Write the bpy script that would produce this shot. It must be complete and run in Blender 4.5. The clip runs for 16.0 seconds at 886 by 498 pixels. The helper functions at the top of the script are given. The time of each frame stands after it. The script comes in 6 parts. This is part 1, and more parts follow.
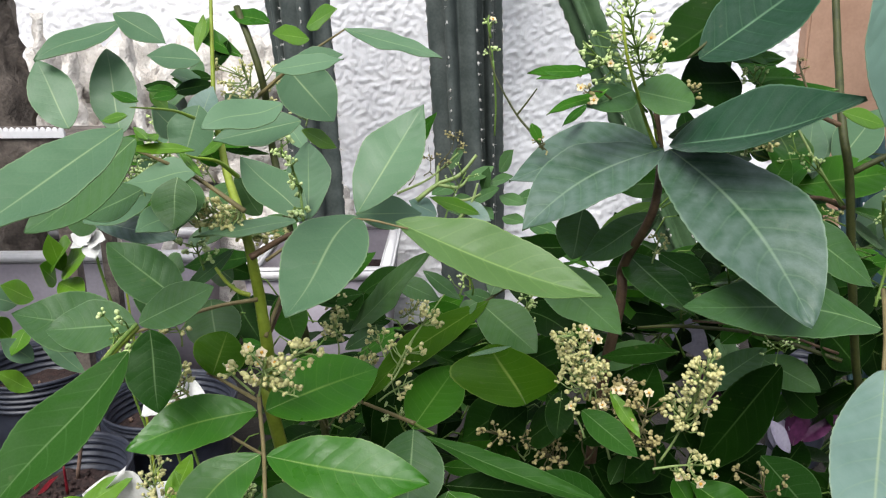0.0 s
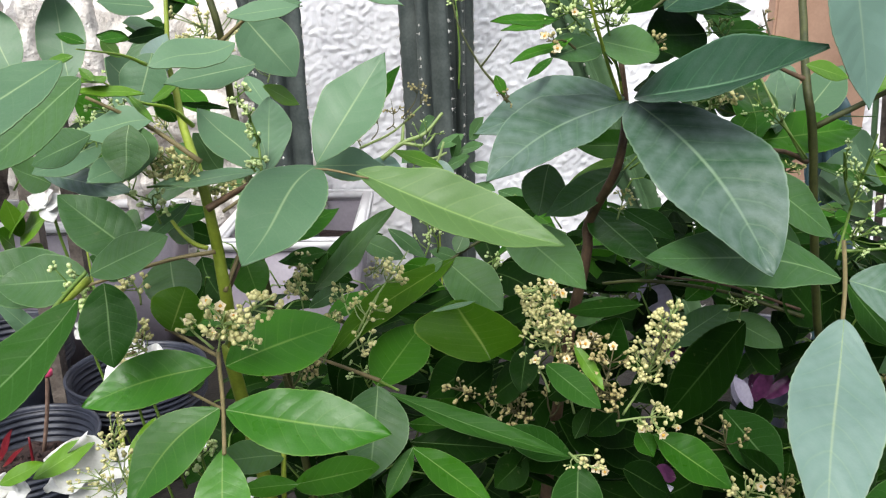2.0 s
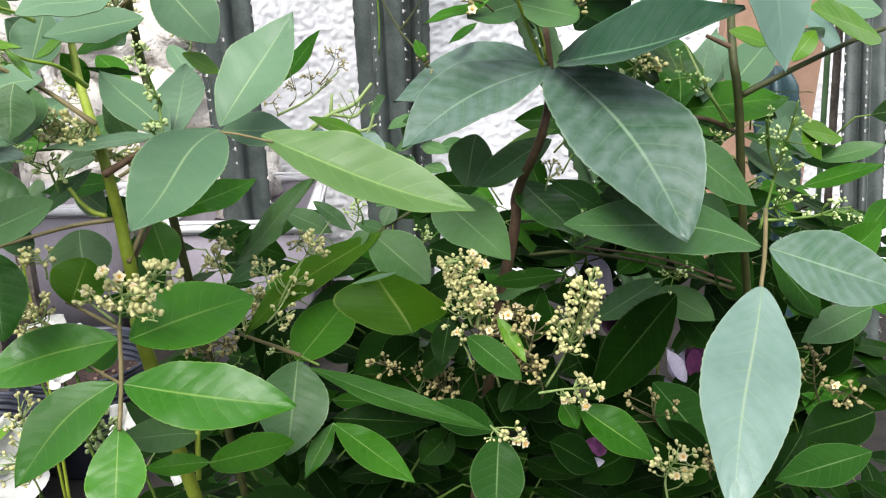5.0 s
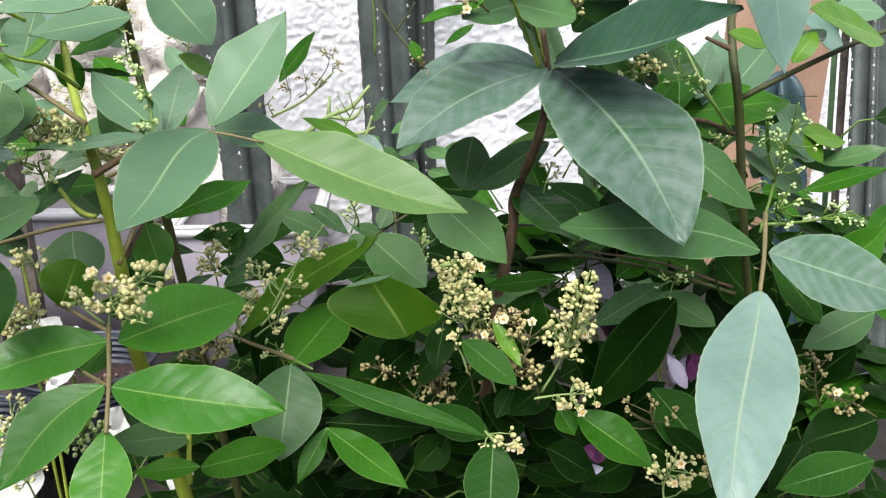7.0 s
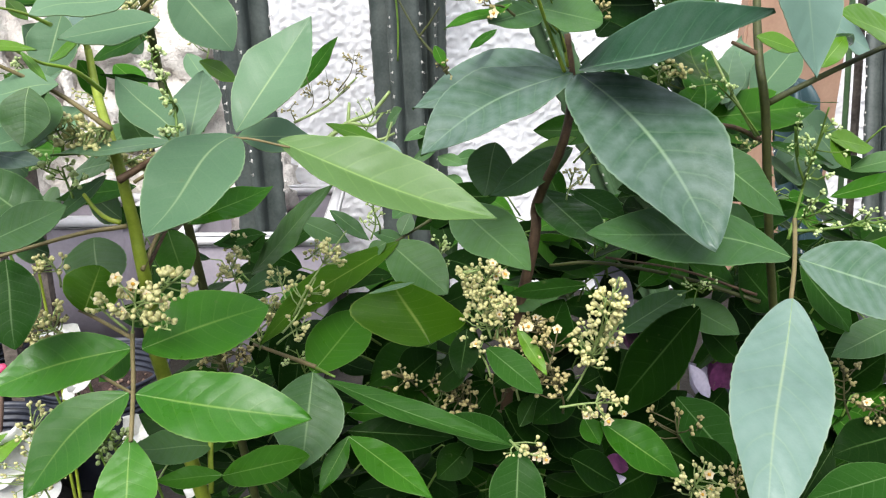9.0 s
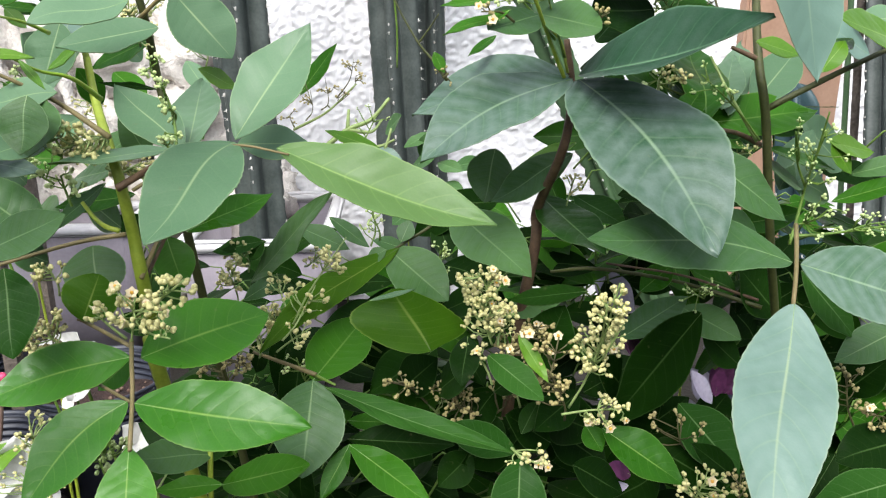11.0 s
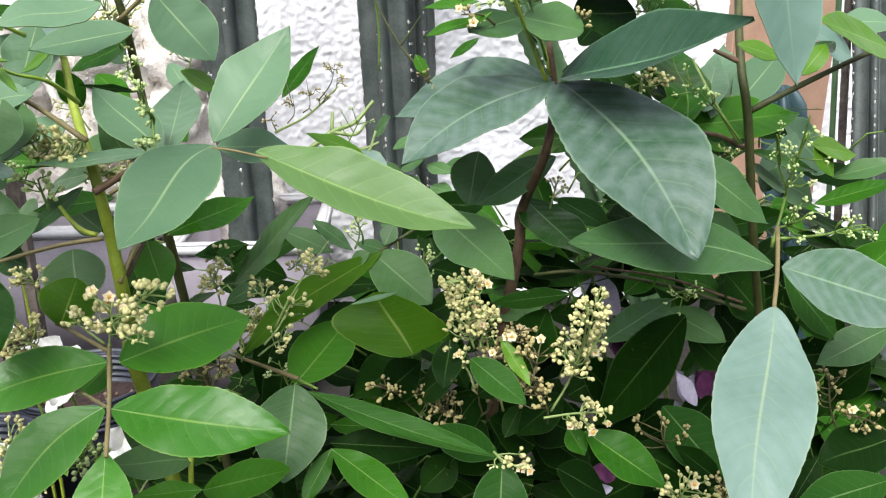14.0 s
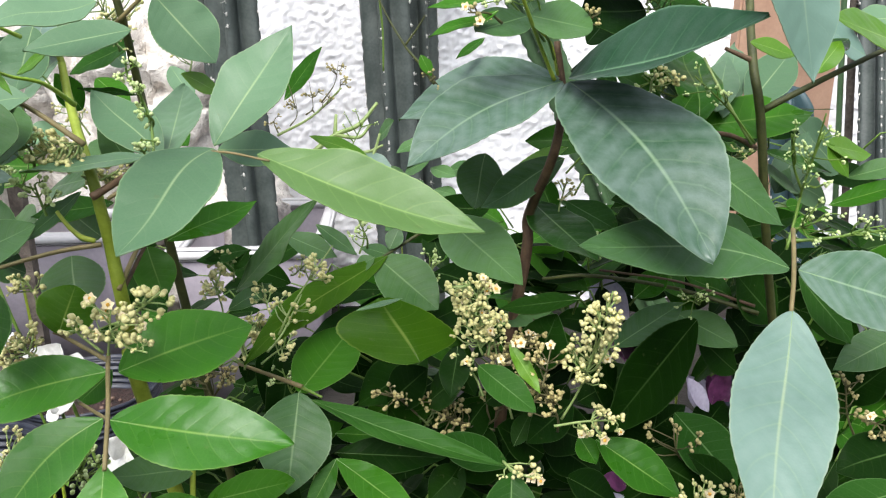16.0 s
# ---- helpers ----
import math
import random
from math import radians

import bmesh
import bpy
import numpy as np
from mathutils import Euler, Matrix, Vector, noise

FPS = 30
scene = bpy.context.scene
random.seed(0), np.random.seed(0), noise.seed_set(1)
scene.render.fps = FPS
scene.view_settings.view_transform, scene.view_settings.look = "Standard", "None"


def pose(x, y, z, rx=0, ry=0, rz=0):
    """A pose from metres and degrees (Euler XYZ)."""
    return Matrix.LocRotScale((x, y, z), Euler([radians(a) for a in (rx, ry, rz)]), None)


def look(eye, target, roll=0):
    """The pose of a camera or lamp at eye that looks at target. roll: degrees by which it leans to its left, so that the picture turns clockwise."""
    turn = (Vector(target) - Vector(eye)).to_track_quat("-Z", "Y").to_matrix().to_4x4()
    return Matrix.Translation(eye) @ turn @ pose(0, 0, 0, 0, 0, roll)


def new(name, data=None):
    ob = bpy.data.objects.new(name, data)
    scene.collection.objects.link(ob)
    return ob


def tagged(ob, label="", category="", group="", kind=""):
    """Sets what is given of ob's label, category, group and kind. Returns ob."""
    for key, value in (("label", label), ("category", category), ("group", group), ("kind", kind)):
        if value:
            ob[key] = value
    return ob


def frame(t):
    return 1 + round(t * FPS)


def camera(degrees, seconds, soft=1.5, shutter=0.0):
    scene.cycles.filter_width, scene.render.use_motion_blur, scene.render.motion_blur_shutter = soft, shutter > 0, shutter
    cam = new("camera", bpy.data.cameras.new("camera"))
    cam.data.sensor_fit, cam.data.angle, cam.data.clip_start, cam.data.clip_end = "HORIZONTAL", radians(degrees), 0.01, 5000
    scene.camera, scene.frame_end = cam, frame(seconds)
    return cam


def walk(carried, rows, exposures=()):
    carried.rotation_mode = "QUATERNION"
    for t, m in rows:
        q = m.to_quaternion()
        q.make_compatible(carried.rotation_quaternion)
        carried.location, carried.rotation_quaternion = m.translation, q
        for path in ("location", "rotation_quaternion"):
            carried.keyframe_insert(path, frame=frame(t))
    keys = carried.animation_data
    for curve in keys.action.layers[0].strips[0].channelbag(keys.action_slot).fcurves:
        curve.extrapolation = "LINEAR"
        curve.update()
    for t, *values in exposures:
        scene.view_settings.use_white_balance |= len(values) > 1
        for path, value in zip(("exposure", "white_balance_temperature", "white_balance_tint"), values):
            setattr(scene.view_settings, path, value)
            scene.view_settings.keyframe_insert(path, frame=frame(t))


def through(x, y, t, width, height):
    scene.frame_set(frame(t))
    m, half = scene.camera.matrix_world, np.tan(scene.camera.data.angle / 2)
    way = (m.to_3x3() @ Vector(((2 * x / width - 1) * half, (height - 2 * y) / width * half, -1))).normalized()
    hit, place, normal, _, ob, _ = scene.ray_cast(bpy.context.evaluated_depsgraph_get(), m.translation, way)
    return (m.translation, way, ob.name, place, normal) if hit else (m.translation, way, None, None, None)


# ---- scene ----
cam = camera(60.00, 16.0, soft=1.2)
ROWS = [
    (0, -0.0016, -0.0038, 1.0067, 74.597, 0.403, 0.041),
    (0.5, -0.0035, 0.0040, 0.9993, 73.721, 0.209, -0.892),
    (1, -0.0001, 0.0045, 0.9970, 73.558, 0.367, -1.404),
    (1.5, -0.0035, -0.0009, 0.9911, 72.968, 0.110, -1.162),
    (2, 0.0046, -0.0018, 0.9923, 72.713, 0.094, -1.939),
    (2.5, 0.0018, 0.0030, 0.9868, 72.332, -0.478, -3.000),
    (3, 0.0114, 0.0079, 0.9767, 72.727, -1.010, -3.322),
    (3.5, 0.0137, 0.0058, 0.9760, 72.867, -1.047, -3.385),
    (4, 0.0295, 0.0116, 0.9779, 73.459, -0.456, -4.386),
    (4.2, 0.0338, 0.0056, 0.9810, 73.011, -0.380, -4.611),
    (6.3, 0.0353, 0.0113, 0.9734, 71.289, -0.303, -3.782),
    (6.5, 0.0372, 0.0138, 0.9736, 71.284, -0.287, -3.730),
    (7, 0.0421, 0.0101, 0.9752, 72.137, -0.479, -3.880),
    (7.5, 0.0316, 0.0129, 0.9709, 72.448, -0.601, -3.306),
    (8, 0.0326, 0.0116, 0.9720, 72.455, -0.515, -3.179),
    (8.5, 0.0340, 0.0113, 0.9724, 72.688, -0.427, -3.259),
    (9, 0.0327, 0.0151, 0.9727, 72.738, -0.343, -3.277),
    (11.3, 0.0328, 0.0169, 0.9725, 73.219, -0.086, -3.345),
    (11.5, 0.0340, 0.0162, 0.9725, 73.035, -0.284, -3.473),
    (12, 0.0358, 0.0154, 0.9729, 73.211, -0.242, -3.752),
    (12.5, 0.0365, 0.0170, 0.9733, 73.041, -0.242, -3.750),
    (13, 0.0368, 0.0168, 0.9746, 73.233, -0.313, -4.003),
    (13.5, 0.0337, 0.0173, 0.9728, 73.371, -0.024, -3.625),
    (14, 0.0392, 0.0183, 0.9732, 73.299, -0.170, -3.911),
    (14.5, 0.0354, 0.0210, 0.9708, 73.412, -0.090, -3.746),
    (15, 0.0352, 0.0272, 0.9689, 73.054, -0.014, -3.818),
    (15.5, 0.0322, 0.0253, 0.9698, 73.633, 0.136, -3.643),
    (16, 0.0380, 0.0291, 0.9704, 73.578, 0.209, -3.753),
]
SKY, SUN = 0.135, 1.7
EXPOSURES = [(0.0, 0.70), (2.0, 0.88), (4.0, 1.09), (16.0, 1.11)]
walk(cam, [(t, pose(x, y, z, rx, ry, rz)) for t, x, y, z, rx, ry, rz in ROWS], EXPOSURES)


# ---- world and light: a bright, overcast courtyard ----
world = bpy.data.worlds.new("sky")
scene.world = world
world.use_nodes = True
wn = world.node_tree
sky = wn.nodes.new("ShaderNodeTexSky")
sky.sky_type, sky.sun_disc = "NISHITA", False
sky.sun_elevation, sky.sun_rotation = radians(60), radians(190)
sky.air_density, sky.dust_density, sky.ozone_density = 1.0, 2.5, 1.2
cloud = wn.nodes.new("ShaderNodeHueSaturation")
cloud.inputs["Saturation"].default_value = 0.45
wn.links.new(sky.outputs[0], cloud.inputs["Color"])
wn.links.new(cloud.outputs[0], wn.nodes["Background"].inputs[0])
wn.nodes["Background"].inputs[1].default_value = SKY
sun_data = bpy.data.lights.new("sun", "SUN")
sun_data.energy, sun_data.angle, sun_data.color = SUN, radians(32), (1.0, 0.985, 0.96)
sun = new("sun", sun_data)
sun.matrix_world = look((-0.9, -2.4, 4.2), (0.1, 0.6, 0.8))


# ---- materials ----
def shader(name):
    m = bpy.data.materials.new(name)
    m.use_nodes = True
    return m, m.node_tree, m.node_tree.nodes["Principled BSDF"]


def add(tree, kind, **values):
    n = tree.nodes.new(kind)
    for k, v in values.items():
        if k == "operation":
            n.operation = v
        elif k == "data_type":
            n.data_type = v
        elif k == "blend_type":
            n.blend_type = v
    return n


def math_node(tree, op, a, b=None, clamp=False):
    n = add(tree, "ShaderNodeMath", operation=op)
    n.use_clamp = clamp
    for i, v in enumerate((a, b)):
        if v is None:
            continue
        if isinstance(v, (int, float)):
            n.inputs[i].default_value = v
        else:
            tree.links.new(v, n.inputs[i])
    return n.outputs[0]


def blend(tree, fac, a, b, kind="MIX"):
    n = add(tree, "ShaderNodeMix", data_type="RGBA", blend_type=kind)
    for slot, v in ((0, fac), (6, a), (7, b)):
        if isinstance(v, (int, float)):
            n.inputs[slot].default_value = v
        elif isinstance(v, tuple):
            n.inputs[slot].default_value = (*v, 1)
        else:
            tree.links.new(v, n.inputs[slot])
    return n.outputs[2]


def grain(tree, scale, detail=4.0, coords="Object"):
    tc = add(tree, "ShaderNodeTexCoord")
    n = add(tree, "ShaderNodeTexNoise")
    n.inputs["Scale"].default_value, n.inputs["Detail"].default_value = scale, detail
    tree.links.new(tc.outputs[coords], n.inputs["Vector"])
    return n.outputs[0]


def spread(tree, value, low, high):
    n = add(tree, "ShaderNodeMapRange")
    n.inputs[1].default_value, n.inputs[2].default_value = low, high
    tree.links.new(value, n.inputs[0])
    return n.outputs[0]


def relief(tree, bsdf, height, strength, distance):
    b = add(tree, "ShaderNodeBump")
    b.inputs["Strength"].default_value, b.inputs["Distance"].default_value = strength, distance
    tree.links.new(height, b.inputs["Height"])
    tree.links.new(b.outputs[0], bsdf.inputs["Normal"])


def plain(name, low, high, rough=0.6, scale=40.0, bump=0.2, depth=0.002, fine=None, metal=0.0):
    """A surface of two tones mixed by coarse and fine grain, with relief."""
    m, t, b = shader(name)
    coarse, small = grain(t, scale), grain(t, fine or scale * 7)
    mixed = math_node(t, "ADD", math_node(t, "MULTIPLY", coarse, 0.65), math_node(t, "MULTIPLY", small, 0.35))
    t.links.new(blend(t, spread(t, mixed, 0.35, 0.65), low, high), b.inputs["Base Color"])
    b.inputs["Metallic"].default_value = metal
    t.links.new(math_node(t, "ADD", math_node(t, "MULTIPLY", small, 0.25), rough - 0.12), b.inputs["Roughness"])
    relief(t, b, mixed, bump, depth)
    return m


def leaf_material(name, deep, light, rib, rough, through=0.25, veins=0.35, under=False, gloss=0.5, coat=0.0, painted_sheen=0.0):
    """Leaf skin: midrib, side veins, pale margin and mottling, by the blade's own coordinates; pale patches paint sky
    sheen into the colour.
    """
    m, t, b = shader(name)
    uv = add(t, "ShaderNodeUVMap")
    uv.uv_map = "blade"
    sep = add(t, "ShaderNodeSeparateXYZ")
    t.links.new(uv.outputs[0], sep.inputs[0])
    across = math_node(t, "MULTIPLY", math_node(t, "ABSOLUTE", math_node(t, "SUBTRACT", sep.outputs[0], 0.5)), 2.0)
    along = sep.outputs[1]
    info = math_node(t, "FRACT", math_node(t, "ADD", add(t, "ShaderNodeObjectInfo").outputs["Random"], add(t, "ShaderNodeNewGeometry").outputs["Random Per Island"]))
    # side veins leave the midrib at a slant and bend towards the tip
    wobble = math_node(t, "MULTIPLY", math_node(t, "SUBTRACT", grain(t, 40.0, 2.0), 0.5), 0.4)
    slant = math_node(t, "SUBTRACT", math_node(t, "MULTIPLY", along, 9.0), math_node(t, "MULTIPLY", math_node(t, "POWER", across, 1.25), 1.5))
    phase = math_node(t, "FRACT", math_node(t, "ADD", math_node(t, "ADD", slant, wobble), 0.5 + 20.0))
    tri = math_node(t, "MULTIPLY", math_node(t, "SUBTRACT", 0.5, math_node(t, "ABSOLUTE", math_node(t, "SUBTRACT", phase, 0.5))), 2.0)
    line = spread(t, tri, 0.86, 0.99)
    fade = math_node(t, "SUBTRACT", 1.0, math_node(t, "MULTIPLY", across, 0.75), True)
    vein = math_node(t, "MULTIPLY", line, fade)
    mid = spread(t, math_node(t, "SUBTRACT", 0.044, across), 0.0, 0.036)
    mid = math_node(t, "MULTIPLY", mid, spread(t, math_node(t, "SUBTRACT", 1.25, along), 0.0, 0.8))
    edge = spread(t, across, 0.955, 0.99)
    mottle = grain(t, 28.0, 3.0)
    fine = grain(t, 420.0, 2.0)
    tone = math_node(t, "ADD", math_node(t, "MULTIPLY", mottle, 0.8), math_node(t, "MULTIPLY", math_node(t, "SUBTRACT", info, 0.5), 0.85))
    colour = blend(t, spread(t, tone, 0.2, 0.7), deep, light)
    net = add(t, "ShaderNodeTexVoronoi")
    net.feature = "DISTANCE_TO_EDGE"
    net.inputs["Scale"].default_value = 520.0
    t.links.new(add(t, "ShaderNodeTexCoord").outputs["Object"], net.inputs["Vector"])
    mesh_lines = spread(t, math_node(t, "SUBTRACT", 0.16, net.outputs["Distance"]), 0.0, 0.16)
    colour = blend(t, math_node(t, "MULTIPLY", mesh_lines, 0.035), colour, rib)
    speck = spread(t, grain(t, 170.0, 2.0), 0.70, 0.78)
    colour = blend(t, math_node(t, "MULTIPLY", speck, 0.22), colour, (0.16, 0.17, 0.07))
    colour = blend(t, math_node(t, "MULTIPLY", vein, veins * 0.65), colour, rib)
    colour = blend(t, math_node(t, "MULTIPLY", edge, 0.5), colour, rib)
    colour = blend(t, math_node(t, "MULTIPLY", mid, 0.75), colour, rib)
    # sky sheen painted into the base colour: pale patches, stronger between veins
    band = math_node(t, "MULTIPLY", math_node(t, "SUBTRACT", 1.0, tri), 0.16)
    sheen_mask = spread(t, math_node(t, "ADD", band, math_node(t, "ADD", math_node(t, "MULTIPLY", grain(t, 26.0, 3.0), 0.5), math_node(t, "MULTIPLY", grain(t, 150.0, 4.0), 0.4))), 0.38, 0.66)
    colour = blend(t, math_node(t, "MULTIPLY", sheen_mask, painted_sheen), colour, (0.45, 0.53, 0.52))
    t.links.new(colour, b.inputs["Base Color"])
    patch = grain(t, 55.0, 4.0)
    t.links.new(math_node(t, "ADD", math_node(t, "MULTIPLY", spread(t, patch, 0.3, 0.7), 0.22), rough - 0.11), b.inputs["Roughness"])
    b.inputs["Specular IOR Level"].default_value = 0.3 if under else gloss
    b.inputs["Coat Weight"].default_value, b.inputs["Coat Roughness"].default_value = coat, 0.4
    high = math_node(t, "ADD", math_node(t, "MULTIPLY", vein, 0.4 if under else -0.06), math_node(t, "MULTIPLY", fine, 0.12))
    high = math_node(t, "ADD", high, math_node(t, "MULTIPLY", mottle, 0.6))
    high = math_node(t, "ADD", high, math_node(t, "MULTIPLY", grain(t, 110.0, 3.0), 0.7))
    relief(t, b, high, 0.55, 0.0013)
    glow = add(t, "ShaderNodeBsdfTranslucent")
    t.links.new(blend(t, 0.35, colour, (0.22, 0.50, 0.02), "MIX"), glow.inputs[0])
    mix = add(t, "ShaderNodeMixShader")
    mix.inputs[0].default_value = through
    t.links.new(b.outputs[0], mix.inputs[1])
    t.links.new(glow.outputs[0], mix.inputs[2])
    t.links.new(mix.outputs[0], t.nodes["Material Output"].inputs[0])
    return m


MAT = {
    "young": leaf_material("leaf_young", (0.096, 0.200, 0.098), (0.148, 0.275, 0.148), (0.36, 0.50, 0.24), 0.46, 0.26, 0.09, gloss=0.5),
    "frost": leaf_material("leaf_frost", (0.095, 0.200, 0.150), (0.165, 0.285, 0.225), (0.30, 0.42, 0.28), 0.42, 0.22, 0.10, gloss=0.6),
    "pale": leaf_material("leaf_pale", (0.100, 0.200, 0.146), (0.170, 0.284, 0.226), (0.38, 0.48, 0.27), 0.44, 0.20, 0.30, gloss=0.9, painted_sheen=0.12),
    "spring": leaf_material("leaf_spring", (0.128, 0.246, 0.070), (0.180, 0.310, 0.104), (0.34, 0.50, 0.15), 0.46, 0.32, 0.36, gloss=0.45),
    "lush": leaf_material("leaf_lush", (0.0285, 0.148, 0.004), (0.0554, 0.222, 0.008), (0.22, 0.38, 0.07), 0.36, 0.20, 0.24, gloss=0.4, coat=0.12),
    "waxy": leaf_material("leaf_waxy", (0.024, 0.080, 0.036), (0.048, 0.124, 0.060), (0.23, 0.35, 0.19), 0.42, 0.12, 0.36, gloss=0.6, coat=0.08, painted_sheen=0.20),
    "teal": leaf_material("leaf_teal", (0.010, 0.050, 0.020), (0.020, 0.078, 0.034), (0.15, 0.28, 0.15), 0.46, 0.08, 0.28, gloss=0.28, coat=0.0, painted_sheen=0.04),
    "sage": leaf_material("leaf_sage", (0.038, 0.114, 0.024), (0.072, 0.170, 0.044), (0.22, 0.36, 0.14), 0.42, 0.20, 0.26, gloss=0.3, coat=0.0, painted_sheen=0.05),
    "olive": leaf_material("leaf_olive", (0.032, 0.105, 0.003), (0.058, 0.155, 0.006), (0.24, 0.34, 0.06), 0.42, 0.34, 0.24, gloss=0.10),
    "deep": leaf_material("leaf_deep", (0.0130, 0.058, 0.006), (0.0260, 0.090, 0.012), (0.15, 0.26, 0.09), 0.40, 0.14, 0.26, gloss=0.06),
    # green taken down to near black: the crown's inner shade put into the colour
    "mature": leaf_material("leaf_shade_dark", (0.0031, 0.017, 0.0010), (0.0077, 0.034, 0.0020), (0.06, 0.12, 0.03), 0.48, 0.08, 0.20, gloss=0.05),
    "mid": leaf_material("leaf_mid", (0.0222, 0.104, 0.006), (0.0443, 0.165, 0.011), (0.19, 0.33, 0.07), 0.36, 0.20, 0.28, gloss=0.12),
    "fresh": leaf_material("leaf_fresh", (0.085, 0.230, 0.010), (0.150, 0.330, 0.020), (0.34, 0.52, 0.12), 0.40, 0.34, 0.25),
    "under": leaf_material("leaf_underside", (0.045, 0.120, 0.020), (0.075, 0.165, 0.032), (0.22, 0.36, 0.09), 0.55, 0.24, 0.30, True),
    # darker copy of the underside, its tone standing in for crown shade
    "under_shade": leaf_material("leaf_underside_shade", (0.012, 0.036, 0.005), (0.024, 0.060, 0.010), (0.08, 0.14, 0.03), 0.55, 0.16, 0.25, True),
    "rib_green": plain("rib_green", (0.17, 0.29, 0.09), (0.27, 0.40, 0.15), 0.5, 200, 0.1, 0.0005),
    "rib_dark": plain("rib_dark", (0.060, 0.115, 0.020), (0.100, 0.170, 0.040), 0.5, 200, 0.1, 0.0005),
    "stem_green": plain("stem_green", (0.200, 0.275, 0.018), (0.310, 0.390, 0.042), 0.5, 90, 0.3, 0.001),
    "stem_fresh": plain("stem_fresh", (0.200, 0.340, 0.020), (0.300, 0.440, 0.050), 0.45, 90, 0.2, 0.0008),
    "stem_brown": plain("stem_brown", (0.070, 0.040, 0.022), (0.150, 0.092, 0.050), 0.7, 120, 0.6, 0.002),
    "stem_olive": plain("stem_olive", (0.034, 0.044, 0.009), (0.076, 0.086, 0.020), 0.6, 120, 0.5, 0.0015),
    "twig": plain("twig", (0.150, 0.130, 0.050), (0.230, 0.180, 0.080), 0.6, 160, 0.3, 0.001),
    "stalk": plain("flower_stalk", (0.090, 0.180, 0.020), (0.160, 0.260, 0.045), 0.5, 160, 0.1, 0.0005),
    "stalk_pale": plain("flower_stalk_pale", (0.190, 0.280, 0.080), (0.320, 0.410, 0.150), 0.5, 160, 0.1, 0.0005),
    "stalk_brown": plain("flower_stalk_brown", (0.070, 0.070, 0.025), (0.130, 0.115, 0.045), 0.6, 160, 0.1, 0.0005),
    "bud_cream": plain("bud_cream", (0.48, 0.47, 0.17), (0.69, 0.64, 0.33), 0.5, 300, 0.1, 0.0003),
    "bud_green": plain("bud_green", (0.46, 0.60, 0.20), (0.68, 0.78, 0.40), 0.5, 300, 0.1, 0.0003),
    "bud_tan": plain("bud_tan", (0.31, 0.265, 0.095), (0.52, 0.45, 0.21), 0.55, 300, 0.1, 0.0003),
    "petal_cream": plain("petal_cream", (0.68, 0.58, 0.34), (0.80, 0.71, 0.50), 0.5, 300, 0.1, 0.0003),
    "heart_orange": plain("heart_orange", (0.62, 0.30, 0.03), (0.75, 0.46, 0.08), 0.5, 300, 0.1, 0.0003),
    "petal_white": plain("petal_white", (0.54, 0.54, 0.50), (0.72, 0.72, 0.69), 0.5, 60, 0.3, 0.001),
    "stucco": plain("white_stucco", (0.84, 0.84, 0.865), (0.92, 0.92, 0.94), 0.85, 22, 0.45, 0.004, 160),
    "tan": plain("tan_paint", (0.36, 0.215, 0.145), (0.46, 0.29, 0.20), 0.8, 9, 0.3, 0.002, 120),
    "trough": plain("trough_plastic", (0.23, 0.205, 0.24), (0.32, 0.29, 0.33), 0.55, 8, 0.15, 0.001, 90),
    "rim": plain("trough_rim", (0.66, 0.65, 0.66), (0.80, 0.79, 0.80), 0.5, 12, 0.15, 0.001, 90),
    "pot": plain("pot_plastic", (0.014, 0.017, 0.028), (0.042, 0.048, 0.068), 0.42, 30, 0.15, 0.0008),
    "soil": plain("soil", (0.014, 0.008, 0.007), (0.060, 0.033, 0.028), 0.95, 70, 1.0, 0.01, 260),
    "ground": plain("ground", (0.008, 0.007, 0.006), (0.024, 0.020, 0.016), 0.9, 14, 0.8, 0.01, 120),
    "cactus": plain("cactus_skin", (0.032, 0.044, 0.040), (0.084, 0.100, 0.092), 0.55, 16, 0.25, 0.002, 140),
    "cactus_blue": plain("cactus_skin_blue", (0.022, 0.052, 0.062), (0.045, 0.088, 0.098), 0.5, 16, 0.25, 0.002, 140),
    "cactus_green": plain("cactus_skin_green", (0.045, 0.095, 0.040), (0.080, 0.150, 0.065), 0.5, 16, 0.25, 0.002, 140),
    "spine": plain("spine", (0.45, 0.43, 0.40), (0.70, 0.68, 0.64), 0.6, 120, 0.1, 0.0005),
    "render_grey": plain("grey_render", (0.16, 0.15, 0.14), (0.26, 0.25, 0.23), 0.85, 6, 0.3, 0.003, 90),
    "bark": plain("bark", (0.060, 0.048, 0.040), (0.180, 0.150, 0.125), 0.9, 24, 1.0, 0.01, 130),
    "stone": plain("pale_stone", (0.60, 0.55, 0.50), (0.86, 0.82, 0.76), 0.9, 22, 1.0, 0.02, 110),
    "purple": plain("purple_leaf", (0.060, 0.010, 0.050), (0.190, 0.050, 0.145), 0.45, 70, 0.4, 0.002, 260),
    "lilac": plain("lilac_leaf", (0.40, 0.36, 0.48), (0.60, 0.56, 0.67), 0.5, 60, 0.3, 0.001),
    "red": plain("red_leaf", (0.10, 0.004, 0.010), (0.20, 0.012, 0.020), 0.45, 60, 0.3, 0.001),
    "pink": plain("pink_tie", (0.70, 0.06, 0.16), (0.80, 0.12, 0.24), 0.5, 60, 0.1, 0.001),
    "stick": plain("stick", (0.14, 0.085, 0.06), (0.24, 0.16, 0.12), 0.8, 60, 0.4, 0.001),
}


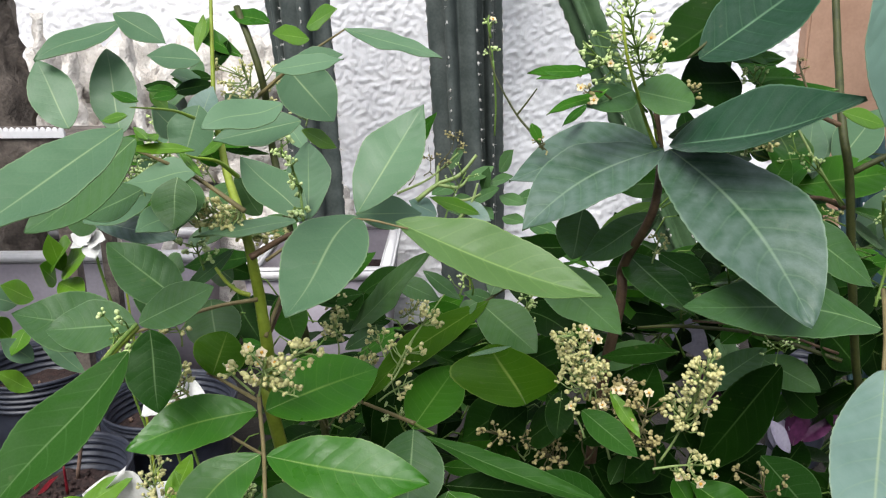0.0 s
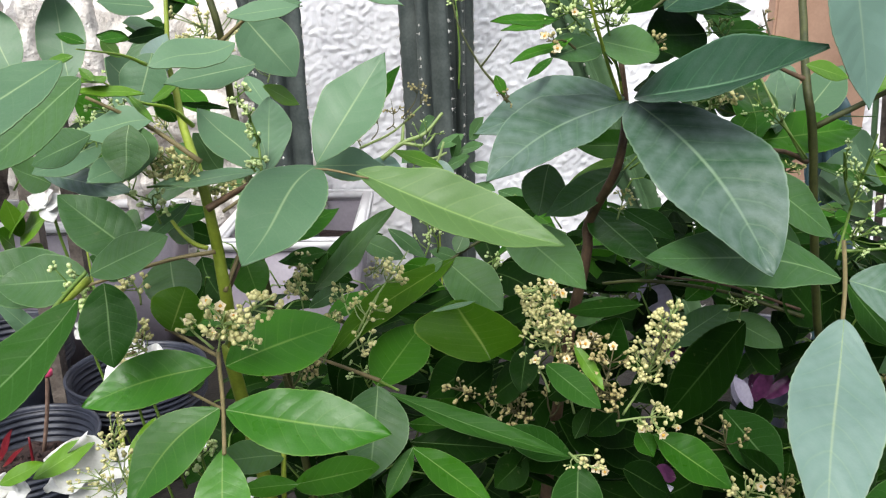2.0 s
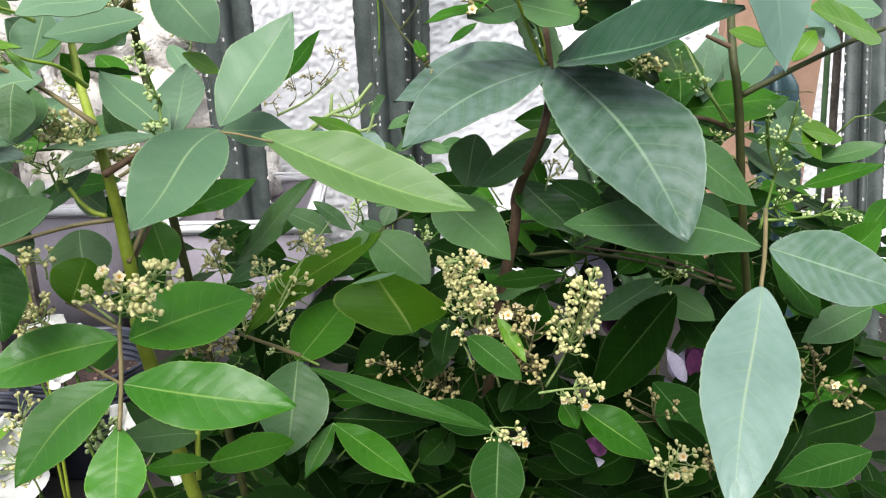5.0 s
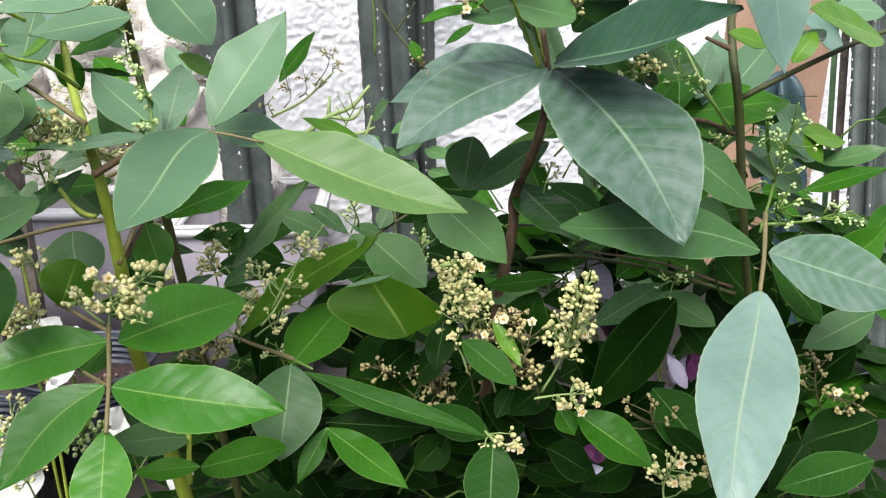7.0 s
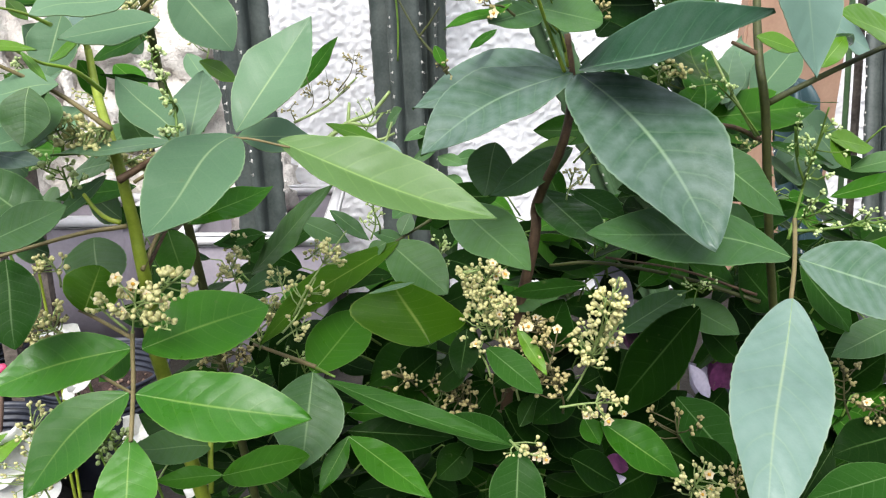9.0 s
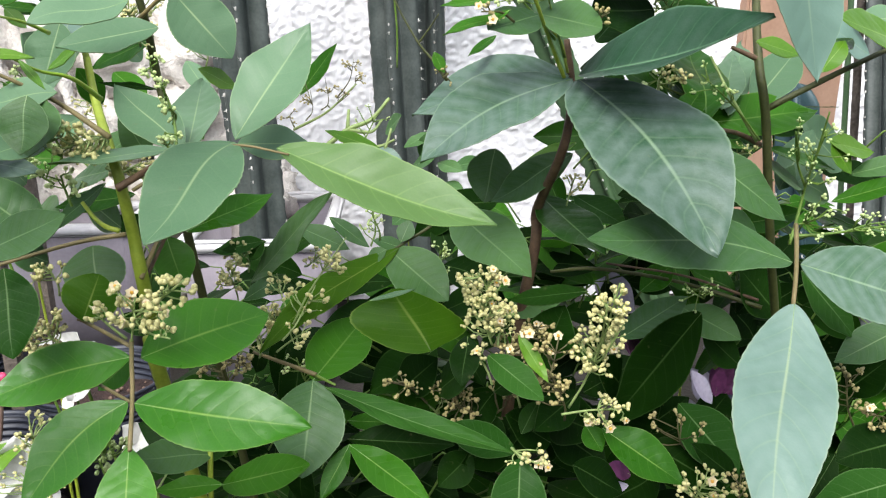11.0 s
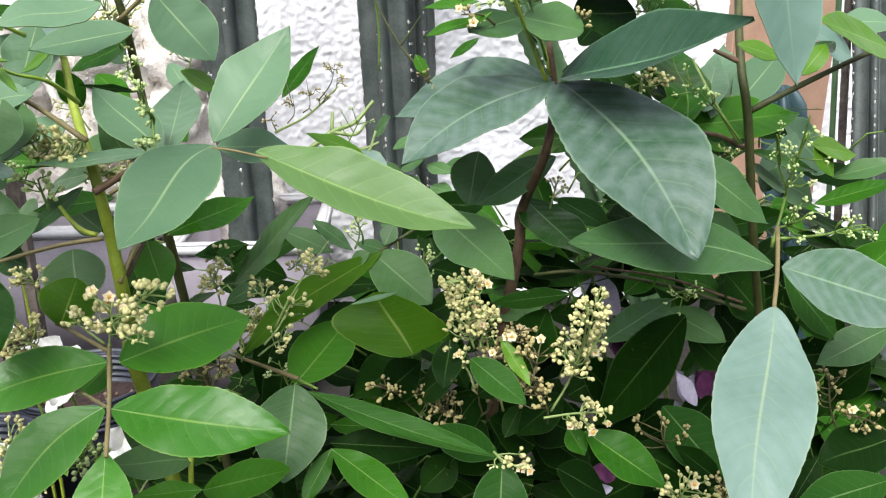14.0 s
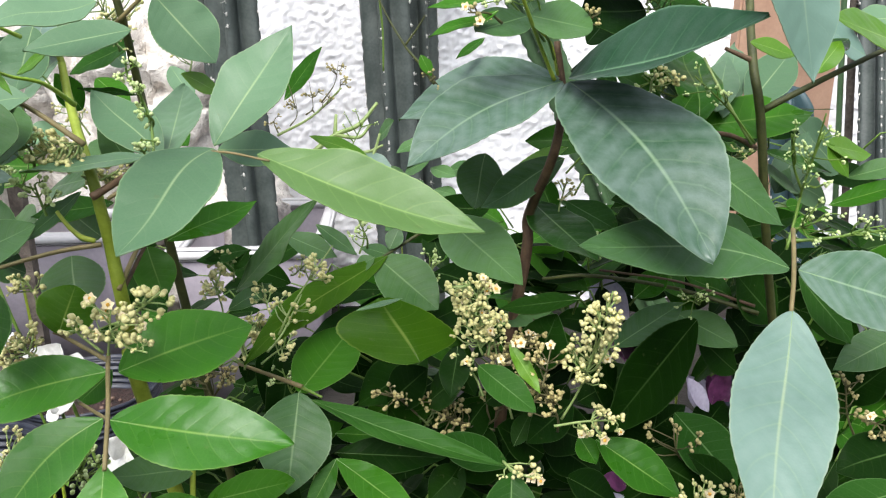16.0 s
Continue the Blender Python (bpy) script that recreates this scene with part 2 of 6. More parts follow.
# ---- tools for shapes ----
def part(name, bm, material, parent=None, label="", smooth=True):
    """Links a bmesh as one mesh object; material: a key of MAT or several."""
    me = bpy.data.meshes.new(name)
    bm.to_mesh(me)
    bm.free()
    for key in ([material] if isinstance(material, str) else material):
        me.materials.append(MAT[key])
    if smooth:
        me.polygons.foreach_set("use_smooth", [True] * len(me.polygons))
    ob = new(name, me)
    ob.parent = parent
    return tagged(ob, label)


def thing(name, label, category, at=(0, 0, 0), group="", kind=""):
    """An Empty at a thing's base, which parents its parts; its own turn and scale stay plain."""
    ob = new(name)
    ob.empty_display_size = 0.05
    ob.location = at
    return tagged(ob, label, category, group, kind)


def settle(ob):
    """Shifts the parts of a thing so that they stay where they were built in the world."""
    for o in ob.children:
        o.matrix_parent_inverse = Matrix.Translation(-Vector(ob.location))


def tube(bm, points, radii, sides=8, cap=True):
    """A round tapering tube through points."""
    pts = [Vector(p) for p in points]
    rings, side = [], None
    for i, p in enumerate(pts):
        d = (pts[min(i + 1, len(pts) - 1)] - pts[max(i - 1, 0)]).normalized()
        if side is None:
            side = d.orthogonal().normalized()
        side = (side - d * side.dot(d)).normalized()
        up = d.cross(side)
        r = radii[i] if isinstance(radii, (list, tuple)) else radii
        rings.append([bm.verts.new(p + r * (math.cos(a) * side + math.sin(a) * up)) for a in (2 * math.pi * k / sides for k in range(sides))])
    for a, b in zip(rings, rings[1:]):
        for k in range(sides):
            bm.faces.new((a[k], a[(k + 1) % sides], b[(k + 1) % sides], b[k]))
    if cap:
        bm.faces.new(rings[0][::-1])
        bm.faces.new(rings[-1])
    return bm


def glide(points, steps=6):
    """A smooth line through points (Catmull-Rom)."""
    p = [Vector(q) for q in points]
    p = [2 * p[0] - p[1]] + p + [2 * p[-1] - p[-2]]
    out = []
    for i in range(1, len(p) - 2):
        for k in range(steps):
            t = k / steps
            out.append(0.5 * (2 * p[i] + (p[i + 1] - p[i - 1]) * t + (2 * p[i - 1] - 5 * p[i] + 4 * p[i + 1] - p[i + 2]) * t * t + (3 * p[i] - p[i - 1] - 3 * p[i + 1] + p[i + 2]) * t**3))
    return out + [p[-2]]


FACING = Vector((0.0, -0.6, 0.8))


def leaf_blade(base, tip, width, turn=0.0, bow=0.0, sweep=0.0, fold=0.12, p=0.95, q=0.8, long=72, half=6, thick=0.00045, wave=0.026, tip_sharp=0.2, skew=0.0):
    """The bmesh of one leaf blade with thickness from base to tip, and its midrib line. turn rolls it about its length; bow arches it,
    sweep bends it sideways, fold raises both halves from the midrib; p and q set where it is broadest and how full it is,
    tip_sharp how much it tapers towards its point, skew how far its halves are shifted along it."""
    base, tip = Vector(base), Vector(tip)
    line = tip - base
    length, axis = line.length, line.normalized()
    n = (FACING - axis * FACING.dot(axis)).normalized()
    n = Matrix.Rotation(radians(turn), 3, axis) @ n
    side = axis.cross(n)
    bm = bmesh.new()
    uv = bm.loops.layers.uv.new("blade")
    seed = Vector((base.x * 37, base.y * 29, base.z * 31))
    top, bottom, where, mid = [], [], {}, []
    curl = 0.045 * noise.noise(seed * 3.1)
    broad = 0.5 ** (1 / p)
    teeth = 19 if long > 50 else 12
    for i in range(long + 1):
        v = i / long
        c = base + line * v + (n * bow + side * sweep) * (length * math.sin(math.pi * v))
        c += (n * curl + side * curl * 0.5) * (length * math.sin(2 * math.pi * v))
        twist = Matrix.Rotation(curl * 7 * (v - 0.5), 3, axis)
        n_here, side_here = twist @ n, twist @ side
        mid.append(c)
        w = width / 2 * (math.sin(math.pi / 2 * v / broad) ** q if v < broad else math.sin(math.pi / 2 * (1 - v) / (1 - broad)) ** (q + tip_sharp))
        w *= 1 + 0.035 * noise.noise(seed + Vector((v * 5, 0, 0)))
        rows = ([], [])
        for k in range(-half, half + 1):
            u = k / half
            ww = w
            if abs(k) == half:
                ww *= 1 + 0.020 * (abs(math.sin(math.pi * teeth * (v + 0.01 * k))) - 0.6) * min(1, 5 * (1 - v), 5 * v)
            lift = fold * abs(u) ** 1.2 * w * 1.2 - 0.35 * fold * u * u * w
            ripple = wave * length * abs(u) ** 1.5 * noise.noise(seed + Vector((v * 4.5, 3.0 * (1 if u > 0 else -1), u * 0.6))) * min(1, 4 * v)
            between = -0.0036 * length * math.cos(2 * math.pi * (v * 9 - 1.5 * abs(u) ** 1.25)) * abs(u) * (1 - abs(u)) * 2.2
            pos = c + side_here * (u * ww) + line * (skew * u * math.sin(math.pi * v)) + n_here * (lift + ripple + between)
            for row, off in ((rows[0], 0.5), (rows[1], -0.5)):
                vert = bm.verts.new(pos + n * (thick * off))
                where[vert] = (0.5 + u / 2, v)
                row.append(vert)
        top.append(rows[0])
        bottom.append(rows[1])
    for rows, flip, slot in ((top, False, 0), (bottom, True, 1)):
        for a, b in zip(rows, rows[1:]):
            for k in range(2 * half):
                f = bm.faces.new((a[k], b[k], b[k + 1], a[k + 1]) if flip else (a[k], a[k + 1], b[k + 1], b[k]))
                f.material_index = slot
    for k, flip in ((0, True), (2 * half, False)):
        for i in range(long):
            ring = (top[i][k], top[i + 1][k], bottom[i + 1][k], bottom[i][k])
            bm.faces.new(ring if flip else ring[::-1]).smooth = False
            for a, b in ((top[i][k], top[i + 1][k]), (bottom[i][k], bottom[i + 1][k])):
                bm.edges.get((a, b)).smooth = False
    for f in bm.faces:
        for loop in f.loops:
            loop[uv].uv = where[loop.vert]
    return bm, mid, n


# tones paired with the shade-darkened underside and the dark midrib
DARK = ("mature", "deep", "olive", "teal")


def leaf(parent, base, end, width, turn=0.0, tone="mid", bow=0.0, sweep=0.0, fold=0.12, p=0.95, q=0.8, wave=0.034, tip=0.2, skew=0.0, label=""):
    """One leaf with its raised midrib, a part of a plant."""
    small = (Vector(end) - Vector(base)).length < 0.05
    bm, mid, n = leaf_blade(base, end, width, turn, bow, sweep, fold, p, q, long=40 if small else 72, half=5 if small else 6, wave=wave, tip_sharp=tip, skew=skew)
    ob = part("leaf", bm, (tone, "under_shade" if tone in DARK else "under"), parent, label)
    long = len(mid) - 1
    length = (Vector(end) - Vector(base)).length
    r = max(0.0004, 0.0027 * length)
    rib = bmesh.new()
    tube(rib, [c - n * r * 0.15 for c in mid[:-1:2]], [r * (1 - 0.85 * i / (long // 2)) for i in range(len(mid[:-1:2]))], 5)
    part("midrib", rib, "rib_dark" if tone in DARK else "rib_green", ob)
    return ob


def stem(parent, points, radii, material, name="stem", label=""):
    line = glide(points, 5)
    rs = [radii[0] + (radii[1] - radii[0]) * i / (len(line) - 1) for i in range(len(line))]
    line = [c + Vector((noise.noise(c * 60), noise.noise(c * 60 + Vector((9, 0, 0))), 0)) * rs[i] * 0.14 for i, c in enumerate(line)]
    return part(name, tube(bmesh.new(), line, rs, 8), material, parent, label)


# ---- ground and walls ----
def sheet(x0, x1, y0, y1, z, nx, ny, lumps):
    bm = bmesh.new()
    rows = [[bm.verts.new((x0 + (x1 - x0) * i / nx, y0 + (y1 - y0) * j / ny, z)) for i in range(nx + 1)] for j in range(ny + 1)]
    for row in rows:
        for v in row:
            v.co.z += lumps * noise.noise(v.co * 6)
    for a, b in zip(rows, rows[1:]):
        for i in range(nx):
            bm.faces.new((a[i], a[i + 1], b[i + 1], b[i]))
    return bm


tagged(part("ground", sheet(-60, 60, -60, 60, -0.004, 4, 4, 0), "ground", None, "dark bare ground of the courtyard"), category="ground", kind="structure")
WALL_Y = 2.62


def rough_wall(x0, x1, z0, z1, y, step, deep):
    """A cast-stucco wall face with real lumps, seen from the courtyard, on a solid back."""
    nx, nz = int((x1 - x0) / step), int((z1 - z0) / step)
    verts, faces = [], []
    for j in range(nz + 1):
        for i in range(nx + 1):
            p = Vector((x0 + (x1 - x0) * i / nx, 0, z0 + (z1 - z0) * j / nz))
            a = noise.noise(p * 58) + 0.9 * noise.noise(p * 112 + Vector((5, 1, 0)))
            b = noise.noise(p * 9 + Vector((0, 7, 2)))
            verts.append((p.x, y - deep * (max(-0.25, a) + 0.5 * b), p.z))
    w = nx + 1
    for j in range(nz):
        for i in range(nx):
            faces.append((j * w + i, j * w + i + 1, (j + 1) * w + i + 1, (j + 1) * w + i))
    return verts, faces


def solid_box(bm, x0, x1, y0, y1, z0, z1):
    v = [bm.verts.new((x, y, z)) for x in (x0, x1) for y in (y0, y1) for z in (z0, z1)]
    for f in ((0, 1, 3, 2), (4, 6, 7, 5), (0, 4, 5, 1), (2, 3, 7, 6), (0, 2, 6, 4), (1, 5, 7, 3)):
        bm.faces.new([v[i] for i in f])
    return bm


me = bpy.data.meshes.new("wall_north")
lumps = rough_wall(-2.0, 2.0, 0.0, 1.5, WALL_Y, 0.006, 0.0075)
me.from_pydata(lumps[0], [], lumps[1])
me.materials.append(MAT["stucco"])
me.polygons.foreach_set("use_smooth", [True] * len(me.polygons))
wall = tagged(new("wall_north", me), "white rough-cast stucco wall behind the plants", "wall", kind="structure")
tagged(part("wall_north_back", solid_box(bmesh.new(), -5, 5, WALL_Y + 0.03, WALL_Y + 0.2, 0, 2.4), "stucco", None, "white stucco garden wall", False), category="wall", kind="structure")

# unseen grey walls added behind and beside the path, to hold back low skylight
for name, box in (("wall_south", (-3.4, 3.4, -4.15, -4.0, 0, 1.6)), ("wall_west", (-3.4, -3.25, -4.0, WALL_Y + 0.03, 0, 2.2)), ("wall_east", (3.25, 3.4, -4.0, WALL_Y + 0.03, 0, 2.2))):
    tagged(part(name, solid_box(bmesh.new(), *box), "render_grey", None, "unseen grey wall added to hold back low skylight", False), category="wall", kind="structure")

shrub = thing("shrub", "leafy green shrub with glossy three-part leaves and cream bud clusters", "shrub", (0.05, 0.62, 0))


# ---- flower clusters ----
def ball(bm, c, r, stretch=1.0, way=Vector((0, 0, 1)), rings=4, sides=7):
    """A small bud: a ball, slightly drawn out along way."""
    side = way.orthogonal().normalized()
    up = way.cross(side)
    lo, hi = bm.verts.new(c - way * r * stretch), bm.verts.new(c + way * r * stretch)
    loops = []
    for i in range(1, rings):
        a = math.pi * i / rings
        loops.append([bm.verts.new(c - way * (r * stretch * math.cos(a)) + (side * math.cos(b) + up * math.sin(b)) * (r * math.sin(a))) for b in (2 * math.pi * k / sides for k in range(sides))])
    for k in range(sides):
        n = (k + 1) % sides
        bm.faces.new((lo, loops[0][n], loops[0][k]))
        for a, b in zip(loops, loops[1:]):
            bm.faces.new((a[k], a[n], b[n], b[k]))
        bm.faces.new((loops[-1][k], loops[-1][n], hi))


BUDS = {}


def bud_mesh(kind):
    if kind not in BUDS:
        bm = bmesh.new()
        ball(bm, Vector((0, 0, 0)), 1.0, 1.12, Vector((0, 0, 1)), 5, 8)
        m = bpy.data.meshes.new("bud")
        bm.to_mesh(m)
        bm.free()
        m.materials.append(MAT[kind])
        m.polygons.foreach_set("use_smooth", [True] * len(m.polygons))
        BUDS[kind] = m
    return BUDS[kind]


def petals(bm, c, way, r, count=5):
    """An open flower: petals round an orange heart (slot 1)."""
    side = way.orthogonal().normalized()
    up = way.cross(side)
    for k in range(count):
        a = 2 * math.pi * k / count + random.uniform(-0.2, 0.2)
        out = side * math.cos(a) + up * math.sin(a)
        wide = way.cross(out)
        pts = [c + out * r * 0.15, c + out * r * 0.6 + wide * r * 0.46 + way * r * 0.18, c + out * r * 1.05 + way * r * 0.28, c + out * r * 0.6 - wide * r * 0.46 + way * r * 0.18]
        lift = way * r * 0.08
        a1, b1 = [bm.verts.new(p + lift) for p in pts], [bm.verts.new(p - lift) for p in pts]
        bm.faces.new(a1)
        bm.faces.new(b1[::-1])
        for i in range(4):
            bm.faces.new((a1[i], b1[i], b1[(i + 1) % 4], a1[(i + 1) % 4]))
    before = len(bm.faces)
    ball(bm, c + way * r * 0.2, r * 0.34, 1.0, way, 3, 6)
    bm.faces.ensure_lookup_table()
    for f in bm.faces[before:]:
        f.material_index = 1


def cluster(parent, root, centre, size3, count, kind, flowers=0, single=False, size=1.0, fine=1.0, label=""):
    """A branched flower cluster: stalks from root, with round buds and open flowers in a rough ellipsoid about centre."""
    root, centre = Vector(root), Vector(centre)
    rng = random.Random(int(abs(centre.x * 7919 + centre.z * 104729) * 1000))
    bm = bmesh.new()
    tip = centre + (centre - root) * 0.35
    spine = glide([root, root.lerp(centre, 0.55) + Vector((rng.uniform(-1, 1), rng.uniform(-1, 1), rng.uniform(-1, 1))) * 0.004, tip], 5)
    tube(bm, spine, [0.00085 * fine - 0.0004 * i / (len(spine) - 1) for i in range(len(spine))], 6)
    count = int(count * 2.5)
    twigs = max(4, count // 4)
    ends = []
    for k in range(twigs):
        while True:
            o = Vector((rng.uniform(-1, 1), rng.uniform(-1, 1), rng.uniform(-1, 1)))
            if 0.2 < o.length < 1:
                break
        e = centre + Vector((o.x * size3[0], o.y * size3[1], o.z * size3[2]))
        near = min(spine[len(spine) // 4 :], key=lambda s: (s - e).length + 0.5 * (s - root).length)
        bend = near.lerp(e, 0.55) + (e - centre) * 0.12
        tube(bm, [near, bend, e], [0.0005 * fine, 0.00042 * fine, 0.00036 * fine], 5)
        ends.append((e, (e - near).normalized()))
    places = []
    for k in range(count):
        e, d = ends[k % twigs]
        o = (d + Vector((rng.uniform(-1, 1), rng.uniform(-1, 1), rng.uniform(-1, 1))) * 0.9).normalized()
        r = size * 0.00128 * rng.choice((0.55, 0.7, 0.85, 1.0, 1.0, 1.18))
        c = e + o * rng.uniform(0.0014, 0.0046) * (0.5 + 0.5 * size)
        tube(bm, [e, c], 0.00028, 4)
        places.append((c, o, r))
    ob = part("inflorescence", bm, {"bud_tan": "stalk_brown", "bud_cream": "stalk_pale"}.get(kind, "stalk"), parent, label)
    if single:
        for c, o, r in places:
            b = new("bud", bud_mesh(kind))
            b.parent = ob
            b.matrix_basis = Matrix.Translation(c) @ o.to_track_quat("Z", "Y").to_matrix().to_4x4() @ Matrix.Diagonal((r, r, r, 1))
    else:
        bm = bmesh.new()
        for c, o, r in places:
            ball(bm, c, r, 1.12, o)
        tagged(part("bud_rest", bm, kind, ob), kind="stuff")
    for k in range(flowers):
        e, d = ends[rng.randrange(twigs)]
        o = (d * 0.5 + Vector((rng.uniform(-0.5, 0.5), -1.0, rng.uniform(-0.1, 0.8)))).normalized()
        bm = bmesh.new()
        random.seed(k)
        petals(bm, e + o * 0.004, o, 0.0029 * rng.uniform(0.75, 1.2))
        part("open_flower", bm, ("petal_cream", "heart_orange"), ob, "open cream flower with an orange heart", False)
    return ob


# ---- the leaves, stems and flowers of the shrub ----
leaf(shrub, (-0.0507, 0.4135, 0.9111), (-0.0788, 0.3443, 0.8772), 0.0437, 0, "young", bow=0.05, fold=0.1, q=0.7, tip=0.2)
leaf(shrub, (-0.0286, 0.4082, 0.9089), (0.0802, 0.3751, 0.8759), 0.0367, 0, "spring", sweep=0.035, fold=0.5, q=0.75)
leaf(shrub, (-0.0503, 0.4139, 0.9125), (-0.0133, 0.4488, 0.9695), 0.0376, 0, "young", fold=0.15, tip=0.25)
leaf(shrub, (-0.0855, 0.4447, 0.9023), (-0.1308, 0.4812, 0.9345), 0.0281, 0, "young", q=0.7)
leaf(shrub, (-0.0844, 0.4494, 0.9010), (-0.1049, 0.5817, 0.9294), 0.0318, 0, "young", q=0.65)
leaf(shrub, (-0.0848, 0.4304, 0.9048), (-0.1378, 0.3975, 0.9034), 0.0256, 26, "young", fold=0.15)
leaf(shrub, (-0.0541, 0.4375, 0.9069), (-0.0154, 0.4490, 0.9042), 0.0270, 0, "young")
leaf(shrub, (-0.0327, 0.5466, 0.9221), (-0.0067, 0.5438, 0.9559), 0.0140, 0, "mid")
leaf(shrub, (-0.1288, 0.6146, 0.9896), (-0.0892, 0.6113, 0.9430), 0.0507, 0, "young", fold=0.08, q=0.65)
leaf(shrub, (-0.1175, 0.6216, 0.9351), (-0.0902, 0.6294, 0.9195), 0.0189, 0, "fresh")
leaf(shrub, (-0.0712, 0.3731, 0.9680), (-0.1118, 0.3624, 0.9598), 0.0230, 0, "young", q=0.7)
leaf(shrub, (-0.0738, 0.3447, 0.9788), (-0.1048, 0.3233, 0.9703), 0.0224, 0, "young", q=0.7)
leaf(shrub, (-0.1447, 0.4512, 0.9694), (-0.1544, 0.4424, 0.9378), 0.0309, 0, "young", q=0.65)
leaf(shrub, (-0.1380, 0.4197, 0.9360), (-0.1775, 0.4146, 0.9302), 0.0247, 0, "young")
leaf(shrub, (-0.1265, 0.5514, 0.9602), (-0.1682, 0.5484, 0.9393), 0.0206, 0, "mid")
leaf(shrub, (-0.1295, 0.5551, 0.9255), (-0.1639, 0.5455, 0.9309), 0.0070, 0, "mature")
leaf(shrub, (-0.1487, 0.4327, 0.9132), (-0.1725, 0.4065, 0.9047), 0.0255, 0, "young")
leaf(shrub, (-0.1287, 0.4424, 0.8847), (-0.1608, 0.4373, 0.8580), 0.0124, 0, "sage")
leaf(shrub, (-0.1259, 0.4792, 0.8701), (-0.1730, 0.4765, 0.8630), 0.0187, 0, "mid")
leaf(shrub, (-0.0966, 0.4758, 0.8472), (-0.0502, 0.5172, 0.8613), 0.0243, 0, "mid", q=0.7)
leaf(shrub, (-0.0754, 0.5507, 0.7880), (-0.0116, 0.5149, 0.8628), 0.0266, 0, "sage")
leaf(shrub, (-0.0450, 0.5879, 0.8195), (-0.0053, 0.5802, 0.8029), 0.0211, 0, "sage")
leaf(shrub, (-0.0187, 0.5688, 0.8315), (0.0105, 0.5604, 0.8103), 0.0131, 0, "sage")
leaf(shrub, (0.0218, 0.5007, 0.8919), (-0.0113, 0.4872, 0.9067), 0.0126, 0, "fresh")
leaf(shrub, (0.1435, 0.4899, 0.9363), (0.1920, 0.3749, 0.8586), 0.0776, 0, "waxy", sweep=-0.04, fold=0.14, q=0.6, bow=0.05, tip=0.22)
leaf(shrub, (0.1395, 0.4893, 0.9366), (0.0452, 0.4477, 0.8932), 0.0535, 9, "waxy", bow=0.02, sweep=0.08, q=0.72, tip=0.2, fold=0.2)
leaf(shrub, (0.1387, 0.4961, 0.9382), (0.0416, 0.5055, 0.9135), 0.0644, 14, "waxy", sweep=0.12, q=0.75)
leaf(shrub, (0.1435, 0.4907, 0.9386), (0.2240, 0.4123, 0.9740), 0.0583, 0, "teal", sweep=0.088, fold=0.5, tip=0.3)
leaf(shrub, (0.1509, 0.5195, 0.9410), (0.1966, 0.4613, 0.9718), 0.0316, 0, "mature", q=0.7)
leaf(shrub, (0.1169, 0.4797, 0.9741), (0.1510, 0.4701, 0.9665), 0.0489, -10, "sage", q=0.6, tip=0)
leaf(shrub, (0.1160, 0.4820, 0.9738), (0.0839, 0.4574, 0.9659), 0.0279, 0, "sage", q=0.6, tip=0.1)
leaf(shrub, (0.0983, 0.5379, 0.9611), (0.0775, 0.5140, 0.9489), 0.0068, 0, "mid")
leaf(shrub, (0.0986, 0.5441, 0.9843), (0.0607, 0.5241, 0.9793), 0.0105, 0, "mid")
leaf(shrub, (0.1695, 0.5559, 0.9565), (0.1965, 0.5399, 0.9927), 0.0328, 0, "deep", q=0.65)
leaf(shrub, (0.2113, 0.5337, 0.9789), (0.2362, 0.5188, 0.9795), 0.0195, 0, "mid")
leaf(shrub, (0.2257, 0.4164, 1.0358), (0.2481, 0.4078, 0.9406), 0.0439, 0, "frost", bow=0.02, fold=0.2, p=0.85, q=0.85)
leaf(shrub, (0.2526, 0.4917, 0.9588), (0.2800, 0.4869, 0.9503), 0.0175, 0, "fresh")
leaf(shrub, (0.3383, 0.5337, 0.9592), (0.2947, 0.4924, 0.9518), 0.0158, 0, "mid")
leaf(shrub, (0.3695, 0.5162, 0.9536), (0.3042, 0.4948, 0.9733), 0.0420, 0, "fresh")
leaf(shrub, (0.4029, 0.5715, 0.9700), (0.3643, 0.5746, 0.9738), 0.0291, 0, "young")
leaf(shrub, (0.2406, 0.5271, 0.9044), (0.3326, 0.5539, 0.9093), 0.0397, 0, "mid")
leaf(shrub, (0.2820, 0.5482, 0.9137), (0.3352, 0.5985, 0.9511), 0.0323, 0, "young")
leaf(shrub, (0.2223, 0.4830, 0.9100), (0.2548, 0.6074, 0.9614), 0.0358, 0, "mid")
leaf(shrub, (0.2564, 0.5287, 0.9094), (0.3103, 0.6431, 0.9537), 0.0255, 0, "young")
leaf(shrub, (0.2080, 0.4559, 0.9004), (0.2619, 0.4428, 0.8569), 0.0350, 0, "sage", tip=0.3)
leaf(shrub, (0.1531, 0.5368, 0.8825), (0.0952, 0.5297, 0.8500), 0.0287, 0, "sage")
leaf(shrub, (0.1017, 0.5555, 0.8835), (0.0933, 0.5469, 0.8461), 0.0335, 0, "sage", q=0.65)
leaf(shrub, (0.1590, 0.5540, 0.8870), (0.1067, 0.5870, 0.8478), 0.0207, 0, "fresh")
leaf(shrub, (0.0708, 0.5494, 0.8419), (0.1167, 0.4774, 0.8125), 0.0442, 0, "sage", q=0.7)
leaf(shrub, (0.1359, 0.5599, 0.8479), (0.1610, 0.4669, 0.8299), 0.0376, 0, "deep", q=0.7)
leaf(shrub, (0.1597, 0.5538, 0.8490), (0.1890, 0.5200, 0.8345), 0.0277, 0, "deep")
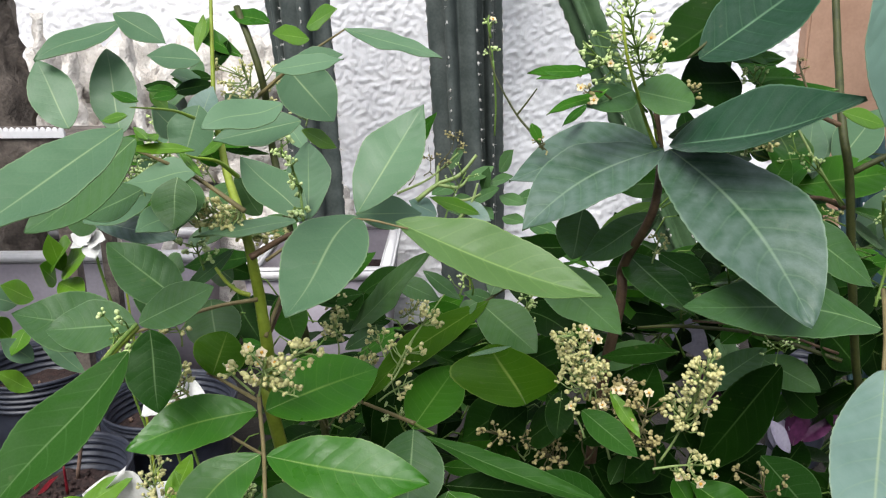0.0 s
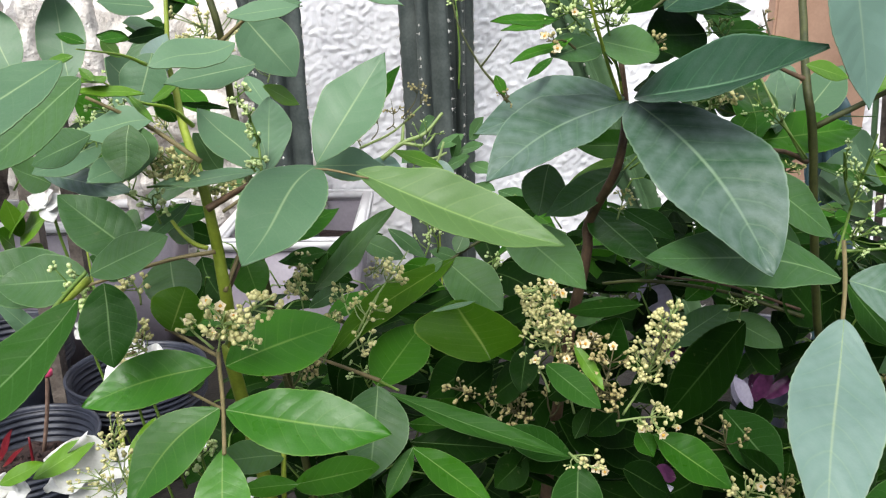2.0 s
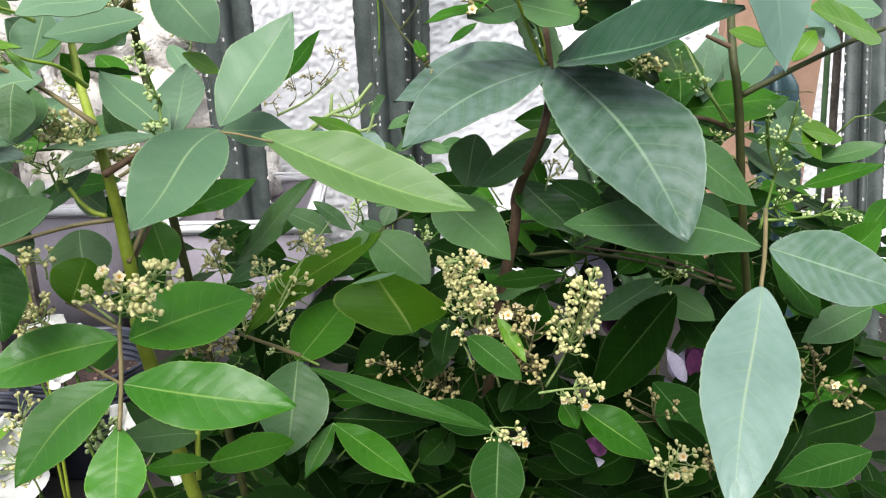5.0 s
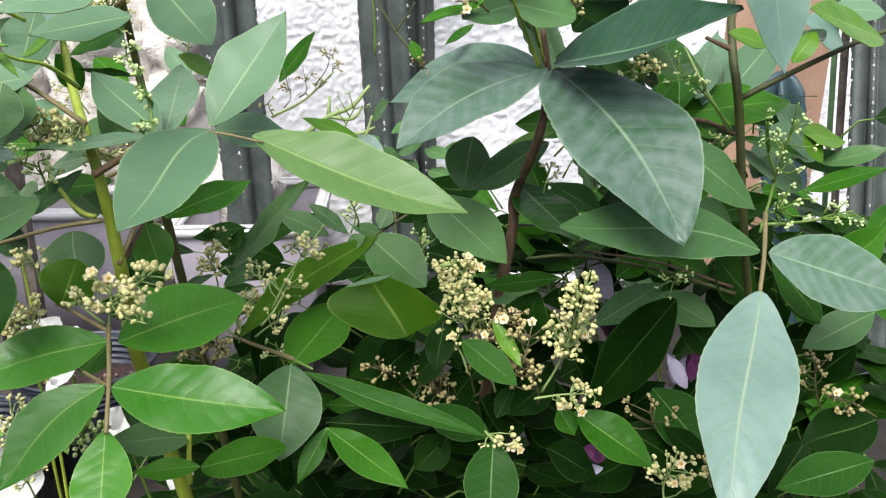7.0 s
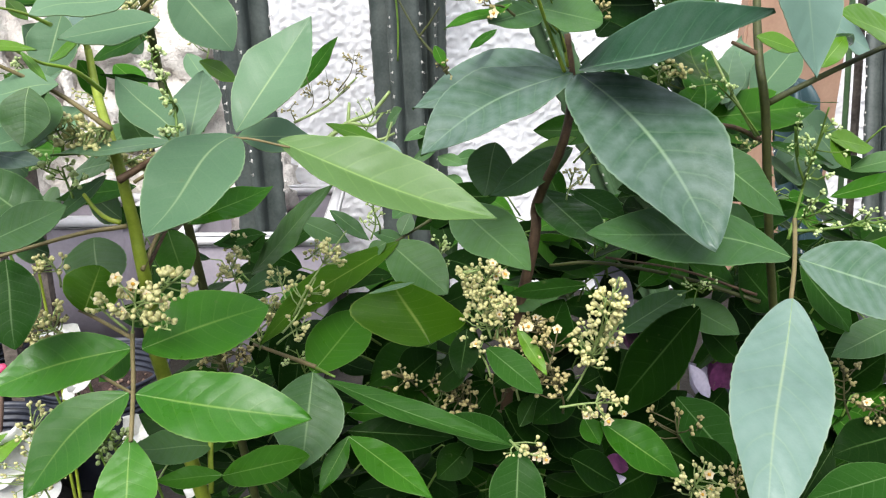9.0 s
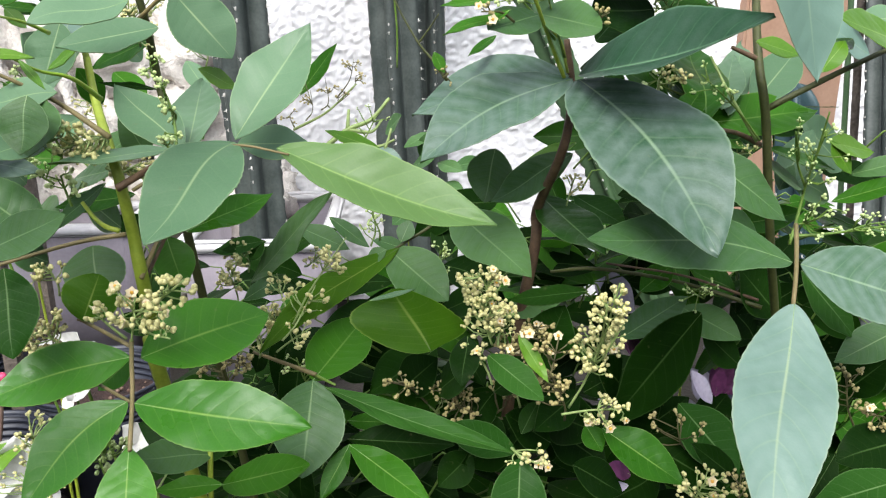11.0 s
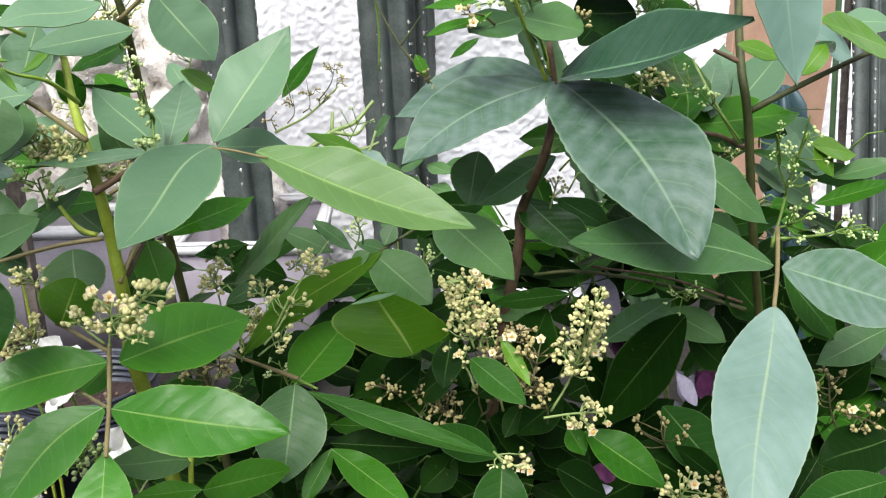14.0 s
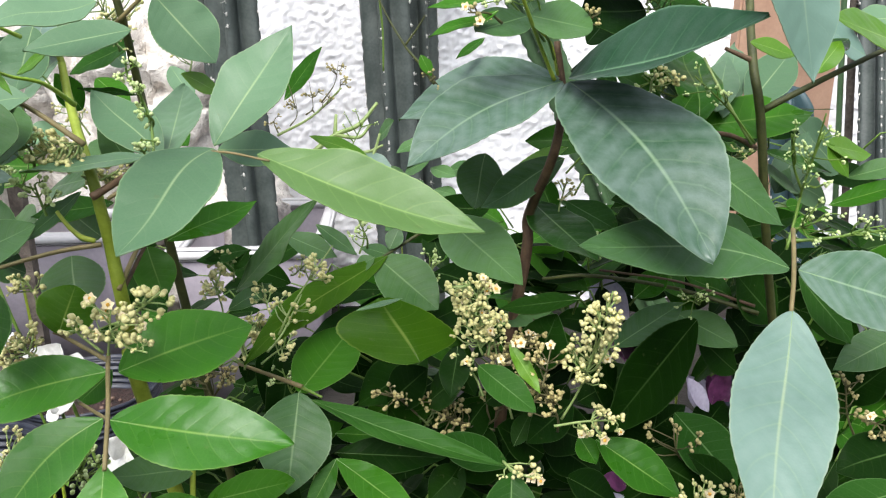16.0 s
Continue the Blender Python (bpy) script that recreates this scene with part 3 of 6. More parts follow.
leaf(shrub, (0.2573, 0.4235, 0.8382), (0.1318, 0.4042, 0.8592), 0.0424, 0, "sage", sweep=0.06, q=0.7, tip=0.15)
leaf(shrub, (0.2620, 0.4228, 0.8373), (0.3339, 0.3946, 0.8180), 0.0527, 0, "waxy", q=0.7, tip=0.2)
leaf(shrub, (0.2492, 0.4004, 0.8219), (0.1896, 0.2864, 0.7564), 0.0496, 0, "pale", bow=0.03, sweep=0.02, fold=0.14, p=0.97, q=0.68, wave=0.03, tip=0.1)
leaf(shrub, (0.3335, 0.5349, 0.8895), (0.3715, 0.5422, 0.8805), 0.0229, 0, "fresh")
leaf(shrub, (0.3565, 0.5423, 0.8645), (0.3992, 0.5337, 0.8781), 0.0178, 0, "sage")
leaf(shrub, (0.3437, 0.5384, 0.8460), (0.3924, 0.5202, 0.8663), 0.0176, 0, "mid")
leaf(shrub, (0.3042, 0.5220, 0.8492), (0.3146, 0.5217, 0.8508), 0.0125, 0, "mid", q=0.6)
leaf(shrub, (0.3917, 0.6106, 0.8547), (0.3461, 0.6058, 0.8996), 0.0512, 0, "young")
leaf(shrub, (-0.1116, 0.4010, 0.7987), (-0.1839, 0.3869, 0.7811), 0.0346, 0, "lush", sweep=0.05, q=0.7, tip=0.2)
leaf(shrub, (-0.1411, 0.4187, 0.8129), (-0.1329, 0.4290, 0.8365), 0.0344, 0, "olive", fold=0.1, q=0.6, tip=0)
leaf(shrub, (-0.1066, 0.4024, 0.7975), (-0.0448, 0.4427, 0.8058), 0.0467, 0, "lush", sweep=-0.02, q=0.7, tip=0.05)
leaf(shrub, (-0.1013, 0.3628, 0.7924), (-0.1390, 0.3247, 0.7591), 0.0328, 0, "lush", sweep=0.1, q=0.7, tip=0.2)
leaf(shrub, (-0.0977, 0.3623, 0.7916), (-0.0103, 0.3460, 0.7848), 0.0358, 0, "lush", sweep=0.03, fold=0.14, q=0.68, tip=0.2, bow=0.05)
leaf(shrub, (-0.0975, 0.3484, 0.7770), (-0.0904, 0.3072, 0.7466), 0.0280, 0, "lush", p=1.15, q=1)
leaf(shrub, (-0.0833, 0.4339, 0.7180), (-0.1212, 0.4045, 0.7351), 0.0230, 0, "sage", q=0.7)
leaf(shrub, (-0.0238, 0.4654, 0.7507), (-0.0285, 0.4265, 0.7046), 0.0451, -10, "sage", bow=0.05, q=0.66, tip=0.15)
leaf(shrub, (-0.0165, 0.4625, 0.7472), (0.1010, 0.4143, 0.7242), 0.0166, -8, "deep", sweep=0.02, fold=0.3)
leaf(shrub, (-0.0008, 0.4684, 0.7041), (0.0598, 0.4638, 0.7013), 0.0243, 0, "mature", q=0.65)
leaf(shrub, (-0.0252, 0.4767, 0.7450), (0.0065, 0.5403, 0.7631), 0.0404, 0, "mid", q=0.62, tip=0.1)
leaf(shrub, (0.0513, 0.4578, 0.7723), (0.0271, 0.4760, 0.8079), 0.0637, 0, "olive", bow=0.02, sweep=0, fold=-0.3, q=0.62, wave=0.03, tip=0, skew=-0.39)
leaf(shrub, (0.0249, 0.5591, 0.8087), (0.0669, 0.5302, 0.7782), 0.0415, 0, "sage", q=0.66)
leaf(shrub, (0.0323, 0.5593, 0.8098), (-0.0588, 0.4795, 0.7640), 0.0274, 0, "olive", sweep=0.05)
leaf(shrub, (-0.0766, 0.5276, 0.7828), (-0.0487, 0.5416, 0.7970), 0.0152, 0, "sage")
leaf(shrub, (0.0595, 0.5543, 0.7310), (0.0095, 0.5069, 0.7181), 0.0374, 0, "mature")
leaf(shrub, (-0.0046, 0.4896, 0.7076), (0.0284, 0.4755, 0.7128), 0.0135, 0, "mid")
leaf(shrub, (-0.0026, 0.4603, 0.7107), (0.0665, 0.4510, 0.7096), 0.0243, 0, "mature")
leaf(shrub, (-0.0008, 0.4448, 0.7158), (0.0504, 0.4034, 0.6978), 0.0225, 0, "mid")
leaf(shrub, (-0.0004, 0.4449, 0.7162), (-0.0184, 0.4259, 0.6879), 0.0137, 0, "mid")
leaf(shrub, (-0.0768, 0.4287, 0.7003), (-0.0205, 0.4075, 0.7259), 0.0240, 0, "mid", q=0.65, tip=0.1)
leaf(shrub, (-0.0698, 0.4021, 0.7184), (-0.1048, 0.3925, 0.7221), 0.0134, 0, "mid")
leaf(shrub, (-0.1673, 0.5100, 0.8293), (-0.1579, 0.4836, 0.7983), 0.0386, 0, "sage", q=0.62)
leaf(shrub, (-0.1111, 0.4826, 0.8419), (-0.0984, 0.4638, 0.8151), 0.0247, 0, "mid", q=0.65)
leaf(shrub, (-0.1437, 0.4892, 0.7588), (-0.1647, 0.4812, 0.7392), 0.0229, 0, "mid")
leaf(shrub, (-0.0637, 0.5572, 0.8168), (-0.0938, 0.5477, 0.8135), 0.0123, 0, "mature")
leaf(shrub, (0.1438, 0.4391, 0.8173), (0.1001, 0.4649, 0.8029), 0.0145, 0, "mature")
leaf(shrub, (0.2656, 0.5600, 0.7533), (0.1861, 0.5119, 0.6884), 0.0559, -46, "mature", q=0.7, tip=0.15)
leaf(shrub, (0.1578, 0.4390, 0.7258), (0.2038, 0.4144, 0.6995), 0.0289, 0, "mid", fold=0.25)
leaf(shrub, (0.1488, 0.4458, 0.7246), (0.1573, 0.4335, 0.7120), 0.0160, 0, "mid")
leaf(shrub, (0.0854, 0.4429, 0.7758), (0.1156, 0.4163, 0.7580), 0.0207, 0, "deep", q=0.65)
leaf(shrub, (0.0743, 0.4572, 0.7826), (0.0684, 0.4339, 0.7600), 0.0185, 0, "mature", q=0.65)
leaf(shrub, (0.1054, 0.4539, 0.7839), (0.1205, 0.4292, 0.7629), 0.0103, 0, "fresh")
leaf(shrub, (0.1108, 0.4614, 0.7100), (0.1243, 0.4744, 0.7284), 0.0142, 0, "mature")
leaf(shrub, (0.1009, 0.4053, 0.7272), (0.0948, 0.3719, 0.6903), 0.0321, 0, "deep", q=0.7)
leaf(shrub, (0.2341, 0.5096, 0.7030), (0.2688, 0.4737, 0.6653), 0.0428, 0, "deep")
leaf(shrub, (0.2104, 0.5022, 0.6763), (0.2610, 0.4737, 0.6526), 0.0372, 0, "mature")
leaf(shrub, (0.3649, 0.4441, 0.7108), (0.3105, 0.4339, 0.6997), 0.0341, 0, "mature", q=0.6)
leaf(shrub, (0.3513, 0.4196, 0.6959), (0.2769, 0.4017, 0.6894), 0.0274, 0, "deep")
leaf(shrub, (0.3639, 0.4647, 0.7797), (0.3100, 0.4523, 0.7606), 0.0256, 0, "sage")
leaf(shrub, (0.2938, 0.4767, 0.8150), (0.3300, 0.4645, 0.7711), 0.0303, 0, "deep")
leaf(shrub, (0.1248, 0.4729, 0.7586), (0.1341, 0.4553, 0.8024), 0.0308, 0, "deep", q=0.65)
leaf(shrub, (0.0757, 0.5268, 0.7460), (0.0907, 0.5043, 0.7234), 0.0209, 0, "mature")
leaf(shrub, (-0.1781, 0.4340, 1.0166), (-0.2153, 0.4077, 0.9965), 0.0219, 0, "young")
leaf(shrub, (-0.1824, 0.4353, 1.0208), (-0.1553, 0.4360, 1.0045), 0.0196, 0, "young")
leaf(shrub, (-0.1972, 0.3983, 0.9623), (-0.2194, 0.4183, 0.9969), 0.0235, 0, "young", q=0.62)
leaf(shrub, (-0.1786, 0.4176, 0.9569), (-0.1907, 0.4405, 1.0022), 0.0251, 0, "young", q=0.62)
leaf(shrub, (-0.1191, 0.2777, 0.9755), (-0.1531, 0.2283, 0.9467), 0.0305, 0, "young", sweep=0, q=0.72)
leaf(shrub, (-0.1343, 0.3269, 0.9657), (-0.1768, 0.3063, 0.9293), 0.0350, 0, "sage", sweep=-0.04, q=0.68)
leaf(shrub, (-0.0632, 0.4907, 1.0125), (-0.0023, 0.4645, 0.9949), 0.0157, 0, "young")
leaf(shrub, (-0.0992, 0.4872, 0.9908), (-0.0646, 0.4907, 0.9972), 0.0222, 0, "young")
leaf(shrub, (-0.0903, 0.5214, 1.0062), (-0.1119, 0.5100, 1.0102), 0.0224, 0, "fresh")
leaf(shrub, (-0.0918, 0.5218, 1.0139), (-0.0700, 0.5141, 1.0251), 0.0242, 0, "fresh")
leaf(shrub, (-0.1561, 0.5231, 1.0203), (-0.1620, 0.5075, 1.0007), 0.0088, 0, "fresh")
leaf(shrub, (-0.1782, 0.5111, 0.9755), (-0.1992, 0.5116, 0.9776), 0.0121, 0, "mature")
leaf(shrub, (-0.1539, 0.5128, 0.9819), (-0.1808, 0.5128, 0.9819), 0.0152, 0, "mature")
leaf(shrub, (-0.1420, 0.3117, 0.8738), (-0.1859, 0.2554, 0.8224), 0.0305, 0, "deep", fold=0.3, q=0.72)
leaf(shrub, (-0.1817, 0.4148, 0.8474), (-0.2308, 0.4073, 0.8465), 0.0360, 0, "sage", q=0.66)
leaf(shrub, (-0.1967, 0.4420, 0.8330), (-0.2627, 0.4304, 0.8483), 0.0438, 0, "sage")
leaf(shrub, (-0.1539, 0.4175, 0.8585), (-0.1957, 0.4212, 0.8947), 0.0319, 0, "sage", q=0.66)
leaf(shrub, (-0.1658, 0.3950, 0.8516), (-0.1576, 0.3739, 0.8113), 0.0306, 0, "deep", q=0.64)
leaf(shrub, (-0.1534, 0.3525, 0.8710), (-0.1179, 0.3628, 0.8869), 0.0257, 0, "sage", q=0.66)
leaf(shrub, (0.1602, 0.4965, 0.9923), (0.2306, 0.4785, 1.0471), 0.0656, -8, "teal", q=0.7)
leaf(shrub, (0.2066, 0.5271, 1.0353), (0.1334, 0.5077, 0.9893), 0.0436, 0, "mature", fold=0.25, q=0.7)
stem(shrub, [(0.1970, 0.5136, 1.0234), (0.1700, 0.5036, 1.0052), (0.1528, 0.4970, 0.9930)], (0.0014, 0.0009), "stem_olive", "branch")
leaf(shrub, (0.1966, 0.5155, 0.9919), (0.2228, 0.5146, 0.9919), 0.0156, 0, "mid")
leaf(shrub, (0.2210, 0.5147, 0.9919), (0.1783, 0.5161, 0.9926), 0.0133, 0, "mid")
leaf(shrub, (0.2549, 0.5050, 0.9724), (0.2027, 0.5102, 0.9741), 0.0142, 0, "mid")
leaf(shrub, (-0.1358, 0.3575, 0.9639), (-0.1429, 0.3466, 0.9622), 0.0093, 0, "fresh")
leaf(shrub, (-0.1204, 0.3608, 0.9557), (-0.1489, 0.3458, 0.9593), 0.0071, 0, "fresh")
stem(shrub, [(-0.1445, 0.4925, 1.0375), (-0.1429, 0.4773, 0.9871), (-0.1421, 0.4702, 0.9634), (-0.1387, 0.4655, 0.9486)], (0.0011, 0.0019), "stem_green", "stem")
stem(shrub, [(-0.1376, 0.4618, 0.9508), (-0.1327, 0.4536, 0.9303), (-0.1215, 0.4336, 0.9087), (-0.1147, 0.4268, 0.8856), (-0.1124, 0.4293, 0.8568), (-0.1099, 0.4292, 0.8307), (-0.1131, 0.4472, 0.7889), (-0.1123, 0.4519, 0.7531), (-0.0639, 0.5088, 0.3915), (0, 0.62, -0.02)], (0.0021, 0.0052), "stem_green", "stem")
stem(shrub, [(-0.1377, 0.5250, 1.0274), (-0.1216, 0.5142, 0.9812), (-0.1242, 0.5447, 0.9264), (-0.1100, 0.5158, 0.8779), (-0.1063, 0.5253, 0.8043), (-0.0561, 0.5643, 0.4018), (0.02, 0.62, -0.02)], (0.0022, 0.0037), "stem_olive", "stem")
stem(shrub, [(0.1423, 0.5242, 0.9591), (0.1464, 0.5209, 0.9274), (0.1384, 0.5011, 0.8921), (0.1308, 0.5437, 0.8410), (0.1296, 0.5399, 0.8151), (0.1157, 0.5427, 0.7078), (0.0935, 0.5741, 0.3537), (0.06, 0.62, -0.02)], (0.0020, 0.0056), "stem_brown", "stem")
stem(shrub, [(0.2858, 0.5929, 1.0498), (0.2819, 0.5666, 0.9960), (0.2724, 0.5274, 0.9449), (0.2780, 0.5210, 0.9123), (0.3000, 0.5356, 0.8219), (0.3244, 0.5585, 0.7512), (0.3519, 0.5714, 0.6620), (0.4207, 0.6125, 0.4003), (0.4415, 0.6709, -0.0211)], (0.0027, 0.0036), "stem_olive", "stem")
stem(shrub, [(0.2789, 0.5217, 0.9141), (0.3093, 0.5190, 0.9309), (0.3667, 0.5363, 0.9524), (0.3980, 0.5383, 0.9627)], (0.0024, 0.0015), "stem_olive", "branch")
stem(shrub, [(0.3185, 0.5700, 0.7526), (0.2625, 0.5903, 0.7669), (0.1675, 0.4985, 0.8111), (0.1353, 0.5084, 0.8065)], (0.0019, 0.0010), "stem_olive", "branch")
stem(shrub, [(0.3173, 0.5745, 0.7571), (0.2614, 0.5888, 0.7736), (0.1716, 0.5005, 0.8144)], (0.0013, 0.0008), "stem_brown", "branch")
stem(shrub, [(0.2757, 0.5186, 0.8909), (0.2487, 0.4950, 0.9021), (0.2163, 0.4609, 0.9099)], (0.0020, 0.0012), "stem_brown", "branch")
stem(shrub, [(0.2732, 0.5277, 0.9457), (0.2544, 0.5305, 0.9539)], (0.0020, 0.0012), "stem_brown", "branch")
stem(shrub, [(-0.1095, 0.4001, 0.8089), (-0.0999, 0.3649, 0.7914), (-0.0945, 0.3405, 0.7784)], (0.0012, 0.0011), "twig", "petiole")
stem(shrub, [(-0.1095, 0.3991, 0.8055), (-0.1399, 0.4223, 0.8099), (-0.1462, 0.4242, 0.8120)], (0.0012, 0.0009), "twig", "petiole")
stem(shrub, [(0.2718, 0.4514, 0.8531), (0.2598, 0.4231, 0.8376), (0.2486, 0.4002, 0.8208)], (0.0014, 0.0012), "twig", "petiole")
stem(shrub, [(-0.0998, 0.3995, 0.8896), (-0.0760, 0.4108, 0.9035), (-0.0498, 0.4100, 0.9102), (-0.0216, 0.3996, 0.9071)], (0.0010, 0.0006), "twig", "petiole")
stem(shrub, [(-0.1172, 0.4205, 0.9327), (-0.1220, 0.3993, 0.9446), (-0.1316, 0.3850, 0.9494), (-0.1353, 0.3518, 0.9620)], (0.0014, 0.0004), "stem_fresh", "petiole")
leaf(shrub, (-0.1319, 0.3709, 0.9545), (-0.1164, 0.3574, 0.9429), 0.0039, 0, "fresh")
leaf(shrub, (-0.1259, 0.3850, 0.9494), (-0.1089, 0.3827, 0.9600), 0.0078, 0, "fresh")
leaf(shrub, (-0.1367, 0.3467, 0.9627), (-0.1436, 0.3483, 0.9684), 0.0045, 0, "fresh")
leaf(shrub, (-0.1503, 0.3598, 0.9725), (-0.1622, 0.3590, 0.9700), 0.0069, 0, "fresh")
leaf(shrub, (-0.1490, 0.3717, 0.9780), (-0.1625, 0.3728, 0.9821), 0.0065, 0, "mid")
leaf(shrub, (-0.1459, 0.3822, 0.9785), (-0.1354, 0.3881, 0.9803), 0.0083, 0, "mid")
stem(shrub, [(-0.1404, 0.4254, 0.9648), (-0.1455, 0.4063, 0.9707), (-0.1531, 0.3710, 0.9754)], (0.0012, 0.0003), "stem_fresh", "petiole")
stem(shrub, [(-0.1135, 0.4155, 0.9139), (-0.1438, 0.4268, 0.9318), (-0.1706, 0.4155, 0.9488)], (0.0016, 0.0009), "twig", "branch")
stem(shrub, [(-0.1631, 0.3709, 0.8621), (-0.1661, 0.3384, 0.8573), (-0.1684, 0.3250, 0.8461)], (0.0021, 0.0016), "stem_green", "petiole")
stem(shrub, [(-0.1063, 0.4018, 0.8665), (-0.1304, 0.3966, 0.8637), (-0.1687, 0.3794, 0.8556)], (0.0013, 0.0009), "twig", "petiole")
stem(shrub, [(-0.1003, 0.3646, 0.7910), (-0.1290, 0.4000, 0.7835)], (0.0009, 0.0009), "twig", "petiole")
stem(shrub, [(-0.0230, 0.4775, 0.7479), (-0.0098, 0.4655, 0.7471)], (0.0012, 0.0008), "stalk", "petiole")
stem(shrub, [(-0.0622, 0.4908, 1.0125), (-0.0954, 0.5026, 0.9925), (-0.1240, 0.5128, 0.9705)], (0.0005, 0.0015), "twig", "branch")
stem(shrub, [(0.1417, 0.5139, 0.9386), (0.1354, 0.5137, 0.9593), (0.1149, 0.4996, 0.9736)], (0.0010, 0.0007), "stem_green", "branch")
stem(shrub, [(-0.0838, 0.4350, 0.7231), (-0.0840, 0.4262, 0.6902)], (0.0017, 0.0017), "stem_green", "petiole")
stem(shrub, [(-0.0234, 0.4777, 0.7487), (-0.0705, 0.5182, 0.7474)], (0.0016, 0.0012), "twig", "petiole")
cluster(shrub, (-0.1251, 0.4369, 0.8975), (-0.1320, 0.4350, 0.9062), (0.0107, 0.0065, 0.0065), 34, "bud_cream")
cluster(shrub, (-0.1287, 0.4453, 0.8928), (-0.1183, 0.4543, 0.8927), (0.0189, 0.0057, 0.0057), 40, "bud_cream")
cluster(shrub, (-0.1415, 0.4213, 0.9004), (-0.1457, 0.4152, 0.9199), (0.0134, 0.0101, 0.0101), 22, "bud_green")
cluster(shrub, (-0.1461, 0.4371, 0.8729), (-0.1471, 0.4333, 0.8862), (0.0120, 0.0090, 0.0090), 14, "bud_green")
cluster(shrub, (-0.0839, 0.5363, 0.7700), (-0.0852, 0.5261, 0.8009), (0.0116, 0.0116, 0.0131), 26, "bud_cream")
cluster(shrub, (-0.0387, 0.4960, 0.7769), (-0.0117, 0.5031, 0.8190), (0.0118, 0.0110, 0.0110), 22, "bud_cream")
cluster(shrub, (-0.0397, 0.5023, 0.7743), (-0.0505, 0.5277, 0.7927), (0.0132, 0.0086, 0.0086), 14, "bud_cream")
cluster(shrub, (-0.0452, 0.4868, 0.7690), (-0.0297, 0.5039, 0.7915), (0.0150, 0.0112, 0.0112), 16, "bud_cream")
cluster(shrub, (-0.0484, 0.4819, 0.7634), (-0.0303, 0.4732, 0.7792), (0.0106, 0.0085, 0.0085), 12, "bud_cream")
cluster(shrub, (0.1353, 0.4455, 0.7284), (0.1256, 0.4388, 0.7575), (0.0117, 0.0117, 0.0158), 34, "bud_tan")
cluster(shrub, (0.1284, 0.4254, 0.7438), (0.1563, 0.4289, 0.7434), (0.0144, 0.0089, 0.0089), 30, "bud_cream", flowers=4)
cluster(shrub, (0.0972, 0.4157, 0.7279), (0.1055, 0.4050, 0.7269), (0.0124, 0.0065, 0.0065), 18, "bud_cream", flowers=2)
cluster(shrub, (0.2139, 0.4135, 0.6697), (0.2162, 0.4123, 0.6965), (0.0171, 0.0123, 0.0123), 40, "bud_cream", flowers=3)
cluster(shrub, (-0.0020, 0.6177, 0.8589), (0.0117, 0.6257, 0.8885), (0.0177, 0.0177, 0.0177), 6, "bud_green", size=0.6)
cluster(shrub, (0.1357, 0.4983, 0.9488), (0.1113, 0.4673, 1.0055), (0.0265, 0.0265, 0.0265), 100, "bud_green", flowers=4, size=0.85)
cluster(shrub, (0.1292, 0.4959, 0.9595), (0.0925, 0.4692, 0.9926), (0.0121, 0.0121, 0.0134), 20, "bud_green", flowers=2, size=0.85)
cluster(shrub, (0.1473, 0.4969, 0.9630), (0.1537, 0.4807, 0.9721), (0.0049, 0.0049, 0.0055), 5, "bud_tan")
cluster(shrub, (0.0992, 0.4661, 0.9702), (0.0837, 0.4493, 0.9741), (0.0052, 0.0045, 0.0045), 4, "bud_tan", flowers=2)
cluster(shrub, (0.1986, 0.5053, 0.9287), (0.2059, 0.5055, 0.9385), (0.0100, 0.0057, 0.0057), 14, "bud_cream")
cluster(shrub, (0.2660, 0.4996, 0.8969), (0.2284, 0.4838, 0.9288), (0.0137, 0.0137, 0.0206), 14, "bud_green", size=0.7)
cluster(shrub, (0.2757, 0.5182, 0.8894), (0.2478, 0.4898, 0.8896), (0.0143, 0.0072, 0.0072), 22, "bud_cream", size=0.65)
cluster(shrub, (0.2901, 0.4816, 0.8652), (0.2903, 0.4686, 0.8979), (0.0143, 0.0143, 0.0288), 26, "bud_green", size=0.72)
stem(shrub, [(0.2820, 0.4746, 0.8335), (0.2879, 0.4797, 0.8529), (0.2908, 0.4807, 0.8705), (0.2890, 0.4688, 0.8973), (0.2858, 0.4571, 0.9197)], (0.0011, 0.0005), "stalk", "branch")
stem(shrub, [(0.2910, 0.4816, 0.8697), (0.2815, 0.4774, 0.8860), (0.2711, 0.4652, 0.9072)], (0.0009, 0.0005), "stalk", "branch")
cluster(shrub, (0.2815, 0.4774, 0.8860), (0.2732, 0.4667, 0.9018), (0.0047, 0.0047, 0.0122), 10, "bud_green", size=0.55)
cluster(shrub, (0.2857, 0.4739, 0.8470), (0.2981, 0.4717, 0.8547), (0.0177, 0.0156, 0.0156), 20, "bud_green", size=0.75)
stem(shrub, [(0.2825, 0.4771, 0.8387), (0.2995, 0.4707, 0.8410), (0.3385, 0.4639, 0.8481)], (0.0013, 0.0007), "stalk", "branch")
cluster(shrub, (0.3121, 0.4673, 0.8432), (0.3296, 0.4645, 0.8488), (0.0176, 0.0092, 0.0092), 20, "bud_green", size=0.7)
cluster(shrub, (0.2589, 0.5813, 0.7702), (0.2631, 0.5622, 0.7675), (0.0173, 0.0130, 0.0130), 22, "bud_green", size=0.65)
cluster(shrub, (0.3458, 0.4737, 0.7007), (0.3366, 0.4731, 0.7315), (0.0100, 0.0100, 0.0168), 22, "bud_tan")
cluster(shrub, (0.3715, 0.4530, 0.7074), (0.3449, 0.4486, 0.7214), (0.0147, 0.0110, 0.0110), 18, "bud_tan", flowers=2)
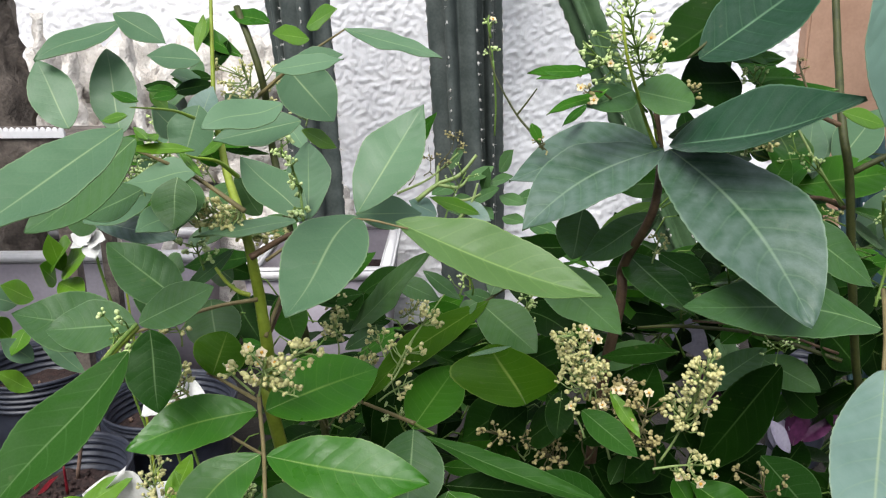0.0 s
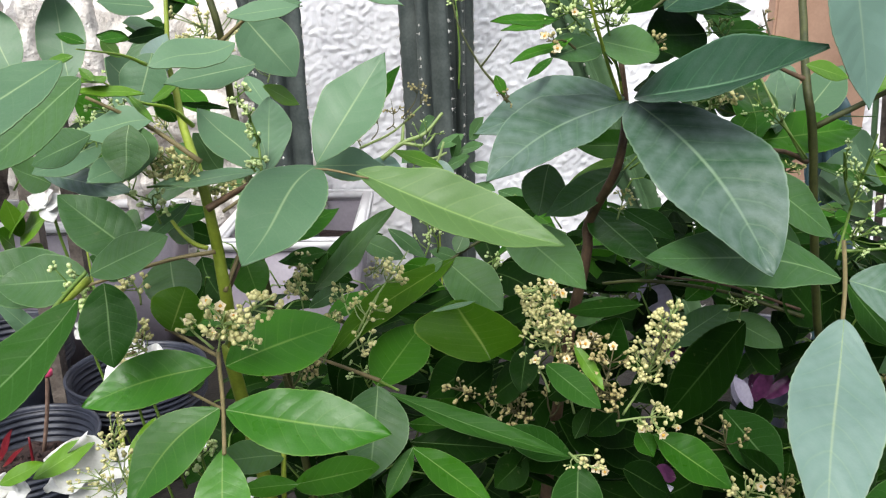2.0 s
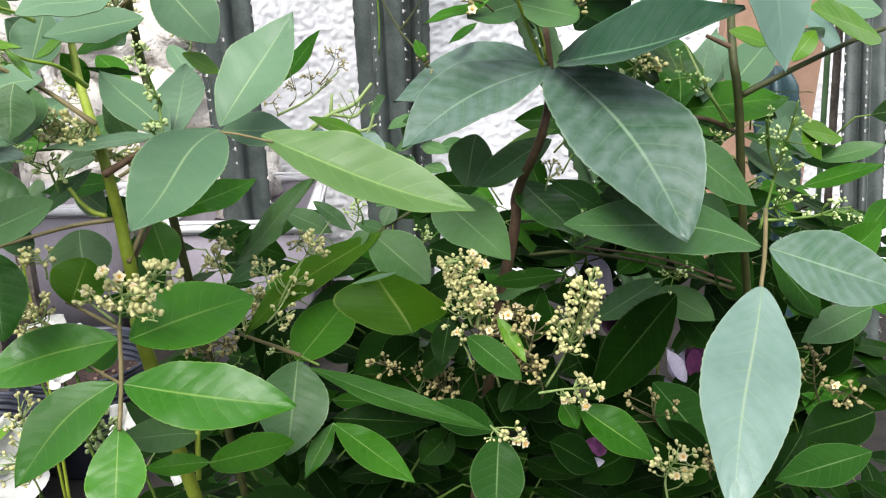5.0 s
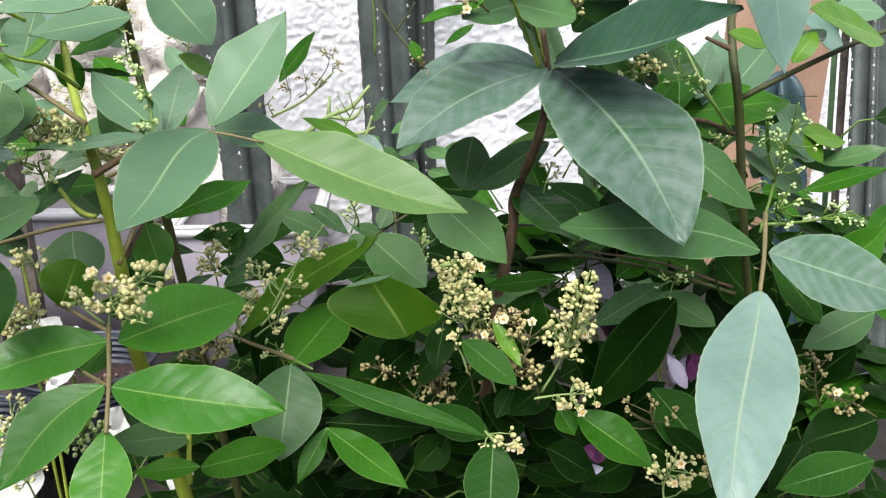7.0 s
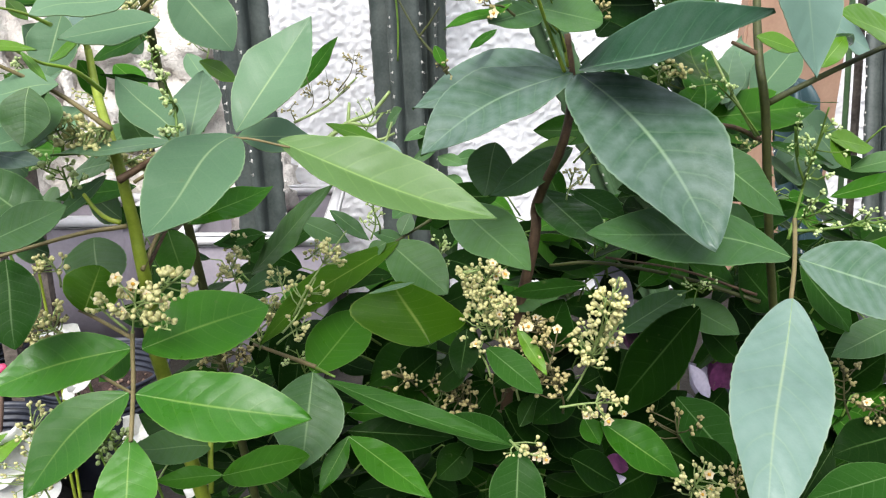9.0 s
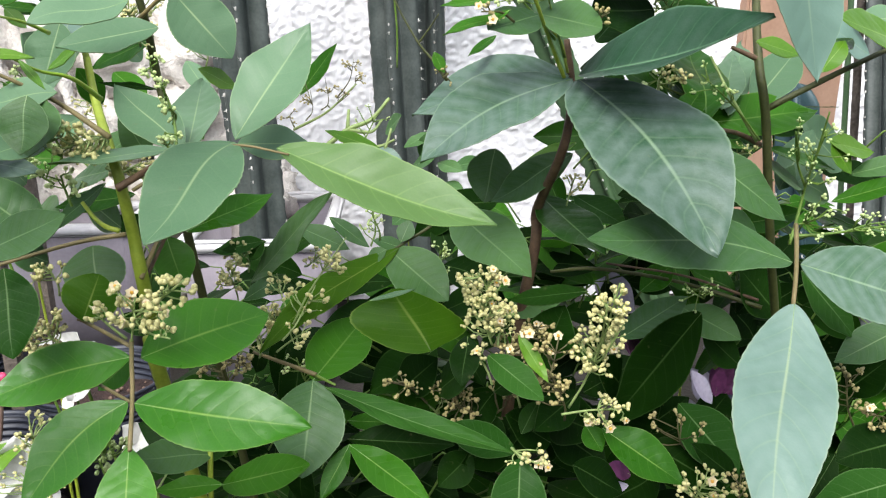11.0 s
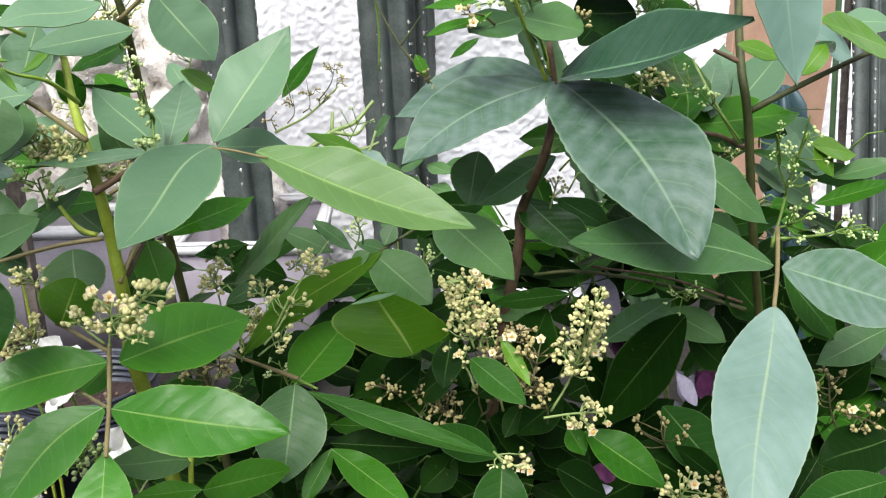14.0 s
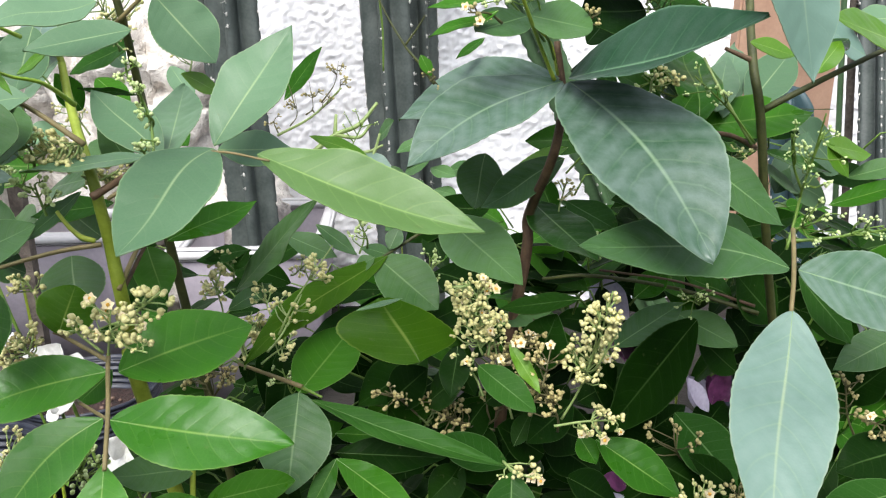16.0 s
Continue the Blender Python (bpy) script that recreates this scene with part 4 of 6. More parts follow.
cluster(shrub, (-0.0657, 0.5122, 0.7458), (-0.0665, 0.5136, 0.7641), (0.0154, 0.0116, 0.0116), 26, "bud_cream")
cluster(shrub, (-0.0913, 0.5317, 0.7152), (-0.0978, 0.5316, 0.7333), (0.0202, 0.0081, 0.0081), 26, "bud_tan")
cluster(shrub, (-0.1245, 0.4003, 0.7248), (-0.1278, 0.3867, 0.7544), (0.0136, 0.0130, 0.0130), 50, "bud_green")
cluster(shrub, (-0.1775, 0.4593, 0.9369), (-0.1786, 0.4459, 0.9255), (0.0119, 0.0119, 0.0199), 30, "bud_green", size=0.8)
cluster(shrub, (-0.1304, 0.5339, 0.9543), (-0.1304, 0.5120, 0.9776), (0.0221, 0.0221, 0.0258), 40, "bud_cream", size=0.8)
cluster(shrub, (-0.1829, 0.4876, 0.8031), (-0.1851, 0.4822, 0.8198), (0.0090, 0.0069, 0.0069), 20, "bud_cream")
cluster(shrub, (-0.1661, 0.4531, 0.7979), (-0.1780, 0.4424, 0.7939), (0.0110, 0.0110, 0.0110), 22, "bud_tan")
cluster(shrub, (-0.1723, 0.4031, 0.8431), (-0.1848, 0.3972, 0.8453), (0.0095, 0.0095, 0.0190), 22, "bud_green")
cluster(shrub, (0.0813, 0.4949, 0.7069), (0.0696, 0.4971, 0.7235), (0.0155, 0.0117, 0.0117), 22, "bud_tan")
cluster(shrub, (0.0590, 0.5203, 0.6936), (0.0468, 0.5227, 0.7041), (0.0205, 0.0058, 0.0058), 16, "bud_cream", size=0.8)
cluster(shrub, (-0.0271, 0.5017, 0.7242), (-0.0352, 0.4982, 0.7452), (0.0152, 0.0084, 0.0084), 14, "bud_green", size=0.7)
cluster(shrub, (0.2356, 0.4932, 0.6753), (0.2278, 0.4874, 0.6926), (0.0277, 0.0119, 0.0119), 16, "bud_tan")
cluster(shrub, (0.0662, 0.5737, 0.7609), (0.0641, 0.5745, 0.7926), (0.0085, 0.0085, 0.0172), 14, "bud_green", size=0.8)
cluster(shrub, (0.0101, 0.5991, 0.7996), (0.0105, 0.6061, 0.8229), (0.0097, 0.0097, 0.0177), 14, "bud_green", size=0.8)
cluster(shrub, (0.1530, 0.5441, 0.8387), (0.1550, 0.5391, 0.8601), (0.0079, 0.0079, 0.0118), 10, "bud_cream", size=0.8)
cluster(shrub, (0.1680, 0.5155, 0.8096), (0.1704, 0.5134, 0.8263), (0.0099, 0.0077, 0.0077), 10, "bud_green", size=0.8)
leaf(shrub, (-0.1460, 0.4170, 0.9334), (-0.1472, 0.3993, 0.9070), 0.0305, 10, "sage", q=0.75)
leaf(shrub, (-0.1750, 0.4444, 0.9197), (-0.2093, 0.4242, 0.9059), 0.0295, 0, "young", q=0.7)
leaf(shrub, (-0.2187, 0.4539, 0.9004), (-0.1602, 0.4421, 0.8904), 0.0192, 0, "waxy")
leaf(shrub, (-0.1156, 0.5221, 1.0168), (-0.1432, 0.5240, 1.0239), 0.0173, 0, "mid")
leaf(shrub, (-0.1340, 0.5164, 0.9954), (-0.1782, 0.5231, 1.0203), 0.0142, 0, "mid")
leaf(shrub, (-0.1519, 0.4850, 0.9940), (-0.1816, 0.4755, 0.9974), 0.0250, 0, "young")
leaf(shrub, (-0.1561, 0.5116, 0.9776), (-0.1746, 0.4930, 0.9854), 0.0238, 0, "young")
leaf(shrub, (-0.1432, 0.5193, 1.0061), (-0.1524, 0.5140, 0.9865), 0.0123, 0, "mature")
leaf(shrub, (0.0901, 0.4730, 0.9873), (0.0477, 0.4620, 0.9856), 0.0118, 0, "mid")
leaf(shrub, (0.0968, 0.4627, 0.9767), (0.0577, 0.4456, 0.9628), 0.0087, 0, "mid")
leaf(shrub, (0.1939, 0.5122, 0.9776), (0.1541, 0.5127, 0.9752), 0.0551, 0, "mature", q=0.6)
leaf(shrub, (-0.2372, 0.4720, 0.9289), (-0.2669, 0.4621, 0.9308), 0.0250, 0, "mature")
cluster(shrub, (-0.1163, 0.4200, 0.9130), (-0.1291, 0.4188, 0.9102), (0.0145, 0.0107, 0.0107), 60, "bud_cream")
cluster(shrub, (0.0503, 0.5034, 0.7120), (0.0348, 0.4844, 0.7354), (0.0113, 0.0090, 0.0090), 16, "bud_tan")
cluster(shrub, (-0.0663, 0.5180, 0.7516), (-0.0633, 0.5311, 0.7715), (0.0080, 0.0080, 0.0103), 16, "bud_cream")
cluster(shrub, (0.0978, 0.5003, 0.7033), (0.1055, 0.5016, 0.7244), (0.0102, 0.0086, 0.0086), 20, "bud_tan")
cluster(shrub, (0.2612, 0.4522, 0.6563), (0.2580, 0.4500, 0.6754), (0.0075, 0.0075, 0.0112), 18, "bud_tan")
leaf(shrub, (0.3396, 0.5824, 0.7404), (0.3070, 0.5920, 0.7785), 0.0492, 0, "mature")
leaf(shrub, (0.3355, 0.5997, 0.7646), (0.3138, 0.6028, 0.7339), 0.0235, 0, "mature")
stem(shrub, [(0.0280, 0.5233, 1.0210), (0.0302, 0.5145, 0.9883), (0.0446, 0.5069, 0.9599), (0.0556, 0.5033, 0.9463), (0.0637, 0.5003, 0.9350)], (0.0004, 0.0010), "stem_olive", "branch")
stem(shrub, [(0.0464, 0.5062, 0.9574), (0.0532, 0.5035, 0.9666), (0.0585, 0.5005, 0.9746)], (0.0007, 0.0004), "stem_olive", "branch")
stem(shrub, [(0.0309, 0.5155, 0.9919), (0.0331, 0.5190, 0.9663), (0.0329, 0.5227, 0.9416)], (0.0007, 0.0006), "stalk", "branch")
leaf(shrub, (0.0556, 0.5048, 0.9520), (0.0619, 0.5014, 0.9392), 0.0084, 0, "mid")
cluster(shrub, (0.0295, 0.5193, 1.0061), (0.0287, 0.5221, 1.0168), (0.0029, 0.0029, 0.0066), 4, "bud_green", flowers=1, size=0.7)
cluster(shrub, (0.0302, 0.5145, 0.9883), (0.0302, 0.5164, 0.9954), (0.0052, 0.0052, 0.0059), 6, "bud_green", size=0.7)
cluster(shrub, (0.0611, 0.5007, 0.9367), (0.0619, 0.5012, 0.9385), (0.0059, 0.0052, 0.0052), 4, "bud_tan", size=0.6)
cluster(shrub, (0.0968, 0.4784, 0.9672), (0.0913, 0.4718, 0.9704), (0.0022, 0.0022, 0.0022), 2, "bud_cream", flowers=1)
stem(shrub, [(-0.0258, 0.6441, 0.8717), (-0.0082, 0.6468, 0.8848), (0.0110, 0.6479, 0.8927), (0.0259, 0.6519, 0.9094)], (0.0023, 0.0014), "stalk_pale", "branch")
stem(shrub, [(-0.0082, 0.6468, 0.8848), (-0.0070, 0.6515, 0.9006)], (0.0018, 0.0011), "stalk_pale", "branch")
stem(shrub, [(-0.0073, 0.6468, 0.8848), (0.0109, 0.6450, 0.8831), (0.0202, 0.6473, 0.8928)], (0.0018, 0.0009), "stalk_pale", "branch")
stem(shrub, [(0.0010, 0.6523, 0.8701), (0.0172, 0.6512, 0.8702), (0.0298, 0.6520, 0.8755)], (0.0019, 0.0009), "stalk_pale", "branch")
stem(shrub, [(0.0100, 0.6466, 0.8533), (0.0213, 0.6501, 0.8675), (0.0272, 0.6548, 0.8844)], (0.0019, 0.0009), "stalk_pale", "branch")
stem(shrub, [(-0.0343, 0.5174, 0.9030), (-0.0114, 0.5067, 0.9156), (0.0076, 0.5035, 0.9330)], (0.0009, 0.0005), "stalk_pale", "branch")
leaf(shrub, (0.0103, 0.6517, 0.8701), (0.0377, 0.6349, 0.8552), 0.0168, 0, "pale")
leaf(shrub, (-0.0085, 0.6492, 0.8577), (-0.0326, 0.6445, 0.8717), 0.0222, 0, "pale")
leaf(shrub, (0.0143, 0.6562, 0.8514), (-0.0041, 0.6435, 0.8399), 0.0192, 0, "pale")
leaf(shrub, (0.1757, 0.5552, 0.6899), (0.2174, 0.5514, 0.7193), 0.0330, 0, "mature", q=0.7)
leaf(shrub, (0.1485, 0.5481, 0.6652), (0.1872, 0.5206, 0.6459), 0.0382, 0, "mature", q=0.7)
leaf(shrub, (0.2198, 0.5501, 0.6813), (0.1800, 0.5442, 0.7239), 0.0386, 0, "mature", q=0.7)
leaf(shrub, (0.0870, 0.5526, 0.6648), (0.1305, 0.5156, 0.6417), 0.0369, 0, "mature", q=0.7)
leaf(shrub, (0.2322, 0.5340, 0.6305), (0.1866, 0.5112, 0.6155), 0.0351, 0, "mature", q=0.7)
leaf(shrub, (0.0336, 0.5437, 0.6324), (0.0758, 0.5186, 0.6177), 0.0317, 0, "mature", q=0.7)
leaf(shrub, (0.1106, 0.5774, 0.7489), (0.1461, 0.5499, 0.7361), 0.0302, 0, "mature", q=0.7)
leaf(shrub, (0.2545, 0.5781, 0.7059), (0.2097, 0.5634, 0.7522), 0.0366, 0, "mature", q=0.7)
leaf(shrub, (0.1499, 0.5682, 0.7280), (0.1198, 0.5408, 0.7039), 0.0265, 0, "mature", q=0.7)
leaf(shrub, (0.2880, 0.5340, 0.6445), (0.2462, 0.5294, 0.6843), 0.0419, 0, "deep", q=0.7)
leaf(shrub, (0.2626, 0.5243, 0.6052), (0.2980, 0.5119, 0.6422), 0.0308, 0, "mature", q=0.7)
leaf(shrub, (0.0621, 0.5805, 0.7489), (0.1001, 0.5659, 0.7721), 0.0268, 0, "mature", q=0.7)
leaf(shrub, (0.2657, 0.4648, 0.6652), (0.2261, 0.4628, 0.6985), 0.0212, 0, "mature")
leaf(shrub, (-0.2633, 0.5569, 0.8712), (-0.2813, 0.5416, 0.8871), 0.0334, 0, "sage", q=0.7)
leaf(shrub, (-0.1930, 0.5548, 0.8636), (-0.1491, 0.5224, 0.8784), 0.0317, 0, "sage", q=0.7)
leaf(shrub, (-0.2147, 0.5698, 0.8983), (-0.2266, 0.5574, 0.9243), 0.0256, 0, "young", q=0.7)
leaf(shrub, (-0.1595, 0.5412, 0.8331), (-0.1749, 0.5237, 0.8586), 0.0282, 0, "sage", q=0.7)
leaf(shrub, (-0.2549, 0.5604, 0.8830), (-0.2148, 0.5499, 0.9015), 0.0448, 0, "young", q=0.7)
leaf(shrub, (-0.1387, 0.5550, 0.8800), (-0.1544, 0.5478, 0.9096), 0.0240, 0, "sage", q=0.7)
leaf(shrub, (-0.1733, 0.5730, 0.9142), (-0.1827, 0.5605, 0.9396), 0.0206, 0, "mid", q=0.7)
leaf(shrub, (-0.2833, 0.5688, 0.9066), (-0.3007, 0.5543, 0.9251), 0.0327, 0, "young", q=0.7)
cluster(shrub, (-0.2026, 0.5184, 0.9028), (-0.2132, 0.5127, 0.9168), (0.0147, 0.0110, 0.0110), 30, "bud_green", size=0.8)
cluster(shrub, (-0.2484, 0.5603, 0.5926), (-0.2563, 0.5502, 0.6268), (0.0247, 0.0183, 0.0183), 40, "bud_cream", size=0.95)
cluster(shrub, (-0.2025, 0.4794, 0.6666), (-0.2084, 0.4794, 0.7008), (0.0147, 0.0147, 0.0221), 40, "bud_cream")
cluster(shrub, (-0.1579, 0.4346, 0.7857), (-0.1677, 0.4324, 0.7998), (0.0115, 0.0115, 0.0115), 26, "bud_cream")
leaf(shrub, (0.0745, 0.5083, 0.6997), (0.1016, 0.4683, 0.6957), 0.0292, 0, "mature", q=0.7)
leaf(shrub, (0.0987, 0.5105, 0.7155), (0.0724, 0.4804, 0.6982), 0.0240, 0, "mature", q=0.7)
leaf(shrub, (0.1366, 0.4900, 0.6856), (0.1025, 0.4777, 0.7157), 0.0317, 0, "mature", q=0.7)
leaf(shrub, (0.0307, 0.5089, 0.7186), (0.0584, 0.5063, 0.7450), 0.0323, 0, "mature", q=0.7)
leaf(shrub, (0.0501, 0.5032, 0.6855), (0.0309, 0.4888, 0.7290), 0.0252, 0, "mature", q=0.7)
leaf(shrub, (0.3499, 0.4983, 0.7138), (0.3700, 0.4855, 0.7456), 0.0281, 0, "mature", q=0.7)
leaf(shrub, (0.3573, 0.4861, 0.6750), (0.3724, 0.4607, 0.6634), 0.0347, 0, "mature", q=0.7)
leaf(shrub, (0.1953, 0.5339, 0.7446), (0.2660, 0.5910, 0.7555), 0.0261, 0, "sage", q=0.65)
leaf(shrub, (0.2702, 0.6107, 0.7380), (0.3088, 0.5777, 0.7214), 0.0351, 0, "sage", q=0.65)
leaf(shrub, (0.3119, 0.6035, 0.7538), (0.2726, 0.6061, 0.7735), 0.0324, 0, "mid")
leaf(shrub, (0.2191, 0.5695, 0.7683), (0.2495, 0.5842, 0.7859), 0.0216, 0, "mid")
leaf(shrub, (0.1099, 0.5414, 0.7633), (0.1556, 0.5257, 0.7855), 0.0226, 0, "sage", q=0.65)
leaf(shrub, (0.3022, 0.5558, 0.8118), (0.2666, 0.5480, 0.8318), 0.0387, 0, "sage")
leaf(shrub, (0.2737, 0.5752, 0.8291), (0.2250, 0.5116, 0.8691), 0.0334, 0, "mid")
leaf(shrub, (-0.2127, 0.5293, 0.8667), (-0.2266, 0.5109, 0.8923), 0.0267, 0, "young", q=0.7)
leaf(shrub, (-0.1931, 0.5505, 0.9407), (-0.2048, 0.5368, 0.9622), 0.0308, 0, "young", q=0.7)
leaf(shrub, (-0.2170, 0.5203, 0.8348), (-0.1790, 0.4962, 0.8555), 0.0440, 0, "sage", q=0.7)
leaf(shrub, (-0.1990, 0.5137, 0.8172), (-0.2177, 0.4990, 0.8335), 0.0273, 0, "sage", q=0.7)
cluster(shrub, (-0.1773, 0.4905, 0.8744), (-0.1889, 0.4926, 0.8913), (0.0136, 0.0136, 0.0136), 30, "bud_green", size=0.9)
cluster(shrub, (-0.1797, 0.5104, 0.9160), (-0.1903, 0.5062, 0.9334), (0.0136, 0.0136, 0.0136), 24, "bud_green", size=0.8)
leaf(shrub, (-0.2712, 0.7174, 0.9215), (-0.2333, 0.7011, 0.9457), 0.0720, 0, "young", q=0.7)
leaf(shrub, (-0.2129, 0.7149, 0.9263), (-0.1776, 0.6852, 0.9052), 0.0229, 0, "mid", q=0.7)
leaf(shrub, (-0.2426, 0.7057, 0.8890), (-0.2628, 0.6814, 0.8734), 0.0344, 0, "young", q=0.7)
leaf(shrub, (-0.1943, 0.6997, 0.8798), (-0.2113, 0.6739, 0.8599), 0.0281, 0, "sage", q=0.7)
leaf(shrub, (-0.1497, 0.7135, 0.9358), (-0.1258, 0.6831, 0.9098), 0.0197, 0, "young", q=0.7)
leaf(shrub, (-0.1554, 0.6999, 0.8892), (-0.1311, 0.6727, 0.8737), 0.0224, 0, "mid", q=0.7)
leaf(shrub, (-0.2560, 0.7275, 0.9588), (-0.2187, 0.7083, 0.9728), 0.0640, 0, "sage", q=0.7)
leaf(shrub, (-0.1885, 0.7160, 0.9357), (-0.2001, 0.7030, 0.9593), 0.0250, 0, "young", q=0.7)
leaf(shrub, (-0.2813, 0.7110, 0.8982), (-0.2996, 0.6974, 0.9184), 0.0354, 0, "mid", q=0.7)
leaf(shrub, (-0.1416, 0.6864, 0.8473), (-0.1600, 0.6637, 0.8375), 0.0330, 0, "sage", q=0.7)
cluster(shrub, (-0.1669, 0.6657, 0.9470), (-0.1742, 0.6628, 0.9707), (0.0177, 0.0115, 0.0115), 30, "bud_cream", size=0.8)
cluster(shrub, (-0.1994, 0.6498, 0.8867), (-0.2084, 0.6454, 0.9050), (0.0150, 0.0115, 0.0115), 26, "bud_cream", size=0.8)
cluster(shrub, (-0.2213, 0.6424, 0.9268), (-0.2338, 0.6373, 0.9419), (0.0154, 0.0111, 0.0111), 24, "bud_green", size=0.8)
cluster(shrub, (-0.1203, 0.6595, 0.9342), (-0.1241, 0.6562, 0.9559), (0.0106, 0.0106, 0.0115), 16, "bud_cream", size=0.8)
cluster(shrub, (0.2109, 0.5063, 0.9705), (0.2028, 0.5121, 0.9805), (0.0096, 0.0066, 0.0066), 14, "bud_green", size=0.7)
cluster(shrub, (0.2305, 0.4971, 0.9741), (0.2310, 0.5110, 0.9875), (0.0059, 0.0059, 0.0066), 6, "bud_tan", size=0.5)
cluster(shrub, (0.2266, 0.4895, 0.9655), (0.2214, 0.4972, 0.9689), (0.0064, 0.0036, 0.0036), 8, "bud_cream", size=0.8)
stem(shrub, [(0.2332, 0.5114, 0.9490), (0.2422, 0.4992, 0.9274), (0.2671, 0.5054, 0.8952)], (0.0007, 0.0012), "stalk_pale", "branch")
leaf(shrub, (0.2029, 0.4716, 0.9146), (0.2216, 0.4917, 0.9294), 0.0162, 0, "mid", q=0.6)
leaf(shrub, (0.2467, 0.5175, 0.9146), (0.2902, 0.6078, 0.9450), 0.0236, 0, "young", q=0.7)
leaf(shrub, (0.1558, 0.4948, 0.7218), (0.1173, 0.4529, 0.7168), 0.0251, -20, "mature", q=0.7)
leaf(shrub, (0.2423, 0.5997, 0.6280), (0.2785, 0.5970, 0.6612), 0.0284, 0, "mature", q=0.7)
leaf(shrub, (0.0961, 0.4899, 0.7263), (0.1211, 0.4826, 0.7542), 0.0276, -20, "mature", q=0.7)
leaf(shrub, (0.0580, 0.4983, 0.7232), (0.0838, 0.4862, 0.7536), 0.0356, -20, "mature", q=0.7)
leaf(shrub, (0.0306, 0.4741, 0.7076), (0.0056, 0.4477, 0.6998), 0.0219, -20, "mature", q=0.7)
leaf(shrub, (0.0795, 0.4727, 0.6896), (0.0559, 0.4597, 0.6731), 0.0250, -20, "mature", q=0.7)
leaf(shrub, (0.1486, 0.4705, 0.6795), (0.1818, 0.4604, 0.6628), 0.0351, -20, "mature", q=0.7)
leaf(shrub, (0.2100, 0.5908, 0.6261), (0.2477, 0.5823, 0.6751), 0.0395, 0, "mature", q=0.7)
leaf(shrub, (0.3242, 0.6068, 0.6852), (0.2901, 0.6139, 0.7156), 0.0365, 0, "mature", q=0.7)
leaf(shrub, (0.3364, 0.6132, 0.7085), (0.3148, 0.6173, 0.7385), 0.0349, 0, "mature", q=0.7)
leaf(shrub, (0.3355, 0.5356, 0.8898), (0.3492, 0.5290, 0.8673), 0.0173, 0, "fresh")
leaf(shrub, (0.2919, 0.4824, 0.9408), (0.3129, 0.4992, 0.9590), 0.0137, 0, "fresh")
leaf(shrub, (0.3754, 0.5720, 0.9469), (0.3435, 0.5729, 0.9662), 0.0402, 0, "frost")
leaf(shrub, (0.2894, 0.5339, 0.8856), (0.3538, 0.5575, 0.8653), 0.0158, 0, "mid")
leaf(shrub, (0.2912, 0.5382, 0.8752), (0.3355, 0.5641, 0.8482), 0.0219, 0, "sage")
leaf(shrub, (0.2728, 0.5174, 0.8885), (0.2250, 0.4668, 0.9006), 0.0135, 0, "mid")
leaf(shrub, (0.2397, 0.5627, 0.9178), (0.2142, 0.5612, 0.9415), 0.0309, 0, "mid")
cluster(shrub, (0.2339, 0.5430, 0.9206), (0.2105, 0.5377, 0.9325), (0.0107, 0.0054, 0.0054), 16, "bud_green", size=0.8)
leaf(shrub, (0.2368, 0.5495, 0.9765), (0.2064, 0.5550, 0.9881), 0.0392, 0, "deep")
cluster(shrub, (-0.1097, 0.3992, 0.8056), (-0.1026, 0.3897, 0.8294), (0.0166, 0.0132, 0.0132), 38, "bud_cream", flowers=4, single=True, size=1.3, label='dense cluster of cream round buds with a few open flowers')
cluster(shrub, (-0.1045, 0.3988, 0.8132), (-0.0788, 0.3758, 0.8426), (0.0099, 0.0093, 0.0093), 18, "bud_cream", single=True, size=1.2)
cluster(shrub, (-0.1005, 0.3964, 0.8173), (-0.0864, 0.3805, 0.8193), (0.0034, 0.0034, 0.0039), 5, "bud_cream", single=True, size=1.15)
cluster(shrub, (-0.1122, 0.4011, 0.8090), (-0.1240, 0.3991, 0.8242), (0.0047, 0.0035, 0.0035), 5, "bud_cream", flowers=1, size=1.1)
cluster(shrub, (-0.1131, 0.4114, 0.8307), (-0.1074, 0.4003, 0.8331), (0.0058, 0.0052, 0.0052), 4, "bud_cream", flowers=4, size=1.1)
cluster(shrub, (-0.0844, 0.4169, 0.9076), (-0.0846, 0.4141, 0.9144), (0.0045, 0.0040, 0.0040), 8, "bud_green", size=0.85)
cluster(shrub, (-0.0867, 0.4350, 0.9178), (-0.0856, 0.4275, 0.9252), (0.0027, 0.0027, 0.0059), 7, "bud_green", size=0.85)
cluster(shrub, (-0.0906, 0.4379, 0.9282), (-0.0887, 0.4283, 0.9356), (0.0052, 0.0041, 0.0041), 10, "bud_green", size=0.85)
cluster(shrub, (-0.0954, 0.4398, 0.9404), (-0.0927, 0.4277, 0.9475), (0.0046, 0.0041, 0.0041), 9, "bud_green", size=0.85)
stem(shrub, [(-0.0817, 0.4195, 0.9071), (-0.0845, 0.4297, 0.9194), (-0.0877, 0.4328, 0.9316), (-0.0927, 0.4303, 0.9445)], (0.0009, 0.0005), "stalk", "branch")
cluster(shrub, (0.0932, 0.4574, 0.7756), (0.1003, 0.4548, 0.7933), (0.0048, 0.0048, 0.0098), 10, "bud_cream", single=True)
cluster(shrub, (0.0888, 0.4459, 0.7542), (0.0778, 0.4514, 0.7726), (0.0119, 0.0070, 0.0070), 14, "bud_cream", flowers=1)
cluster(shrub, (0.1473, 0.4281, 0.7763), (0.1487, 0.4038, 0.8217), (0.0083, 0.0083, 0.0087), 30, "bud_cream", single=True, size=1.05)
